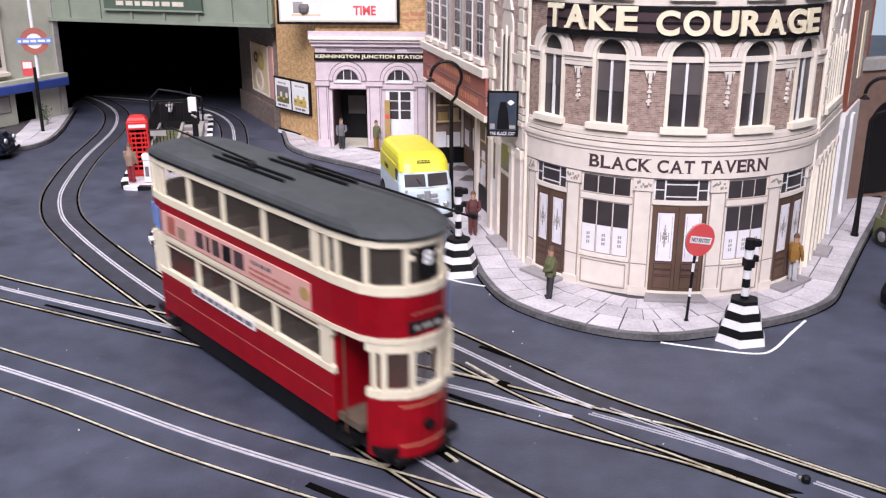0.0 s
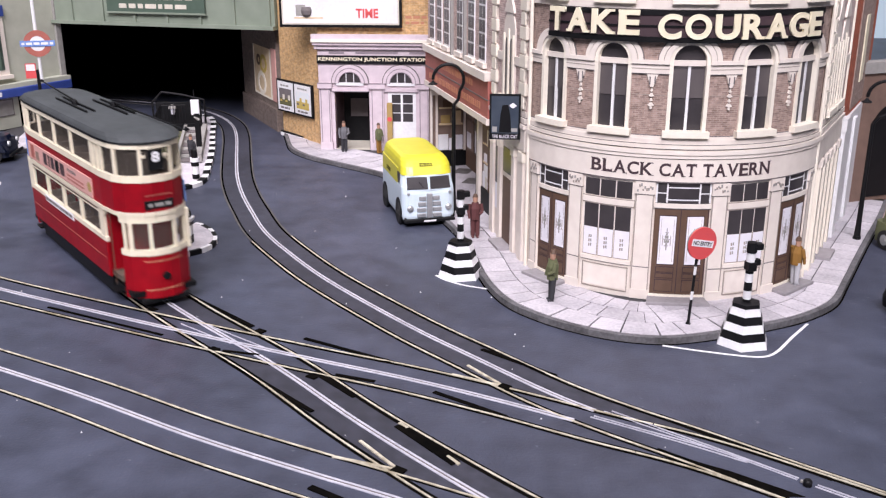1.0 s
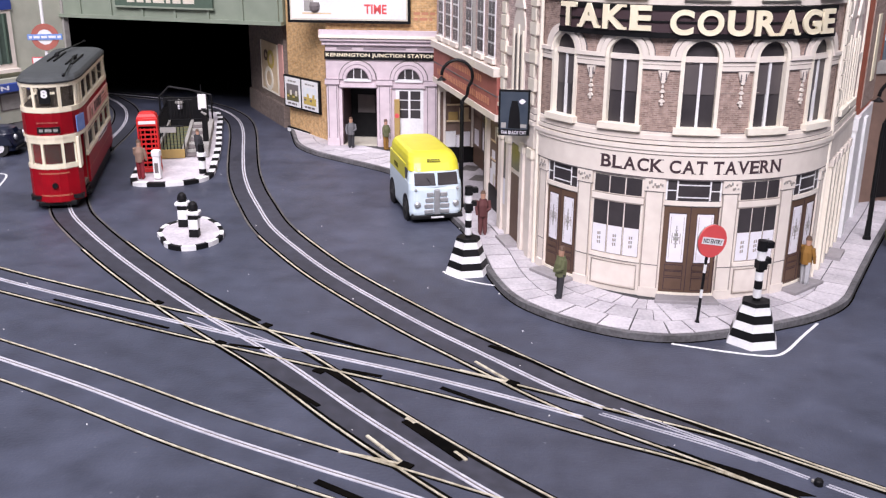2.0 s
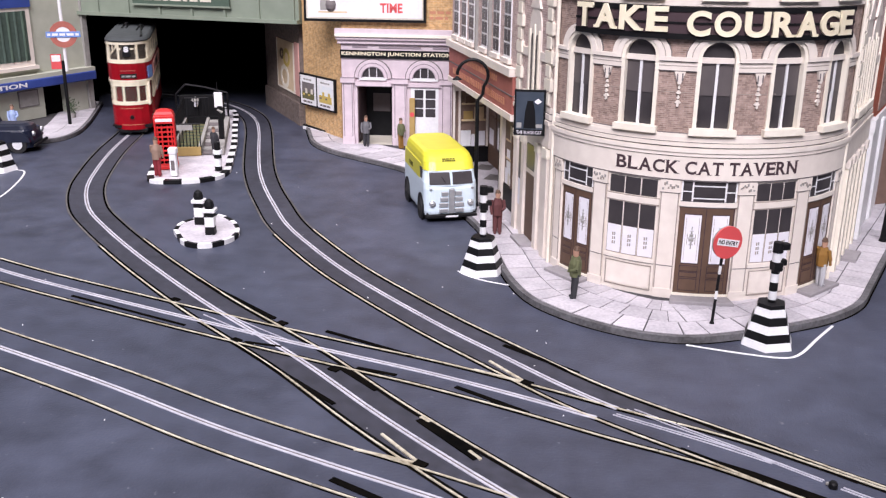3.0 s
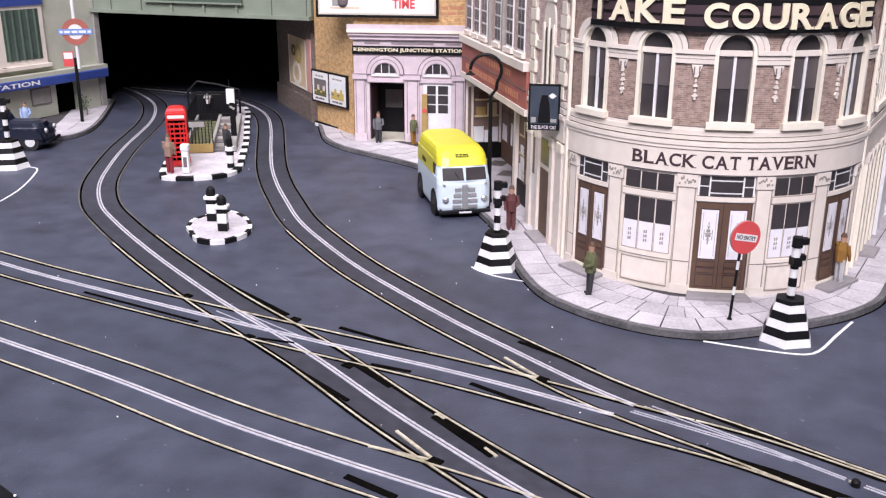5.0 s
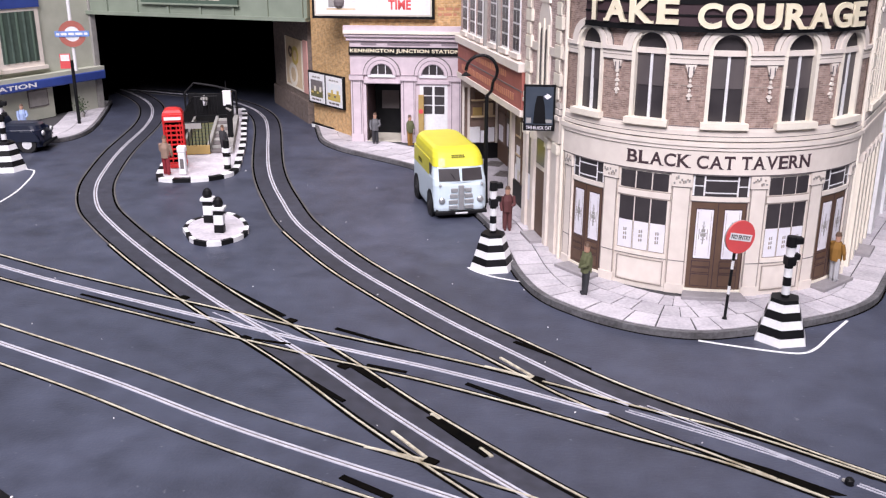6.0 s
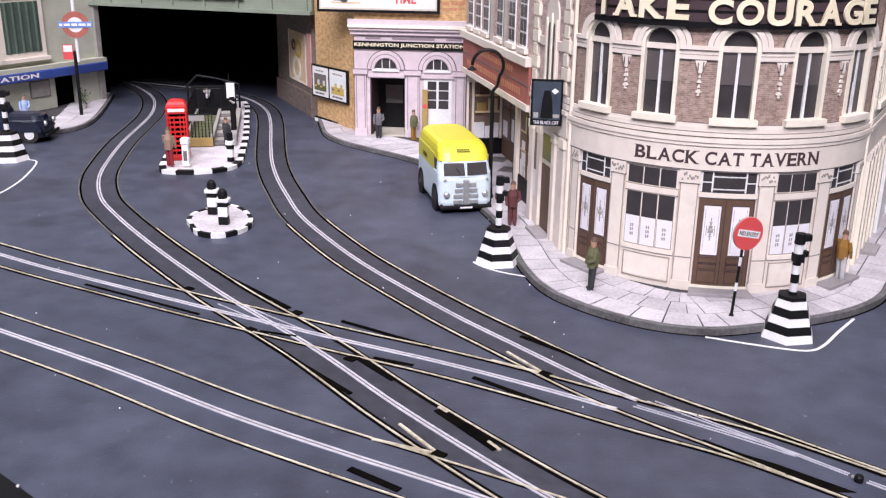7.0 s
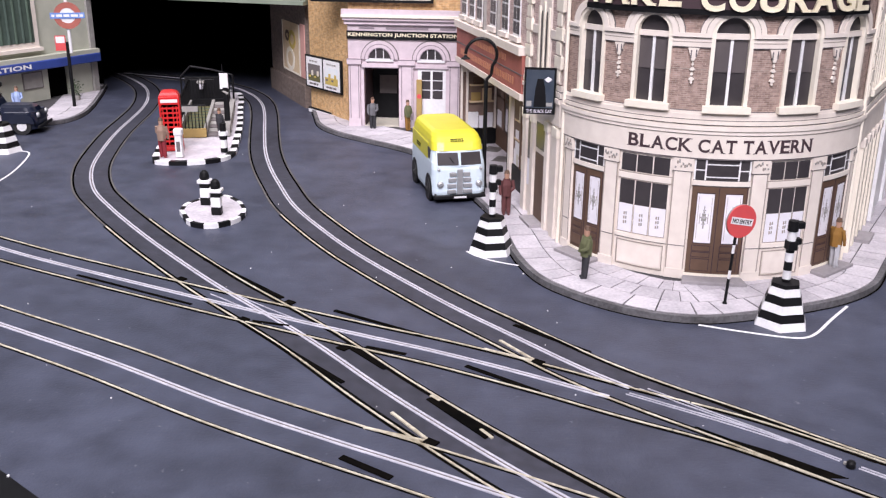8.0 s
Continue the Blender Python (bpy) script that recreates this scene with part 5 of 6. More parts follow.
# ---- street furniture ----
def lamp_post(x, y, z, h, turn, label, off=-2.4):
    t = thing("street_lamp", x, y, z, turn, label, "street lamp", "street lamps", scale=0.95)
    part("post", rod(rod(rod(B(), (0, 0, 0), (0, 0, 1.4), 1.7, 1.5), (0, 0, 1.4), (0, 0, 9), 1.3, 1.0), (0, 0, 9), (0, 0, 49), 1.0, 0.85, n=10), BLACK, t)
    c, r = h - 6.8, 6.9
    pts = [(0, 0, 49), (2.2, 0, 51.6)] + [(r * math.cos(a) + off, 0, c + r * math.sin(a)) for a in [radians(q) for q in range(-42, 196, 17)]]
    part("bracket", tube(B(), pts, 0.72), BLACK, t, "curled black bracket")
    e = pts[-1]
    part("lantern", lathe(B(), [(0.5, 1.6), (0.9, 0.9), (2.2, 0.1), (2.0, -0.2)], 12, (e[0], 0, e[2] - 2.0)), BLACK, t, "small black hanging lantern")
    return t


lamp_post(6.4, 397, 2.2, 67, 0, "tall black street lamp with curled bracket")
lamp_post(167.2, 355.6, 2.2, 66, -25, "black swan-neck street lamp on side pavement", 3.4)


def traffic_post(x, y, turn, label, size=0.9):
    """A striped pedestal with a striped post and signal head."""
    t = thing("traffic_post", x, y, 0, turn, label, "traffic post", "striped traffic posts", scale=size)
    hex6 = [(math.cos(radians(60 * i)), math.sin(radians(60 * i))) for i in range(6)]
    zs, rs = [0, 2.7, 5.4, 8.1, 10.8, 13.4], [9.2, 8.35, 7.5, 6.65, 5.8, 5.0]
    for i in range(5):
        lo = [(px * rs[i], py * rs[i]) for px, py in hex6]
        part("pedestal_band", prism(B(), lo, zs[i], zs[i + 1], top=rs[i + 1] / rs[i]), WHITE if i % 2 == 0 else BLACK, t, "white band" if i % 2 == 0 else "black band")
    part("pedestal_cap", prism(B(), [(px * 5.05, py * 5.05) for px, py in hex6], 13.4, 14.6, top=0.94), BLACK, t, "black pedestal top")
    z = 14.4
    for i, h in enumerate((1.2, 3.0, 3.0, 3.0, 2.6)):
        part("post_band", rod(B(), (0, 0, z), (0, 0, z + h), 1.35, 1.3, n=12), BLACK if i % 2 == 0 else WHITE, t)
        z += h
    b = box(box(B(), -1.5, 1.5, -1.9, 1.5, z - 1.6, z + 1.4, 0.2), 0.6, 3.0, -1.4, 0.8, z + 0.2, z + 2.2, 0.2)
    part("signal_head", b, BLACK, t, "black signal box")
    part("post_band", rod(B(), (0, 0, z + 1.4), (0, 0, z + 4.6), 1.45, 1.45, n=12), WHITE, t)
    part("signal_top", rod(box(B(), -0.6, 3.6, -1.3, 1.1, z + 5.4, z + 7.6, 0.25), (0, 0, z + 4.6), (0, 0, z + 8.0), 1.7, 1.6, n=12), BLACK, t, "black hooded signal lamp")
    return t


traffic_post(93.3, 259.2, 12, "black and white striped traffic post on pedestal")
traffic_post(8.6, 318.4, 12, "black and white striped traffic post beside pavement")
traffic_post(-235.6, 456.8, 12, "black and white striped traffic post before station", 1.0)
traffic_post(-228.6, 399.8, 12, "black and white striped traffic post in roadway", 0.98)

# no entry sign
ne = thing("no_entry_sign", 78.9, 269.4, 2.2, 4.1, "round red no entry sign on striped pole", "road sign", scale=0.893)
ne.matrix_basis = pose(78.9 * MM, 268.0 * MM, 2.2 * MM, 0, 3.0, 22)
ne.scale = (0.893, 0.893, 0.893)
for i in range(8):
    part("pole_band", rod(B(), (0, 0, i * 3.0), (0.02, 0, i * 3.0 + 3.0), 0.5, n=8), WHITE if i in (3, 6) else BLACK, ne)
part("pole_foot", rod(B(), (0, 0, 0), (0, 0, 0.7), 0.95, 0.6), BLACK, ne)
part("disc", rod(B(), (0.9, -0.45, 29.4), (0.9, -0.95, 29.4), 5.7, n=32), SIGN_RED, ne, "red sign disc")
part("disc_back", rod(B(), (0.9, 0.1, 29.4), (0.9, -0.44, 29.4), 5.7, n=32), STONE_GREY, ne)
face = pose(0.9 * MM, 0, 29.4 * MM, 0, 9, 0)
panel("white_bar", ne, WHITE, -4.4, 4.4, -1.2, 1.2, -1.1, -0.9, label="white bar").matrix_basis = face
part("lettering", lettering("NO ENTRY", -3.9, 3.9, -0.75, 0.75, -1.1, 0.06, 0.02), BLACK, ne).matrix_basis = face

# hanging pub sign
hs = thing("hanging_sign", 24.6, 331, 9.6, -6, "dark pictorial hanging pub sign in black frame", "pub sign", scale=0.867)
panel("frame", hs, BLACK, -6.6, 6.2, 43.6, 62.4, -0.6, 0.6, label="black frame")
pp = panel("picture", hs, NIGHT, -5.8, 5.4, 46.2, 61.6, -0.75, -0.3, label="dark blue painted panel")
part("painted_shape", face_prism(B(), [(-2.6, 46.6), (2.6, 46.6), (2.0, 54), (1.1, 58), (-1.2, 58), (-2.0, 54)], -0.85, -0.6), BLACK, pp, "black painted shape")
part("painted_moon", face_prism(B(), [(1.6, 57.8), (2.4, 57.0), (3.0, 56.6), (3.7, 57.0), (4.6, 57.8), (3.7, 58.5), (3.0, 58.9), (2.4, 58.5)], -0.85, -0.6), ETCHED, pp, "pale painted moon")
panel("painted_ledge", pp, STONE_GREY, 1.8, 5.0, 47.0, 48.4, -0.82, -0.6, label="grey painted wall")
panel("painted_ledge", pp, STONE_GREY, -5.4, -3.4, 46.8, 49.0, -0.82, -0.6, label="grey painted wall")
part("caption", lettering("THE BLACK CAT", -5.4, 5.0, 44.2, 45.6, -0.62, 0.06, 0.01), ETCHED, hs, "small pale capitals")
part("bracket", rod(B(), (6.0, 0.3, 62.6), (11.5, 3.5, 62.6), 0.45), BLACK, hs, "black iron bracket")

# roundel sign
rs_ = thing("underground_sign", -244.5, 568.4, 2.1, 15.4, "red and white roundel sign on dark pole", "station sign", scale=1.085)
part("pole", rod(B(), (0, 0, 0), (0, 0, 36), 0.95, n=10), BLACK, rs_)
part("upper_pole", rod(B(), (1.6, 0.3, 30), (1.6, 0.3, 74), 0.95, n=10), WHITE, rs_, "white upper pole")
ring = B()
for i in range(28):
    a0, a1 = 2 * math.pi * i / 28, 2 * math.pi * (i + 1) / 28
    v = [ring.verts.new((2.0 + r * math.cos(a), y, 50.4 + r * math.sin(a))) for a in (a0, a1) for r, y in ((4.1, -1.3), (7.2, -1.3), (7.2, -0.4), (4.1, -0.4))]
    for q in ((0, 1, 5, 4), (1, 2, 6, 5), (2, 3, 7, 6), (3, 0, 4, 7)):
        ring.faces.new([v[k] for k in q])
part("ring", ring, ROUNDEL_RED, rs_, "faded red ring")
part("disc", rod(B(), (2.0, -0.5, 50.4), (2.0, -1.2, 50.4), 4.2, n=24), WHITE, rs_, "white disc")
panel("bar", rs_, POSTER_BLUE, -7.0, 11.0, 48.9, 52.0, -1.7, -0.6, label="blue name bar")
part("lettering", bars(-6.2, 10.2, 49.8, 51.1, 1, -1.7, 0.06, 14), WHITE, rs_)
fl = panel("flag_plate", rs_, SIGN_RED, -6.2, -0.6, 31.4, 39.6, -0.5, 0.2, label="red and white stop flag")
panel("flag_panel", fl, WHITE, -5.7, -1.1, 35.6, 39.1, -0.6, -0.3)

# planter with a shrub
shrub = thing("shrub", -251.9, 590, 2.1, -0.7, "small dark green shrub in a pot", "shrub", scale=1.056)
part("pot", lathe(B(), [(1.8, 0), (2.4, 3.0), (2.2, 3.1)], 12), STONE_GREY, shrub)
rg = random.Random(2)
lf = B()
for i in range(110):
    c = Vector((rg.gauss(0, 1.6), rg.gauss(0, 1.6), 7 + rg.gauss(0, 2.6)))
    u, w = Vector((rg.gauss(0, 1), rg.gauss(0, 1), rg.gauss(0, 1))).normalized(), Vector((rg.gauss(0, 1), rg.gauss(0, 1), rg.gauss(0, 1))).normalized()
    lf.faces.new([lf.verts.new(c + q) for q in (u * 0.9, w * 0.5, -u * 0.9, -w * 0.5)])
part("leaves", lf, LEAF, shrub)


# ---- painted miniature dolls, plain shapes ----
def doll(x, y, z, turn, top, legs, label, h=19.5, lean=0.0):
    bm = B()
    s = h / 20.0

    def seg(a, b, r, r2, mat):
        n0 = len(bm.faces)
        rod(bm, [c * s for c in a], [c * s for c in b], r * s, r2 * s, n=8)
        bm.faces.ensure_lookup_table()
        for f in bm.faces[n0:]:
            f.material_index = mat
    seg((-1.0, 0, 0.9), (-1.0, 0.1, 9.4), 0.95, 1.2, 1)
    seg((1.0, -0.4 - lean, 0.9), (1.0, 0.1, 9.4), 0.95, 1.2, 1)
    seg((-1.0, 0.5, 0.4), (-1.0, -1.5, 0.4), 0.7, 0.5, 1)
    seg((1.0, 0.2 - lean, 0.4), (1.0, -1.9 - lean, 0.4), 0.7, 0.5, 1)
    seg((0, 0, 8.4), (0, 0, 13.4), 2.15, 2.35, 0)
    seg((0, 0, 13.4), (0, 0, 15.9), 2.35, 1.5, 0)
    seg((-2.5, 0, 15.2), (-3.0, -0.6, 11.8), 0.75, 0.7, 0)
    seg((-3.0, -0.6, 11.8), (-2.6, -1.6, 9.0), 0.7, 0.55, 0)
    seg((2.5, 0, 15.2), (3.0, -0.8, 11.9), 0.75, 0.7, 0)
    seg((3.0, -0.8, 11.9), (1.6, -2.3, 11.0), 0.7, 0.55, 0)
    seg((0, 0, 15.6), (0, 0, 16.4), 0.8, 0.8, 2)
    seg((0, -0.1, 16.2), (0, -0.1, 18.4), 1.0, 1.2, 2)
    seg((0, 0.0, 18.2), (0, 0.05, 19.6), 1.3, 0.8, 3)
    ob = tagged(part("miniature_doll", bm, [top, legs, SKIN, BROWN_DOOR]), label, "doll", "miniature dolls")
    ob.matrix_basis = pose(x * MM, y * MM, z * MM, 0, 0, turn)
    return ob


OLIVE = material("olive_coat", (0.12, 0.13, 0.06), 0.8)
DARK_CLOTH = material("dark_cloth", (0.03, 0.03, 0.035), 0.8)
MAROON = material("maroon_coat", (0.11, 0.035, 0.035), 0.8)
OCHRE = material("ochre_coat", (0.27, 0.135, 0.025), 0.8)
PALE_CLOTH = material("pale_cloth", (0.50, 0.50, 0.52), 0.8)
GREY_COAT = material("grey_coat", (0.14, 0.14, 0.15), 0.8)
TAN_COAT = material("tan_coat", (0.30, 0.20, 0.15), 0.8)
RED_CLOTH = material("red_trousers", (0.25, 0.02, 0.03), 0.8)
SHIRT_BLUE = material("light_blue_shirt", (0.35, 0.45, 0.70), 0.8)
doll(38.5, 287.7, 2.2, -75, OLIVE, DARK_CLOTH, "painted miniature doll in olive coat on pavement", 18.0)
doll(122.7, 300.2, 3.4, 120, OCHRE, PALE_CLOTH, "painted miniature doll in ochre coat at pub door", 17.3)
doll(14.9, 357.1, 2.2, 5, MAROON, MAROON, "painted miniature doll in maroon suit on pavement", 18.2)
doll(-54.6, 517.5, 2.2, 5, GREY_COAT, DARK_CLOTH, "painted miniature doll in grey coat at station door", 17.7)
doll(-34.9, 514, 2.2, 60, OLIVE, OCHRE, "painted miniature doll in olive jacket beside station", 17.2)
doll(-149.1, 442.2, 2.2, 170, TAN_COAT, RED_CLOTH, "painted miniature doll in tan coat by phone box", 19.6)
doll(-264.8, 537.9, 2.2, 30, SHIRT_BLUE, PALE_CLOTH, "painted miniature doll in light blue shirt", 17.5)


# ---- traffic islands ----
def kerbed_island(name, outline, label, blocks=2.0, z=1.6, wide=2.1):
    t = thing(name, label=label, category="traffic island")
    closed = spline(outline + [outline[0]], 1.0)
    cx, cy = sum(p[0] for p in outline) / len(outline), sum(p[1] for p in outline) / len(outline)
    c = Vector((cx, cy))
    top = [c + (p - c) * (1 - (wide - 0.1) / max(4, (p - c).length)) for p in closed[:-1]]
    part("paving", prism(B(), [(p.x, p.y) for p in top], 0, z), SLAB, t, "pale paving")
    n = len(closed) - 1
    k = max(8, 2 * round(n / (2 * blocks * 1.9)))
    for i in range(k):
        seg = closed[n * i // k:n * (i + 1) // k + 1]
        sgn = 1 if (Vector((seg[-1].y - seg[0].y, -(seg[-1].x - seg[0].x))).dot(c - seg[0]) > 0) else -1
        part("kerb_block", strip(B(), seg, *sorted((0.05 * sgn, wide * sgn)), 0, z + 0.35), WHITE if i % 2 else BLACK, t)
    return t


kerbed_island("traffic_island", [(-115.3, 355.5), (-115, 367.1), (-104.7, 378.7), (-95.4, 371.7), (-88.9, 357.7), (-89.3, 346.3), (-96.7, 337.8), (-106.6, 340.1)], "small round traffic island with striped kerb", 2.9, wide=1.6)
for x, y in ((-106.9, 364.7), (-98.9, 351.4)):
    b = thing("bollard", x, y, 1.6, 0, "black and white striped bollard on traffic island", "bollard", "bollards", scale=0.95)
    for i, (z0, z1, m) in enumerate(((0, 3.4, BLACK), (3.4, 7.6, WHITE), (7.6, 9.6, BLACK))):
        part("band", box(B(), -2.0, 2.0, -1.7, 1.7, z0, z1, 0.2), m, b)
    part("collar", box(B(), -2.8, 2.8, -2.4, 2.4, 9.6, 11.2, 0.3), WHITE, b, "white collar")
    part("head", lathe(B(), [(1.9, 11.2), (2.1, 12.6), (1.7, 14.2), (0.6, 15.2)], 12), BLACK, b, "black domed head")

kerbed_island("station_island", [(-155.3, 443.5), (-150.6, 434.7), (-136.2, 434), (-122.3, 440.8), (-117.4, 454.6), (-121.7, 483), (-129.3, 523), (-139.6, 567.4), (-153.2, 622.6), (-170.2, 640.8), (-185.6, 635), (-184.3, 593.6), (-174.2, 537), (-163.6, 483.3)], "long island with striped kerb before tunnel", 4.2, wide=3.4)

box_t = thing("phone_box", -149.8, 460.5, 2.0, 14, "red telephone box on the striped island", "phone box", scale=(0.88, 0.88, 0.925))
part("plinth", box(B(), -5.9, 5.9, -5.9, 5.9, 0, 2, 0.2), PHONE_RED, box_t)
for x in (-1, 1):
    for y in (-1, 1):
        part("corner_post", box(B(), x * 5.6 - 0.9 if x > 0 else -5.6, 5.6 if x > 0 else -4.7, 4.7 if y > 0 else -5.6, 5.6 if y > 0 else -4.7, 2, 26, 0.15), PHONE_RED, box_t)
part("core", box(B(), -4.4, 4.4, -4.4, 4.4, 2, 25), DARK, box_t, "dark inside")
for f in range(4):
    q = Matrix.Rotation(f * math.pi / 2, 4, "Z")
    bm = B()
    for i in range(9):
        box(bm, -4.8, 4.8, -5.3, -4.9, 2.2 + i * 2.55, 3.1 + i * 2.55)
    for x in (-4.0, -1.8, 1.4, 3.4):
        box(bm, x, x + 0.6, -5.25, -4.85, 2.2, 24)
    bm.transform(q)
    part("door_grid", bm, PHONE_RED, box_t, "red glazing bars")
part("fascia", box(B(), -5.7, 5.7, -5.7, 5.7, 25, 29.2, 0.2), PHONE_RED, box_t)
part("roof", lathe(B(), [(7.6, 29.2), (7.4, 30.0), (6.0, 31.3), (3.2, 32.2), (0.5, 32.4)], 4), PHONE_RED, box_t, "domed red roof").rotation_euler = (0, 0, radians(45))
panel("sign", box_t, WHITE, -4.6, 4.6, 26.2, 27.9, -5.95, -5.6, label="white lettered strip")

kb = thing("white_post", -141.3, 443.4, 2.0, -0.4, "short white bollard post beside phone box", "post", scale=0.980)
part("shaft", box(B(), -1.7, 1.7, -1.5, 1.5, 0, 11, 0.25), WHITE, kb)
part("head", box(B(), -2.1, 2.1, -1.9, 1.9, 11, 14.4, 0.5), WHITE, kb, "rounded white head")
part("plate", box(B(), -0.9, 0.9, -1.7, -1.5, 3, 8), LINE_GREY, kb)
bb = thing("striped_bollard", -122.7, 455.9, 2.0, -0.4, "short black and white bollard on island", "bollard", "bollards", scale=0.985)
for z0, z1, m, r in ((0, 2.2, BLACK, 1.9), (2.2, 6.4, WHITE, 1.9), (6.4, 8.6, BLACK, 2.0), (8.6, 10.6, WHITE, 2.5), (10.6, 14.6, BLACK, 1.6)):
    part("band", rod(B(), (0, 0, z0), (0, 0, z1), r, r * 0.95, n=12), m, bb)

# sunken stair with railings
st = thing("subway_stair", -151.4, 530, 2.0, 12, "sunken stair with low stone walls on island", "stair", scale=1.022)
for s in (-1, 1):
    part("side_wall", box(B(), 12.6 * s - 1.4, 12.6 * s + 1.4, -42, 45, 0, 4.6, 0.2), STONE_GREY, st, "low grey stone wall")
part("back_wall", box(B(), -11.2, 11.2, 43, 45, 0, 5), BLACK, st)
part("front_wall", box(B(), -11.2, 2, -42, -40, 0, 4.4), TIMBER, st, "brown front wall")
part("floor", box(B(), -11.2, 0.6, -40, 43, 0, 0.7), MOSS, st, "mossy green sunken floor")
for k in range(9):
    part("floor_rib", box(B(), -11.0, 0.4, -38 + k * 9, -37.2 + k * 9, 0.7, 1.0), DARK_GREEN, st)
part("middle_wall", box(B(), 0.6, 2.4, -40, 43, 0, 4.8, 0.2), STONE_GREY, st, "low grey stone wall")
for i in range(10):
    part("step", box(B(), 2.4, 11.2, -40 + i * 8, -32.5 + i * 8, 0.0, 0.7 + 0.35 * i), STONE_GREY if i % 2 else LINE_GREY, st, "grey stone step")
rail_t = thing("railings", -151.4, 530, 2.0, 12, "black iron railings round the sunken stair", "railings", scale=1.022)
for y in (-40.5, 44):
    tube(bmr := B(), [(-12, y, 16.5), (2.2, y, 16.5)], 0.4)
    part("top_rail", bmr, BLACK, rail_t)
    for i in range(9):
        part("upright", rod(B(), (-12 + i * 1.75, y, 0), (-12 + i * 1.75, y, 17.6), 0.32, 0.2, n=6), BLACK, rail_t)
for x in (-12.6,):
    part("top_rail", tube(B(), [(x, -40, 16.5), (x, 44, 16.5)], 0.4), BLACK, rail_t)
    for i in range(22):
        part("upright", rod(B(), (x, -40 + i * 4, 4), (x, -40 + i * 4, 17.2), 0.28, 0.2, n=6), BLACK, rail_t)
part("notice", box(B(), -9.6, -1.6, -41.6, -41.1, 13.4, 16.2), STONE_GREY, rail_t, "grey notice plate")
arch_t = thing("stair_arch", -165.5, 586, 2.0, 10, "black iron arch frame with lantern over stair", "iron arch", scale=1.02)
part("frame", tube(B(), [(-16, 0, 0), (-16, 0, 17), (-10, 0, 23), (2, 0, 21), (15, 0, 17.5), (15, 0, 0)], 0.6), BLACK, arch_t)
part("sign_panel", box(B(), -14, 13, -0.5, 0.5, 1, 16.5, 0.2), BLACK, arch_t, "black sign panel")
part("finial", rod(B(), (9, 0, 18), (9, 0, 24), 0.5, 0.2), BLACK, arch_t)
lan = part("lantern", lathe(B(), [(1.0, 9.5), (1.5, 11), (1.7, 13), (0.8, 13.8)], 8, (-4, -3, 0)), ETCHED, arch_t, "pale glazed lantern")
part("lantern_cap", lathe(B(), [(2.6, 13.2), (2.2, 14.6), (0.5, 15.6)], 8, (-4, -3, 0)), STONE_GREY, lan)
part("lantern_arm", rod(B(), (-4, -3, 13.4), (-4, 0, 14.4), 0.4), BLACK, lan)
tp = thing("timetable_post", -134.4, 510, 6.6, -0.7, "black post with white timetable plate on island", "post", scale=(1.0, 1.0, 0.84))
part("post", box(B(), -1.4, 1.4, -1.0, 1.0, 0, 22, 0.2), BLACK, tp)
part("plate", box(B(), -3.0, 1.6, -0.6, 0.4, 21, 31, 0.2), WHITE, tp, "white plate")
part("lamp_hood", rod(B(), (1.2, -1.2, 18), (-1.0, -2.2, 20), 0.9, 0.5), STONE_GREY, tp)
doll(-133, 488.3, 2.0, 150, DARK_CLOTH, DARK_CLOTH, "painted miniature doll in dark suit on island", 16.0)


# ---- vehicles ----
def wheel(parent, x, y, r, w, hub=CHROME):
    wl = part("wheel", rod(B(), (x - w / 2, y, r), (x + w / 2, y, r), r, n=18), RUBBER, parent, "black tyre")
    part("hub", rod(rod(B(), (x - w / 2 - 0.2, y, r), (x + w / 2 + 0.2, y, r), r * 0.55, n=14), (x - w / 2 - 0.5, y, r), (x + w / 2 + 0.5, y, r), r * 0.25, n=10), hub, wl, "wheel hub")


def rounded(w, l0, l1, z0, z1, r, taper=0.0, n=5, nose=0.0):
    """A body with rounded upright corners; taper pulls the top in; nose rounds its front (towards -y)."""
    def ring(z, k, fwd):
        pts = []
        for cx, cy, a0 in ((w / 2 - r, l1 - r, 0), (-w / 2 + r, l1 - r, 90), (-w / 2 + r, l0 + r + fwd, 180), (w / 2 - r, l0 + r + fwd, 270)):
            for i in range(n + 1):
                a = radians(a0 + 90 * i / n)
                pts.append(((cx + r * math.cos(a)) * k, cy + r * math.sin(a), z))
        return pts
    return ring


def loft(bm, rings):
    rs = [[bm.verts.new(p) for p in q] for q in rings]
    for a, b in zip(rs, rs[1:]):
        for i in range(len(a)):
            k = (i + 1) % len(a)
            bm.faces.new((a[i], a[k], b[k], b[i]))
    bm.faces.new(rs[0][::-1])
    bm.faces.new(rs[-1])
    return bm


van = thing("delivery_van", -3.8, 379.6, 0, 15, "pale blue and yellow vintage delivery van", "van", scale=(0.96, 0.86, 0.944))
ring = rounded(24, 0, 54, 0, 0, 4.2)
part("lower_body", loft(B(), [ring(3.2, 0.97, 0.4), ring(5, 1.0, 0), ring(15, 1.0, 0.3), ring(18, 0.99, 1.2)]), VAN_BLUE, van, "pale blue lower body")
cabr = rounded(23.6, 1.0, 22, 0, 0, 4.6)
part("cab", loft(B(), [cabr(17.9, 1.0, 0.3), cabr(23.2, 0.96, 2.6)]), VAN_BLUE, van, "pale blue cab")
yr = rounded(23.8, 10, 54, 0, 0, 3.6)
part("box_body", loft(B(), [yr(17.9, 1.0, 0), yr(25, 0.985, 0)]), VAN_YELLOW, van, "yellow upper body")
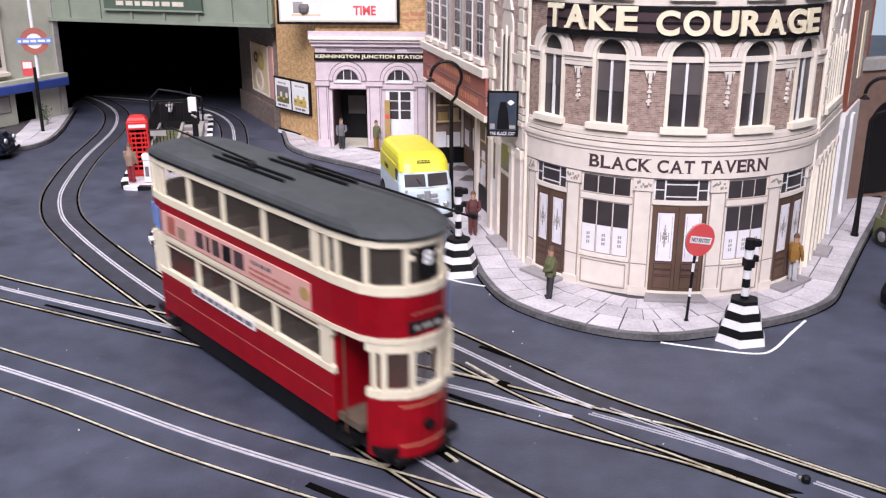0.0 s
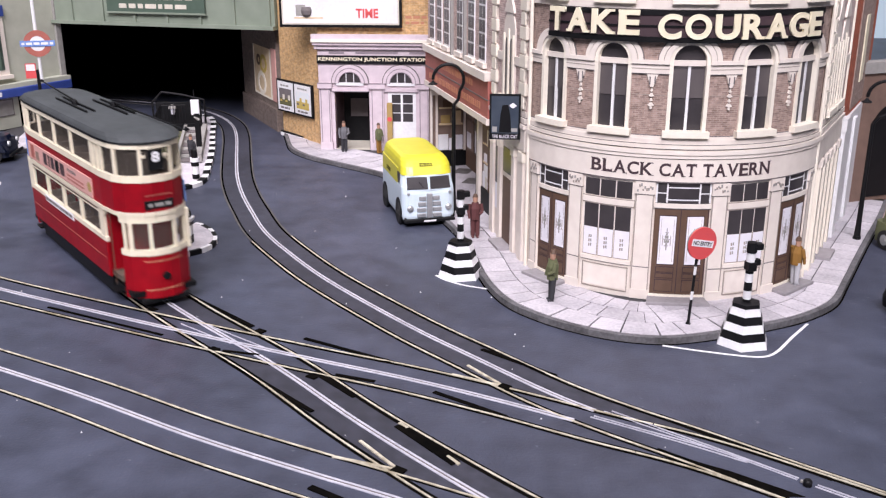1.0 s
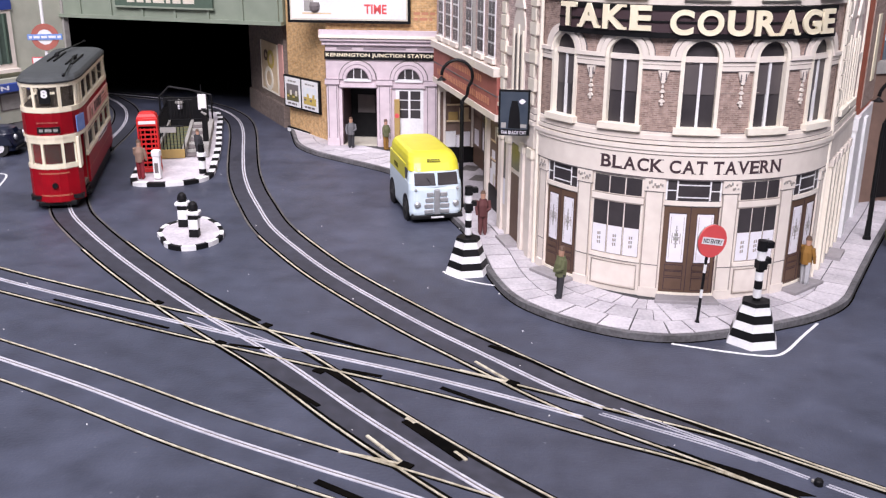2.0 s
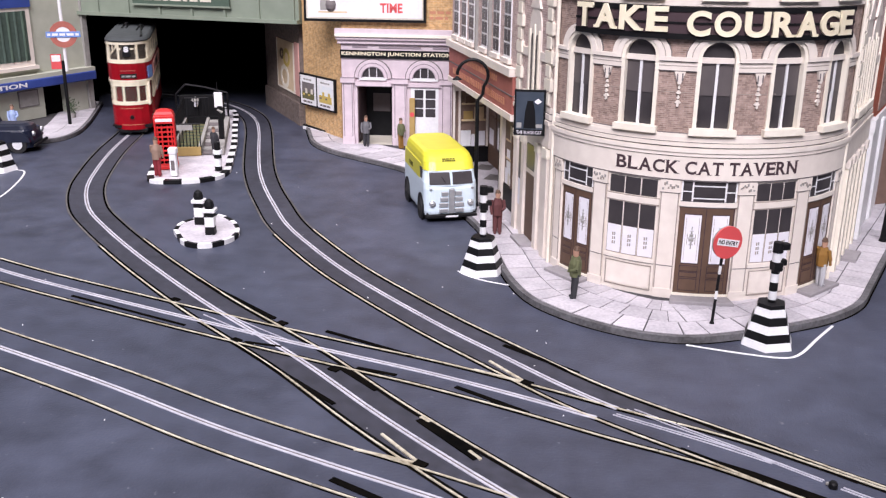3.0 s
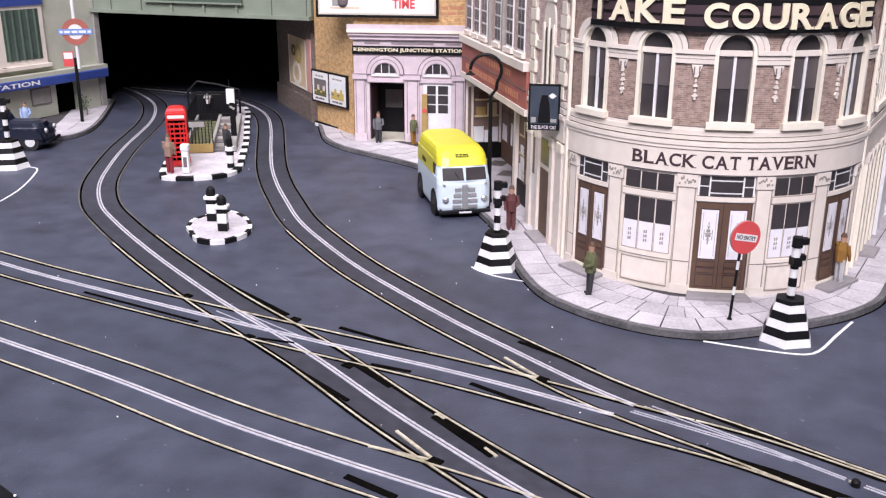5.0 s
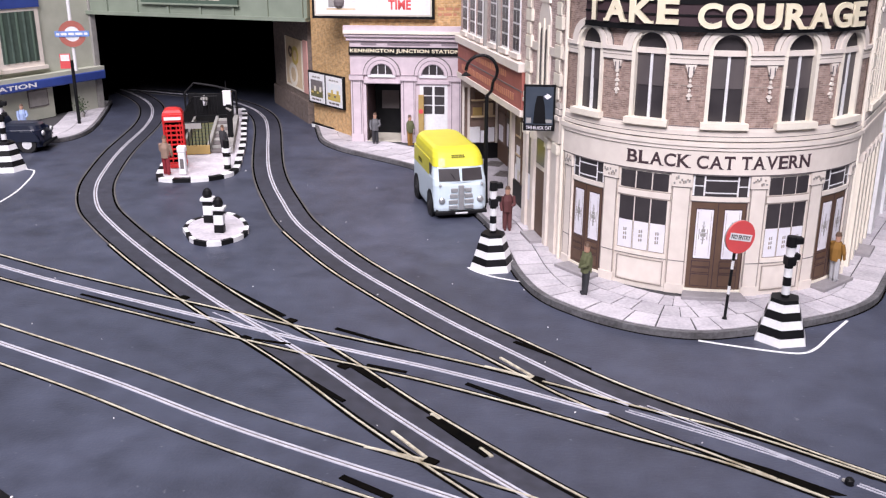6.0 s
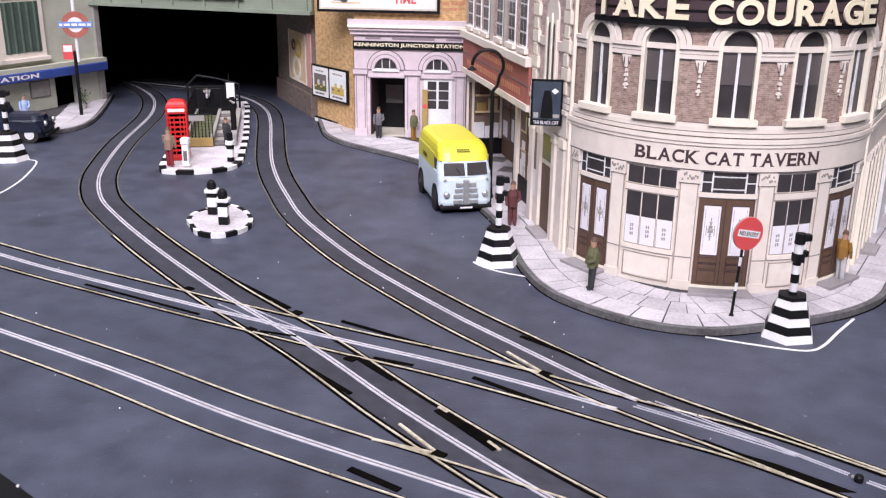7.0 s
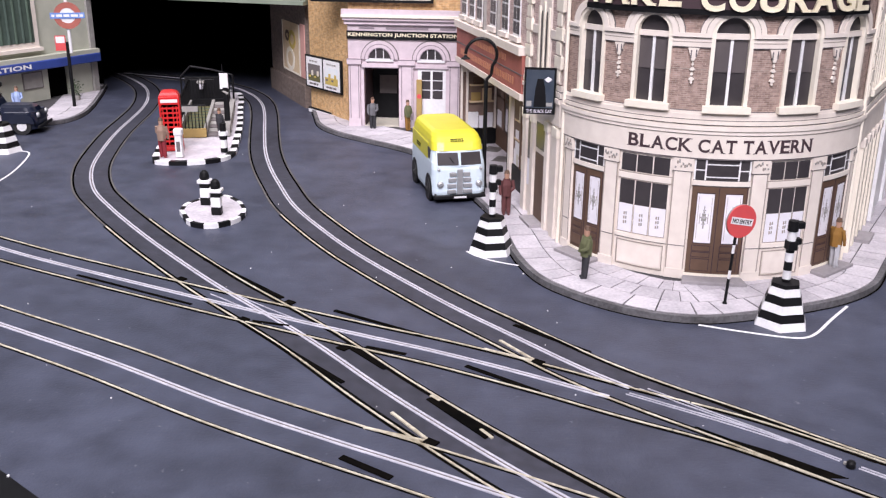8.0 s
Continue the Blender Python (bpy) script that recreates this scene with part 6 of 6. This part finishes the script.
rr = rounded(23.4, 3.2, 54, 0, 0, 5.0)
part("roof", loft(B(), [rr(23.1, 0.985, -0.6), rr(26.6, 0.96, 1.6), rr(28.6, 0.91, 3.8), rr(29.8, 0.84, 6.4), rr(30.6, 0.70, 9.4)]), VAN_YELLOW, van, "bright yellow domed roof")
for s in (-1, 1):
    face_prism(bmw2 := B(), [(s * 5.1 - 4.6, 17.2), (s * 5.1 + 4.6, 17.2), (s * 5.1 + 4.3, 22.4), (s * 5.1 - 4.5, 22.4)], 0.35, 3.2)
    for v in bmw2.verts:
        v.co.y += (v.co.z - 18.6) * 0.36 + (abs(v.co.x) / 10) ** 2 * 1.1
    ws = part("windscreen", bmw2, GLASS_DARK, van, "dark windscreen pane")
    face_prism(bmw3 := B(), [(s * 5.1 - 5.1, 16.5), (s * 5.1 + 5.1, 16.5), (s * 5.1 + 4.8, 23.1), (s * 5.1 - 5.0, 23.1)], 0.75, 3.2)
    for v in bmw3.verts:
        v.co.y += (v.co.z - 18.6) * 0.36 + (abs(v.co.x) / 10) ** 2 * 1.1
    part("windscreen_frame", bmw3, VAN_BLUE, ws, "pale blue windscreen frame")
    part("headlamp", lathe(B(), [(1.5, 0), (1.4, 0.6), (0.7, 1.1)], 14), CHROME, van, "round silver headlamp").matrix_basis = pose(s * 8.6 * MM, 0.1 * MM, 8.6 * MM, 90, 0, 0)
    part("side_light", lathe(B(), [(0.7, 0), (0.6, 0.5), (0.2, 0.7)], 10), CHROME, van).matrix_basis = pose(s * 9.3 * MM, 0.4 * MM, 15.4 * MM, 90, 0, 0)
    for i in range(4):
        part("grille_slat", box(B(), min(s * 1.5, s * (5.6 - 0.5 * max(0, i - 1))), max(s * 1.5, s * (5.6 - 0.5 * max(0, i - 1))), -0.55, 0.4, 4.3 + i * 2.6, 6.2 + i * 2.6, 0.25), CHROME, van, "silver grille slat")
    wheel(van, s * 11.0, 9.5, 5.0, 3.2, RUBBER)
    wheel(van, s * 11.0, 43, 5.0, 3.2, RUBBER)
    part("door_window", box(B(), s * 11.4 - 0.35, s * 11.4 + 0.35, 8.5, 15, 18.6, 23.6), GLASS_DARK, van, "dark cab side window")
    part("side_writing", bars(0, 9, 0, 1.6, 2, 0, 0.1, 6), BLACK, van, "unreadable dark side lettering").matrix_basis = pose(s * 12.0 * MM, (38 if s < 0 else 24) * MM, 20 * MM, 0, 0, -90 if s < 0 else 90)
part("grille_centre", box(B(), -1.25, 1.25, -0.9, 0.5, 3.9, 15.4, 0.3), CHROME, van, "silver centre strip")
part("bumper", box(B(), -11.6, 11.6, -1.2, 0.8, 2.0, 3.8, 0.4), BLACK, van, "black bumper")
part("chassis", box(B(), -11.0, 11.0, 1.0, 52, 1.4, 4.2, 0.3), BLACK, van, "black chassis")
for s in (-1, 1):
    for y in (9.5, 43):
        part("wheel_arch", rod(B(), (s * 11.4, y, 5.4), (s * 12.3, y, 5.4), 6.6, n=20), BLACK, van, "dark wheel arch")
part("number_plate", box(B(), -3.4, 3.4, -1.45, -1.1, 2.1, 3.7), BLACK, van, "black plate")
part("number_bar", box(B(), -2.8, 2.8, -1.5, -1.4, 2.5, 3.3), WHITE, van)
roofw = bars(-3.4, 2.6, 0, 1.5, 2, 0, 0.08, 4)
part("roof_writing", roofw, BLACK, van, "unreadable dark lettering").matrix_basis = pose(0, 4.2 * MM, 26.9 * MM, -46, 0, 0)
part("wiper", tube(B(), [(-2.4, 0.3, 17.6), (-4.4, 1.2, 20.6)], 0.14), BLACK, van)

car = thing("motor_car", -238.6, 506.4, 0, 96.5, "dark blue vintage car with silver hub caps", "car", scale=1.14)
cr = rounded(19, -2, 46, 0, 0, 4)
part("body", loft(B(), [cr(2.6, 0.96, 0), cr(6, 1.0, 0), cr(10.5, 0.96, 1)]), CAR_BLUE, car, "dark blue body")
hood = rounded(13, -1, 18, 0, 0, 4.5)
part("bonnet", loft(B(), [hood(10.2, 1.0, 0), hood(12.4, 0.92, 1), hood(13.4, 0.6, 3)]), CAR_BLUE, car, "rounded dark bonnet")
ca = rounded(17, 14, 44, 0, 0, 5)
part("cabin", loft(B(), [ca(10.2, 1.0, 0), ca(15.5, 0.92, 2.5), ca(19.4, 0.8, 5), ca(20.4, 0.55, 8)]), CAR_BLUE, car, "rounded dark cabin")
for s in (-1, 1):
    for y in (5, 37):
        wheel(car, s * 8.6, y, 4.2, 2.6, WHITE)
        part("wing", loft(B(), [[(s * 8.6 + q[0] * 0.13, y + q[1] * 0.0 + dy, z) for q, dy in ((( -14, 0), -k), ((14, 0), -k), ((14, 0), k), ((-14, 0), k))] for z, k in ((5.5, 6.2), (8.6, 5.0), (10.2, 2.6))]), CAR_BLUE, car, "curved wing")
    part("side_window", box(B(), s * 7.9 - 0.4, s * 7.9 + 0.4, 20, 36, 13.2, 17.6, 0.2), BEIGE, car, "pale side window")
    part("headlamp", lathe(B(), [(1.4, 0), (1.2, 0.8), (0.4, 1.2)], 12), CHROME, car).matrix_basis = pose(s * 6 * MM, -1.6 * MM, 9 * MM, 90, 0, 0)
part("bumper", box(B(), -9.5, 9.5, -3.4, -2.2, 3, 4.4, 0.3), BLACK, car, "dark bumper")

taxi = thing("green_car", 192.5, 318, 0, 15.3, "olive green car at the road edge", "car", scale=0.922)
part("body", loft(B(), [cr(2.4, 0.96, 0), cr(6, 1.0, 0), cr(11, 0.95, 1)]), OLIVE, taxi)
part("cabin", loft(B(), [ca(10.8, 1.0, 0), ca(15.5, 0.9, 2.5), ca(19, 0.7, 6)]), OLIVE, taxi)
part("lamp", lathe(B(), [(1.5, 0), (1.2, 0.8), (0.4, 1.2)], 12), CHROME, taxi).matrix_basis = pose(-6 * MM, -1.4 * MM, 8 * MM, 90, 0, 0)
part("bumper", box(B(), -9.5, 9.5, -3.4, -2.2, 2.6, 4.2, 0.3), BLACK, taxi)
for s in (-1, 1):
    for y in (5, 37):
        wheel(taxi, s * 8.6, y, 4.2, 2.6)
bike = thing("dark_vehicle", 151, 262, 0, 8.5, "black vehicle nose at road edge", "vehicle", scale=0.893)
part("body", loft(B(), [[(p[0] * 0.6 + 4, p[1] * 0.6, p[2]) for p in cr(z, k, 0)] for z, k in ((2, 0.9), (6, 1.0), (9, 0.8))]), BLACK, bike)
part("lamp", rod(B(), (0, -2.2, 6), (0, -1, 6), 1.2, n=12), LINE_GREY, bike)
wheel(bike, -1.4, 4, 3.4, 2)


# ---- tram ----
def plan_ring(half, width, k=1.0):
    """The tram's plan outline, anticlockwise: straight sides and faceted round ends."""
    end = [(half - 17, -width), (half - 8.5, -width * 0.93), (half - 4.2, -width * 0.76), (half - 1.0, -width * 0.42), (half, -width * 0.16)]
    right = end + [(x, -y) for x, y in end[::-1]]
    pts = right + [(-x, -y) for x, y in right]
    return [Vector((x * k, y * k)) for x, y in pts]


def dense(ring):
    out = []
    for a, b in zip(ring, ring[1:] + ring[:1]):
        n = max(1, int((b - a).length / 1.2))
        out += [a.lerp(b, i / n) for i in range(n)]
    return out + [out[0].copy()]


def band(name, parent, mat, line, t, z0, z1, label="", out=0.0):
    return part(name, strip(B(), line, -t, out, z0, z1), mat, parent, label)


def glazed(parent, line, posts, z0, z1, w, mat, what):
    """Pillars at the given plan points and a pane between each pair."""
    idx = sorted((min(range(len(line)), key=lambda i: (line[i] - Vector(p)).length), q) for p, q in posts)
    for i, q in idx:
        k = 1 if q < 4 else 2
        part("pillar", strip(B(), line[max(0, i - k):i + 2] if q > 2.5 else line[max(0, min(i, len(line) - 2)):i + 2], -1.0, 0.02, z0, z1), mat, parent, "ivory window pillar")
    for (i, _), (k, _) in zip(idx, idx[1:]):
        if k - i > 2:
            ob = part("pane", strip(B(), line[i:k + 1], -0.7, -0.55, z0, z1), PANE, parent, what)
            ob.visible_shadow = False


tram = thing("tram", label="red and ivory double-deck tram with grey roof", category="tram", scale=(1.08, 0.89, 0.875))
TR = plan_ring(57, 14)
TL_ = dense(TR)
ringf = lambda z, k, h=57, w=14: [(p.x, p.y, z) for p in plan_ring(h, w, k)]
# underframe and trucks
part("underframe", box(B(), -46, 44, -10.5, 10.5, 6, 9, 0.3), BLACK, tram, "black underframe")
for x in (-30, 30):
    tk = part("truck", box(box(B(), x - 13, x + 13, -11.4, -10.2, 2.6, 6.4, 0.3), x - 13, x + 13, 10.2, 11.4, 2.6, 6.4, 0.3), BLACK, tram, "black truck frame")
    for dx in (-8, 8):
        part("axle_box", box(box(B(), x + dx - 1.6, x + dx + 1.6, -12.2, -11, 2.6, 5.6, 0.3), x + dx - 1.6, x + dx + 1.6, 11, 12.2, 2.6, 5.6, 0.3), BLACK, tk, "black axle box")
        for s in (-1, 1):
            part("wheel", rod(B(), (x + dx, s * 7.6, 5.0), (x + dx, s * 9.4, 5.0), 4.7, n=20), RUBBER, tk, "dark steel wheel")
for s in (-1, 1):
    part("lifeguard", box(B(), -40, 38, s * 12.4 - 0.3, s * 12.4 + 0.3, 1.6, 8.2), BLACK, tram, "black side lifeguard rail")
# lower saloon
for s in (-1, 1):
    y0, y1 = sorted((s * 12.6, s * 13.8))
    part("side_panel", box(B(), -47, 39, y0, y1, 8.5, 23, 0.2), RED, tram, "red lower side panel")
    part("panel_line", box(B(), -46, 38, *sorted((s * 13.7, s * 13.9)), 15.6, 15.9), ROUNDEL_RED, tram)
    part("waist_rail", box(B(), -47, 39.2, *sorted((s * 12.4, s * 14.0)), 22.6, 24.8, 0.2), IVORY, tram, "ivory waist rail")
    part("window_head", box(B(), -47, 39.2, *sorted((s * 12.4, s * 13.9)), 33.6, 36.4), IVORY, tram, "ivory window head")
    part("vent_strip", box(B(), -41, 34, *sorted((s * 13.8, s * 13.98)), 34.4, 35.0), BROWN_DOOR, tram)
    xs = [-44, -23.8, -4.4, 15.2, 36.4]
    for i, x in enumerate(xs):
        w = 1.9 if i in (0, 4) else 0.65
        part("pillar", box(B(), x - w, x + w, *sorted((s * 12.6, s * 13.85)), 24.6, 34), IVORY, tram, "ivory window pillar")
    for a, b in zip(xs, xs[1:]):
        part("pane", box(B(), a, b, *sorted((s * 13.0, s * 13.15)), 24.6, 34), PANE, tram, "saloon window glass").visible_shadow = False
    part("banner", box(B(), -27, 6, *sorted((s * 13.9, s * 14.25)), 21.4, 24.2), WHITE, tram, "white paper banner")
    bw = bars(0, 31, 0, 1.4, 1, 0, 0.06, 12)
    part("banner_writing", bw, LINE_GREY, tram).matrix_basis = pose((-26 if s < 0 else 5) * MM, s * 14.26 * MM, 22.1 * MM, 0, 0, 0 if s < 0 else 180)
    # platform bulkhead panels at the stair side
    part("stair_panel", box(B(), *sorted((s * 47, s * 57 * 0.93)), *sorted((s * 11.0, s * 12.4)), 20, 35.8, 0.2), IVORY, tram, "ivory stair panel")
part("saloon_floor", box(B(), -47, 47, -12.4, 12.4, 9, 11), INSIDE, tram, "brown saloon floor")
for x in (-46.5, 38):
    part("bulkhead", box(B(), x, x + 1, -12.4, 12.4, 11, 36), RED, tram, "red end bulkhead")
for i in range(7):
    for s in (-1, 1):
        part("seat", box(box(B(), -38 + i * 11, -33 + i * 11, s * 7.5 - 4, s * 7.5 + 4, 17, 18.5, 0.2), -34.2 + i * 11, -33 + i * 11, s * 7.5 - 4, s * 7.5 + 4, 18.5, 23.6, 0.2), INSIDE, tram, "brown bench seat")
        part("upper_seat", box(box(B(), -38 + i * 11, -33 + i * 11, s * 7.5 - 4, s * 7.5 + 4, 41, 43, 0.2), -34.2 + i * 11, -33 + i * 11, s * 7.5 - 4, s * 7.5 + 4, 43, 50.5, 0.2), INSIDE, tram, "brown upper seat")
for s in (-1, 1):
    part("lining", box(B(), -46, 38, *sorted((s * 12.2, s * 12.55)), 11, 24.4), INSIDE, tram, "cream saloon lining")
band("upper_lining", tram, INSIDE, TL_, 1.4, 41, 50.6, "cream upper deck lining", -1.05)
# end vestibules
n = len(TL_)
front = [p for p in TL_[:-1] if p.x > 49.4]
front.sort(key=lambda p: math.atan2(p.y, p.x - 40))
rear = [-p for p in front]
for e, line in enumerate((front, rear)):
    s = 1 if e == 0 else -1
    part("dash", strip(B(), line, -1.2, 0.0, 4.0, 21.6), RED, tram, "red curved dash panel")
    part("dash_rim", strip(B(), line, -1.4, 0.25, 20.8, 23.0), IVORY, tram, "ivory dash rail")
    part("windscreen_head", strip(B(), line, -1.4, 0.1, 33.4, 36.2), IVORY, tram, "ivory windscreen head")
    k = len(line)
    glazed(tram, line, [((line[q].x, line[q].y), 2.2) for q in (1, int(k * 0.14), int(k * 0.36), int(k * 0.64), int(k * 0.86), k - 2)], 22.6, 34, 2.2, IVORY, "vestibule window glass")
    gold = line[int(k * 0.25):int(k * 0.75)]
    for z in (7.2, 18.4):
        part("gold_line", strip(B(), gold, 0.0, 0.12, z, z + 0.35), ORANGE, tram, "fine orange lining")
    part("headlamp", rod(B(), (s * 56.4, 0, 12.6), (s * 58.0, 0, 12.6), 1.5, 1.3, n=14), BLACK, tram, "dark round headlamp")
    part("buffer_beam", box(B(), *sorted((s * 47, s * 56)), -9, 9, 1.8, 4.2, 0.4), BLACK, tram, "black fender and lifeguard")
    part("platform", box(B(), *sorted((s * 38, s * 55)), -12, 12, 5, 7), BLACK, tram, "dark platform floor")
    part("controller", box(B(), *sorted((s * 50.5, s * 53.5)), -2.5, 2.5, 7, 20, 0.4), BLACK, tram, "black controller")
    for y in (-13, 13):
        part("grab_rail", rod(B(), (s * 42.5, y, 7), (s * 42.5, y, 35), 0.22), BROWN_DOOR, tram, "thin handrail")
        part("step_board", box(B(), *sorted((s * 40, s * 45.4)), y - 1.4, y + 1.4, 4.2, 5.0), BLACK, tram, "platform step")
part("intermediate_floor", loft(B(), [ringf(35.8, 0.985), ringf(37.4, 0.985)]), IVORY, tram, "ivory cove between decks")
# upper deck
band("upper_panel", tram, RED, TL_, 1.0, 37.4, 48.8, "red upper deck panel", 0.05)
band("lower_bead", tram, IVORY, TL_, 1.2, 36.0, 37.5, "ivory bead", 0.35)
band("upper_waist", tram, IVORY, TL_, 1.2, 48.6, 51.0, "ivory upper waist rail", 0.3)
band("cantrail", tram, IVORY, TL_, 1.2, 60.9, 63.2, "ivory cantrail", 0.15)
posts = []
for s in (-1, 1):
    for x, w in ((-44.5, 3), (-25.7, 2.4), (-7.4, 2.4), (12, 2.4), (33.5, 3), (-38, 1.6) if s > 9 else (37.4, 2.0), (41, 2.0), (-41, 1.6)):
        posts.append(((-x if s > 0 else x, s * 14), w))
    for x, y in ((50.2, 12.4), (56, 5.8)):
        posts += [((x, s * y), 2.0), ((-x, s * y), 2.0)]
glazed(tram, TL_, posts, 50.8, 61.2, 3, IVORY, "upper deck window glass")
part("ceiling", loft(B(), [ringf(62.0, 0.97), ringf(62.4, 0.97)]), IVORY, tram, "cream upper deck ceiling")
part("upper_floor", loft(B(), [ringf(40, 0.97), ringf(41, 0.97)]), INSIDE, tram, "brown upper deck floor")
for s in (-1, 1):
    part("quarter_light", strip(B(), front[int(len(front) * (0.3 if s < 0 else 0.58)):int(len(front) * (0.42 if s < 0 else 0.7))], -0.9, 0.05, 57.6, 58.6), IVORY, tram, "ivory quarter-light bar")
# number and destination
for s in (1, -1):
    nb_ = part("number_box", box(B(), -2.6, 2.6, -0.2, 0.5, 0, 7.4, 0.1), BLACK, tram, "black route number box")
    nb_.matrix_basis = pose(s * 57.1 * MM, 0, 53.0 * MM, 0, 0, 90 * s)
    num = part("route_number", lettering("8", -1.5, 1.5, 3.0, 6.8, -0.22, 0.08, 0.05), WHITE, tram, "white route number")
    num.matrix_basis = nb_.matrix_basis.copy()
    db = part("destination_box", box(B(), -5.2, 5.2, -0.3, 1.4, 0, 3.2, 0.2), BLACK, tram, "black destination box")
    db.matrix_basis = pose(s * 56.9 * MM, 0, 38.6 * MM, 0, 0, 90 * s)
    wr = part("destination_writing", bars(-4.2, 4.2, 0.9, 2.2, 1, -0.3, 0.06, 21), STONE_GREY, tram)
    wr.matrix_basis = db.matrix_basis.copy()
    tt = part("thin_lettering", bars(-5, 5, 0, 0.5, 1, -0.1, 0.05, 2), ROUNDEL_RED, tram)
    tt.matrix_basis = pose(s * 57.1 * MM, 0, 43.6 * MM, 0, 0, 90 * s)
# adverts on both sides
for s in (-1, 1):
    m = pose((-42 if s < 0 else 32.0) * MM, s * 14.05 * MM, 38 * MM, 0, 0, 0 if s < 0 else 180)
    adp = part("advert", box(B(), 0, 74.0, -0.5, 0, 0, 7.8, 0.1), POSTER_PINK, tram, "long pink advertisement panel")
    adp.matrix_basis = m
    for k, (x0, w) in enumerate(((20.5, 4.2), (26.2, 1.8), (29.4, 4.0), (34.8, 4.4), (40.6, 4.8))):
        part("advert_shape", box(B(), x0, x0 + w, -0.6, -0.45, 1.4, 6.6, 0.1), BLACK if k % 2 else PLUM, adp, "tall dark printed shape")
    part("advert_writing", bars(49, 58, 5.0, 6.2, 1, -0.5, 0.08, 31), LINE_GREY, adp, "small dark unreadable lettering")
    part("advert_writing", bars(48, 66, 1.4, 3.8, 2, -0.5, 0.06, 32), ROUNDEL_RED, adp, "small red unreadable lettering")
    part("advert_picture", box(B(), 4, 8.4, -0.58, -0.4, 1, 7, 0.2), ROUNDEL_RED, adp, "red painted shape")
    part("advert_picture", box(B(), 10, 14.5, -0.58, -0.4, 1, 5, 0.2), TAN_COAT, adp, "brown painted shape")
    part("advert_picture", rod(B(), (72, -0.58, 4), (72, -0.4, 4), 2.0, n=12), TIMBER, adp, "ochre painted shape")
    bl = part("blue_advert", box(B(), 0, 8.6, -0.4, 0, 0, 8, 0.1), POSTER_BLUE, tram, "small blue advertisement")
    bl.matrix_basis = pose(s * 51.9 * MM, s * 11.9 * MM, 38 * MM, 0, 0, -15 if s < 0 else 165)
# roof
part("roof", loft(B(), [ringf(62.8, 1.012), ringf(63.6, 1.02), ringf(64.8, 0.985), ringf(65.8, 0.93), ringf(66.4, 0.8), ringf(66.6, 0.5)]), ROOF, tram, "grey domed roof")
band("gutter", tram, BLACK, TL_, -0.1, 63.0, 63.7, "black roof gutter", 0.6)
for x0, x1, y in ((-22, 12, -4.5), (-10, 24, 6.5)):
    tb = part("trolley_plank", box(box(B(), x0, x1, y - 1.9, y - 1.2, 66.6, 67.5, 0.1), x0, x1, y + 1.2, y + 1.9, 66.6, 67.5, 0.1), BLACK, tram, "black trolley plank")
    part("trolley_base", lathe(B(), [(1.4, 67.0), (1.2, 68.4), (0.5, 69.2)], 10, ((x0 + x1) / 2, y, 0)), BLACK, tram, "black trolley base")
part("trolley_pole", rod(B(), (-5, -4.5, 68.8), (-62, 1.0, 68.2), 0.42, 0.3), BLACK, tram, "long black trolley pole")
part("trolley_pole", rod(B(), (7, 6.5, 68.8), (61, 10.5, 66.9), 0.42, 0.3), BLACK, tram, "long black trolley pole")
for x in (-62, 61):
    part("trolley_head", rod(B(), (x - 1, 1.0 if x < 0 else 10.5, 67.6 if x > 0 else 68.2), (x + 1, 1.0 if x < 0 else 10.5, 67.2 if x > 0 else 68.4), 0.7), BLACK, tram)
TRAM_S = [(0.0, 154), (0.6, 234), (1.2, 314), (2.3, 458), (2.5, 488), (2.7, 523), (2.9, 560), (3.1, 591), (3.3, 621), (3.5, 653), (3.7, 682), (3.9, 704), (4.1, 725), (4.3, 751), (4.5, 779), (4.7, 806), (6.0, 970), (8.0, 1100)]


def motions():
    line = spline(LINE_A, 1.0)
    acc = [0.0]
    for a, b in zip(line, line[1:]):
        acc.append(acc[-1] + (b - a).length)

    def on(s):
        return Vector((float(np.interp(s, acc, [p.x for p in line])), float(np.interp(s, acc, [p.y for p in line]))))

    def at(t):
        s = float(np.interp(t, [r[0] for r in TRAM_S], [r[1] for r in TRAM_S]))
        a, b = on(s - 30), on(s + 30)
        m, d = (a + b) / 2, (a - b)
        return pose(m.x * MM, m.y * MM, 0.3 * MM, 0, 0, math.degrees(math.atan2(d.y, d.x)))
    walk(tram, [(k * 0.1, at(k * 0.1)) for k in range(81)])


motions()
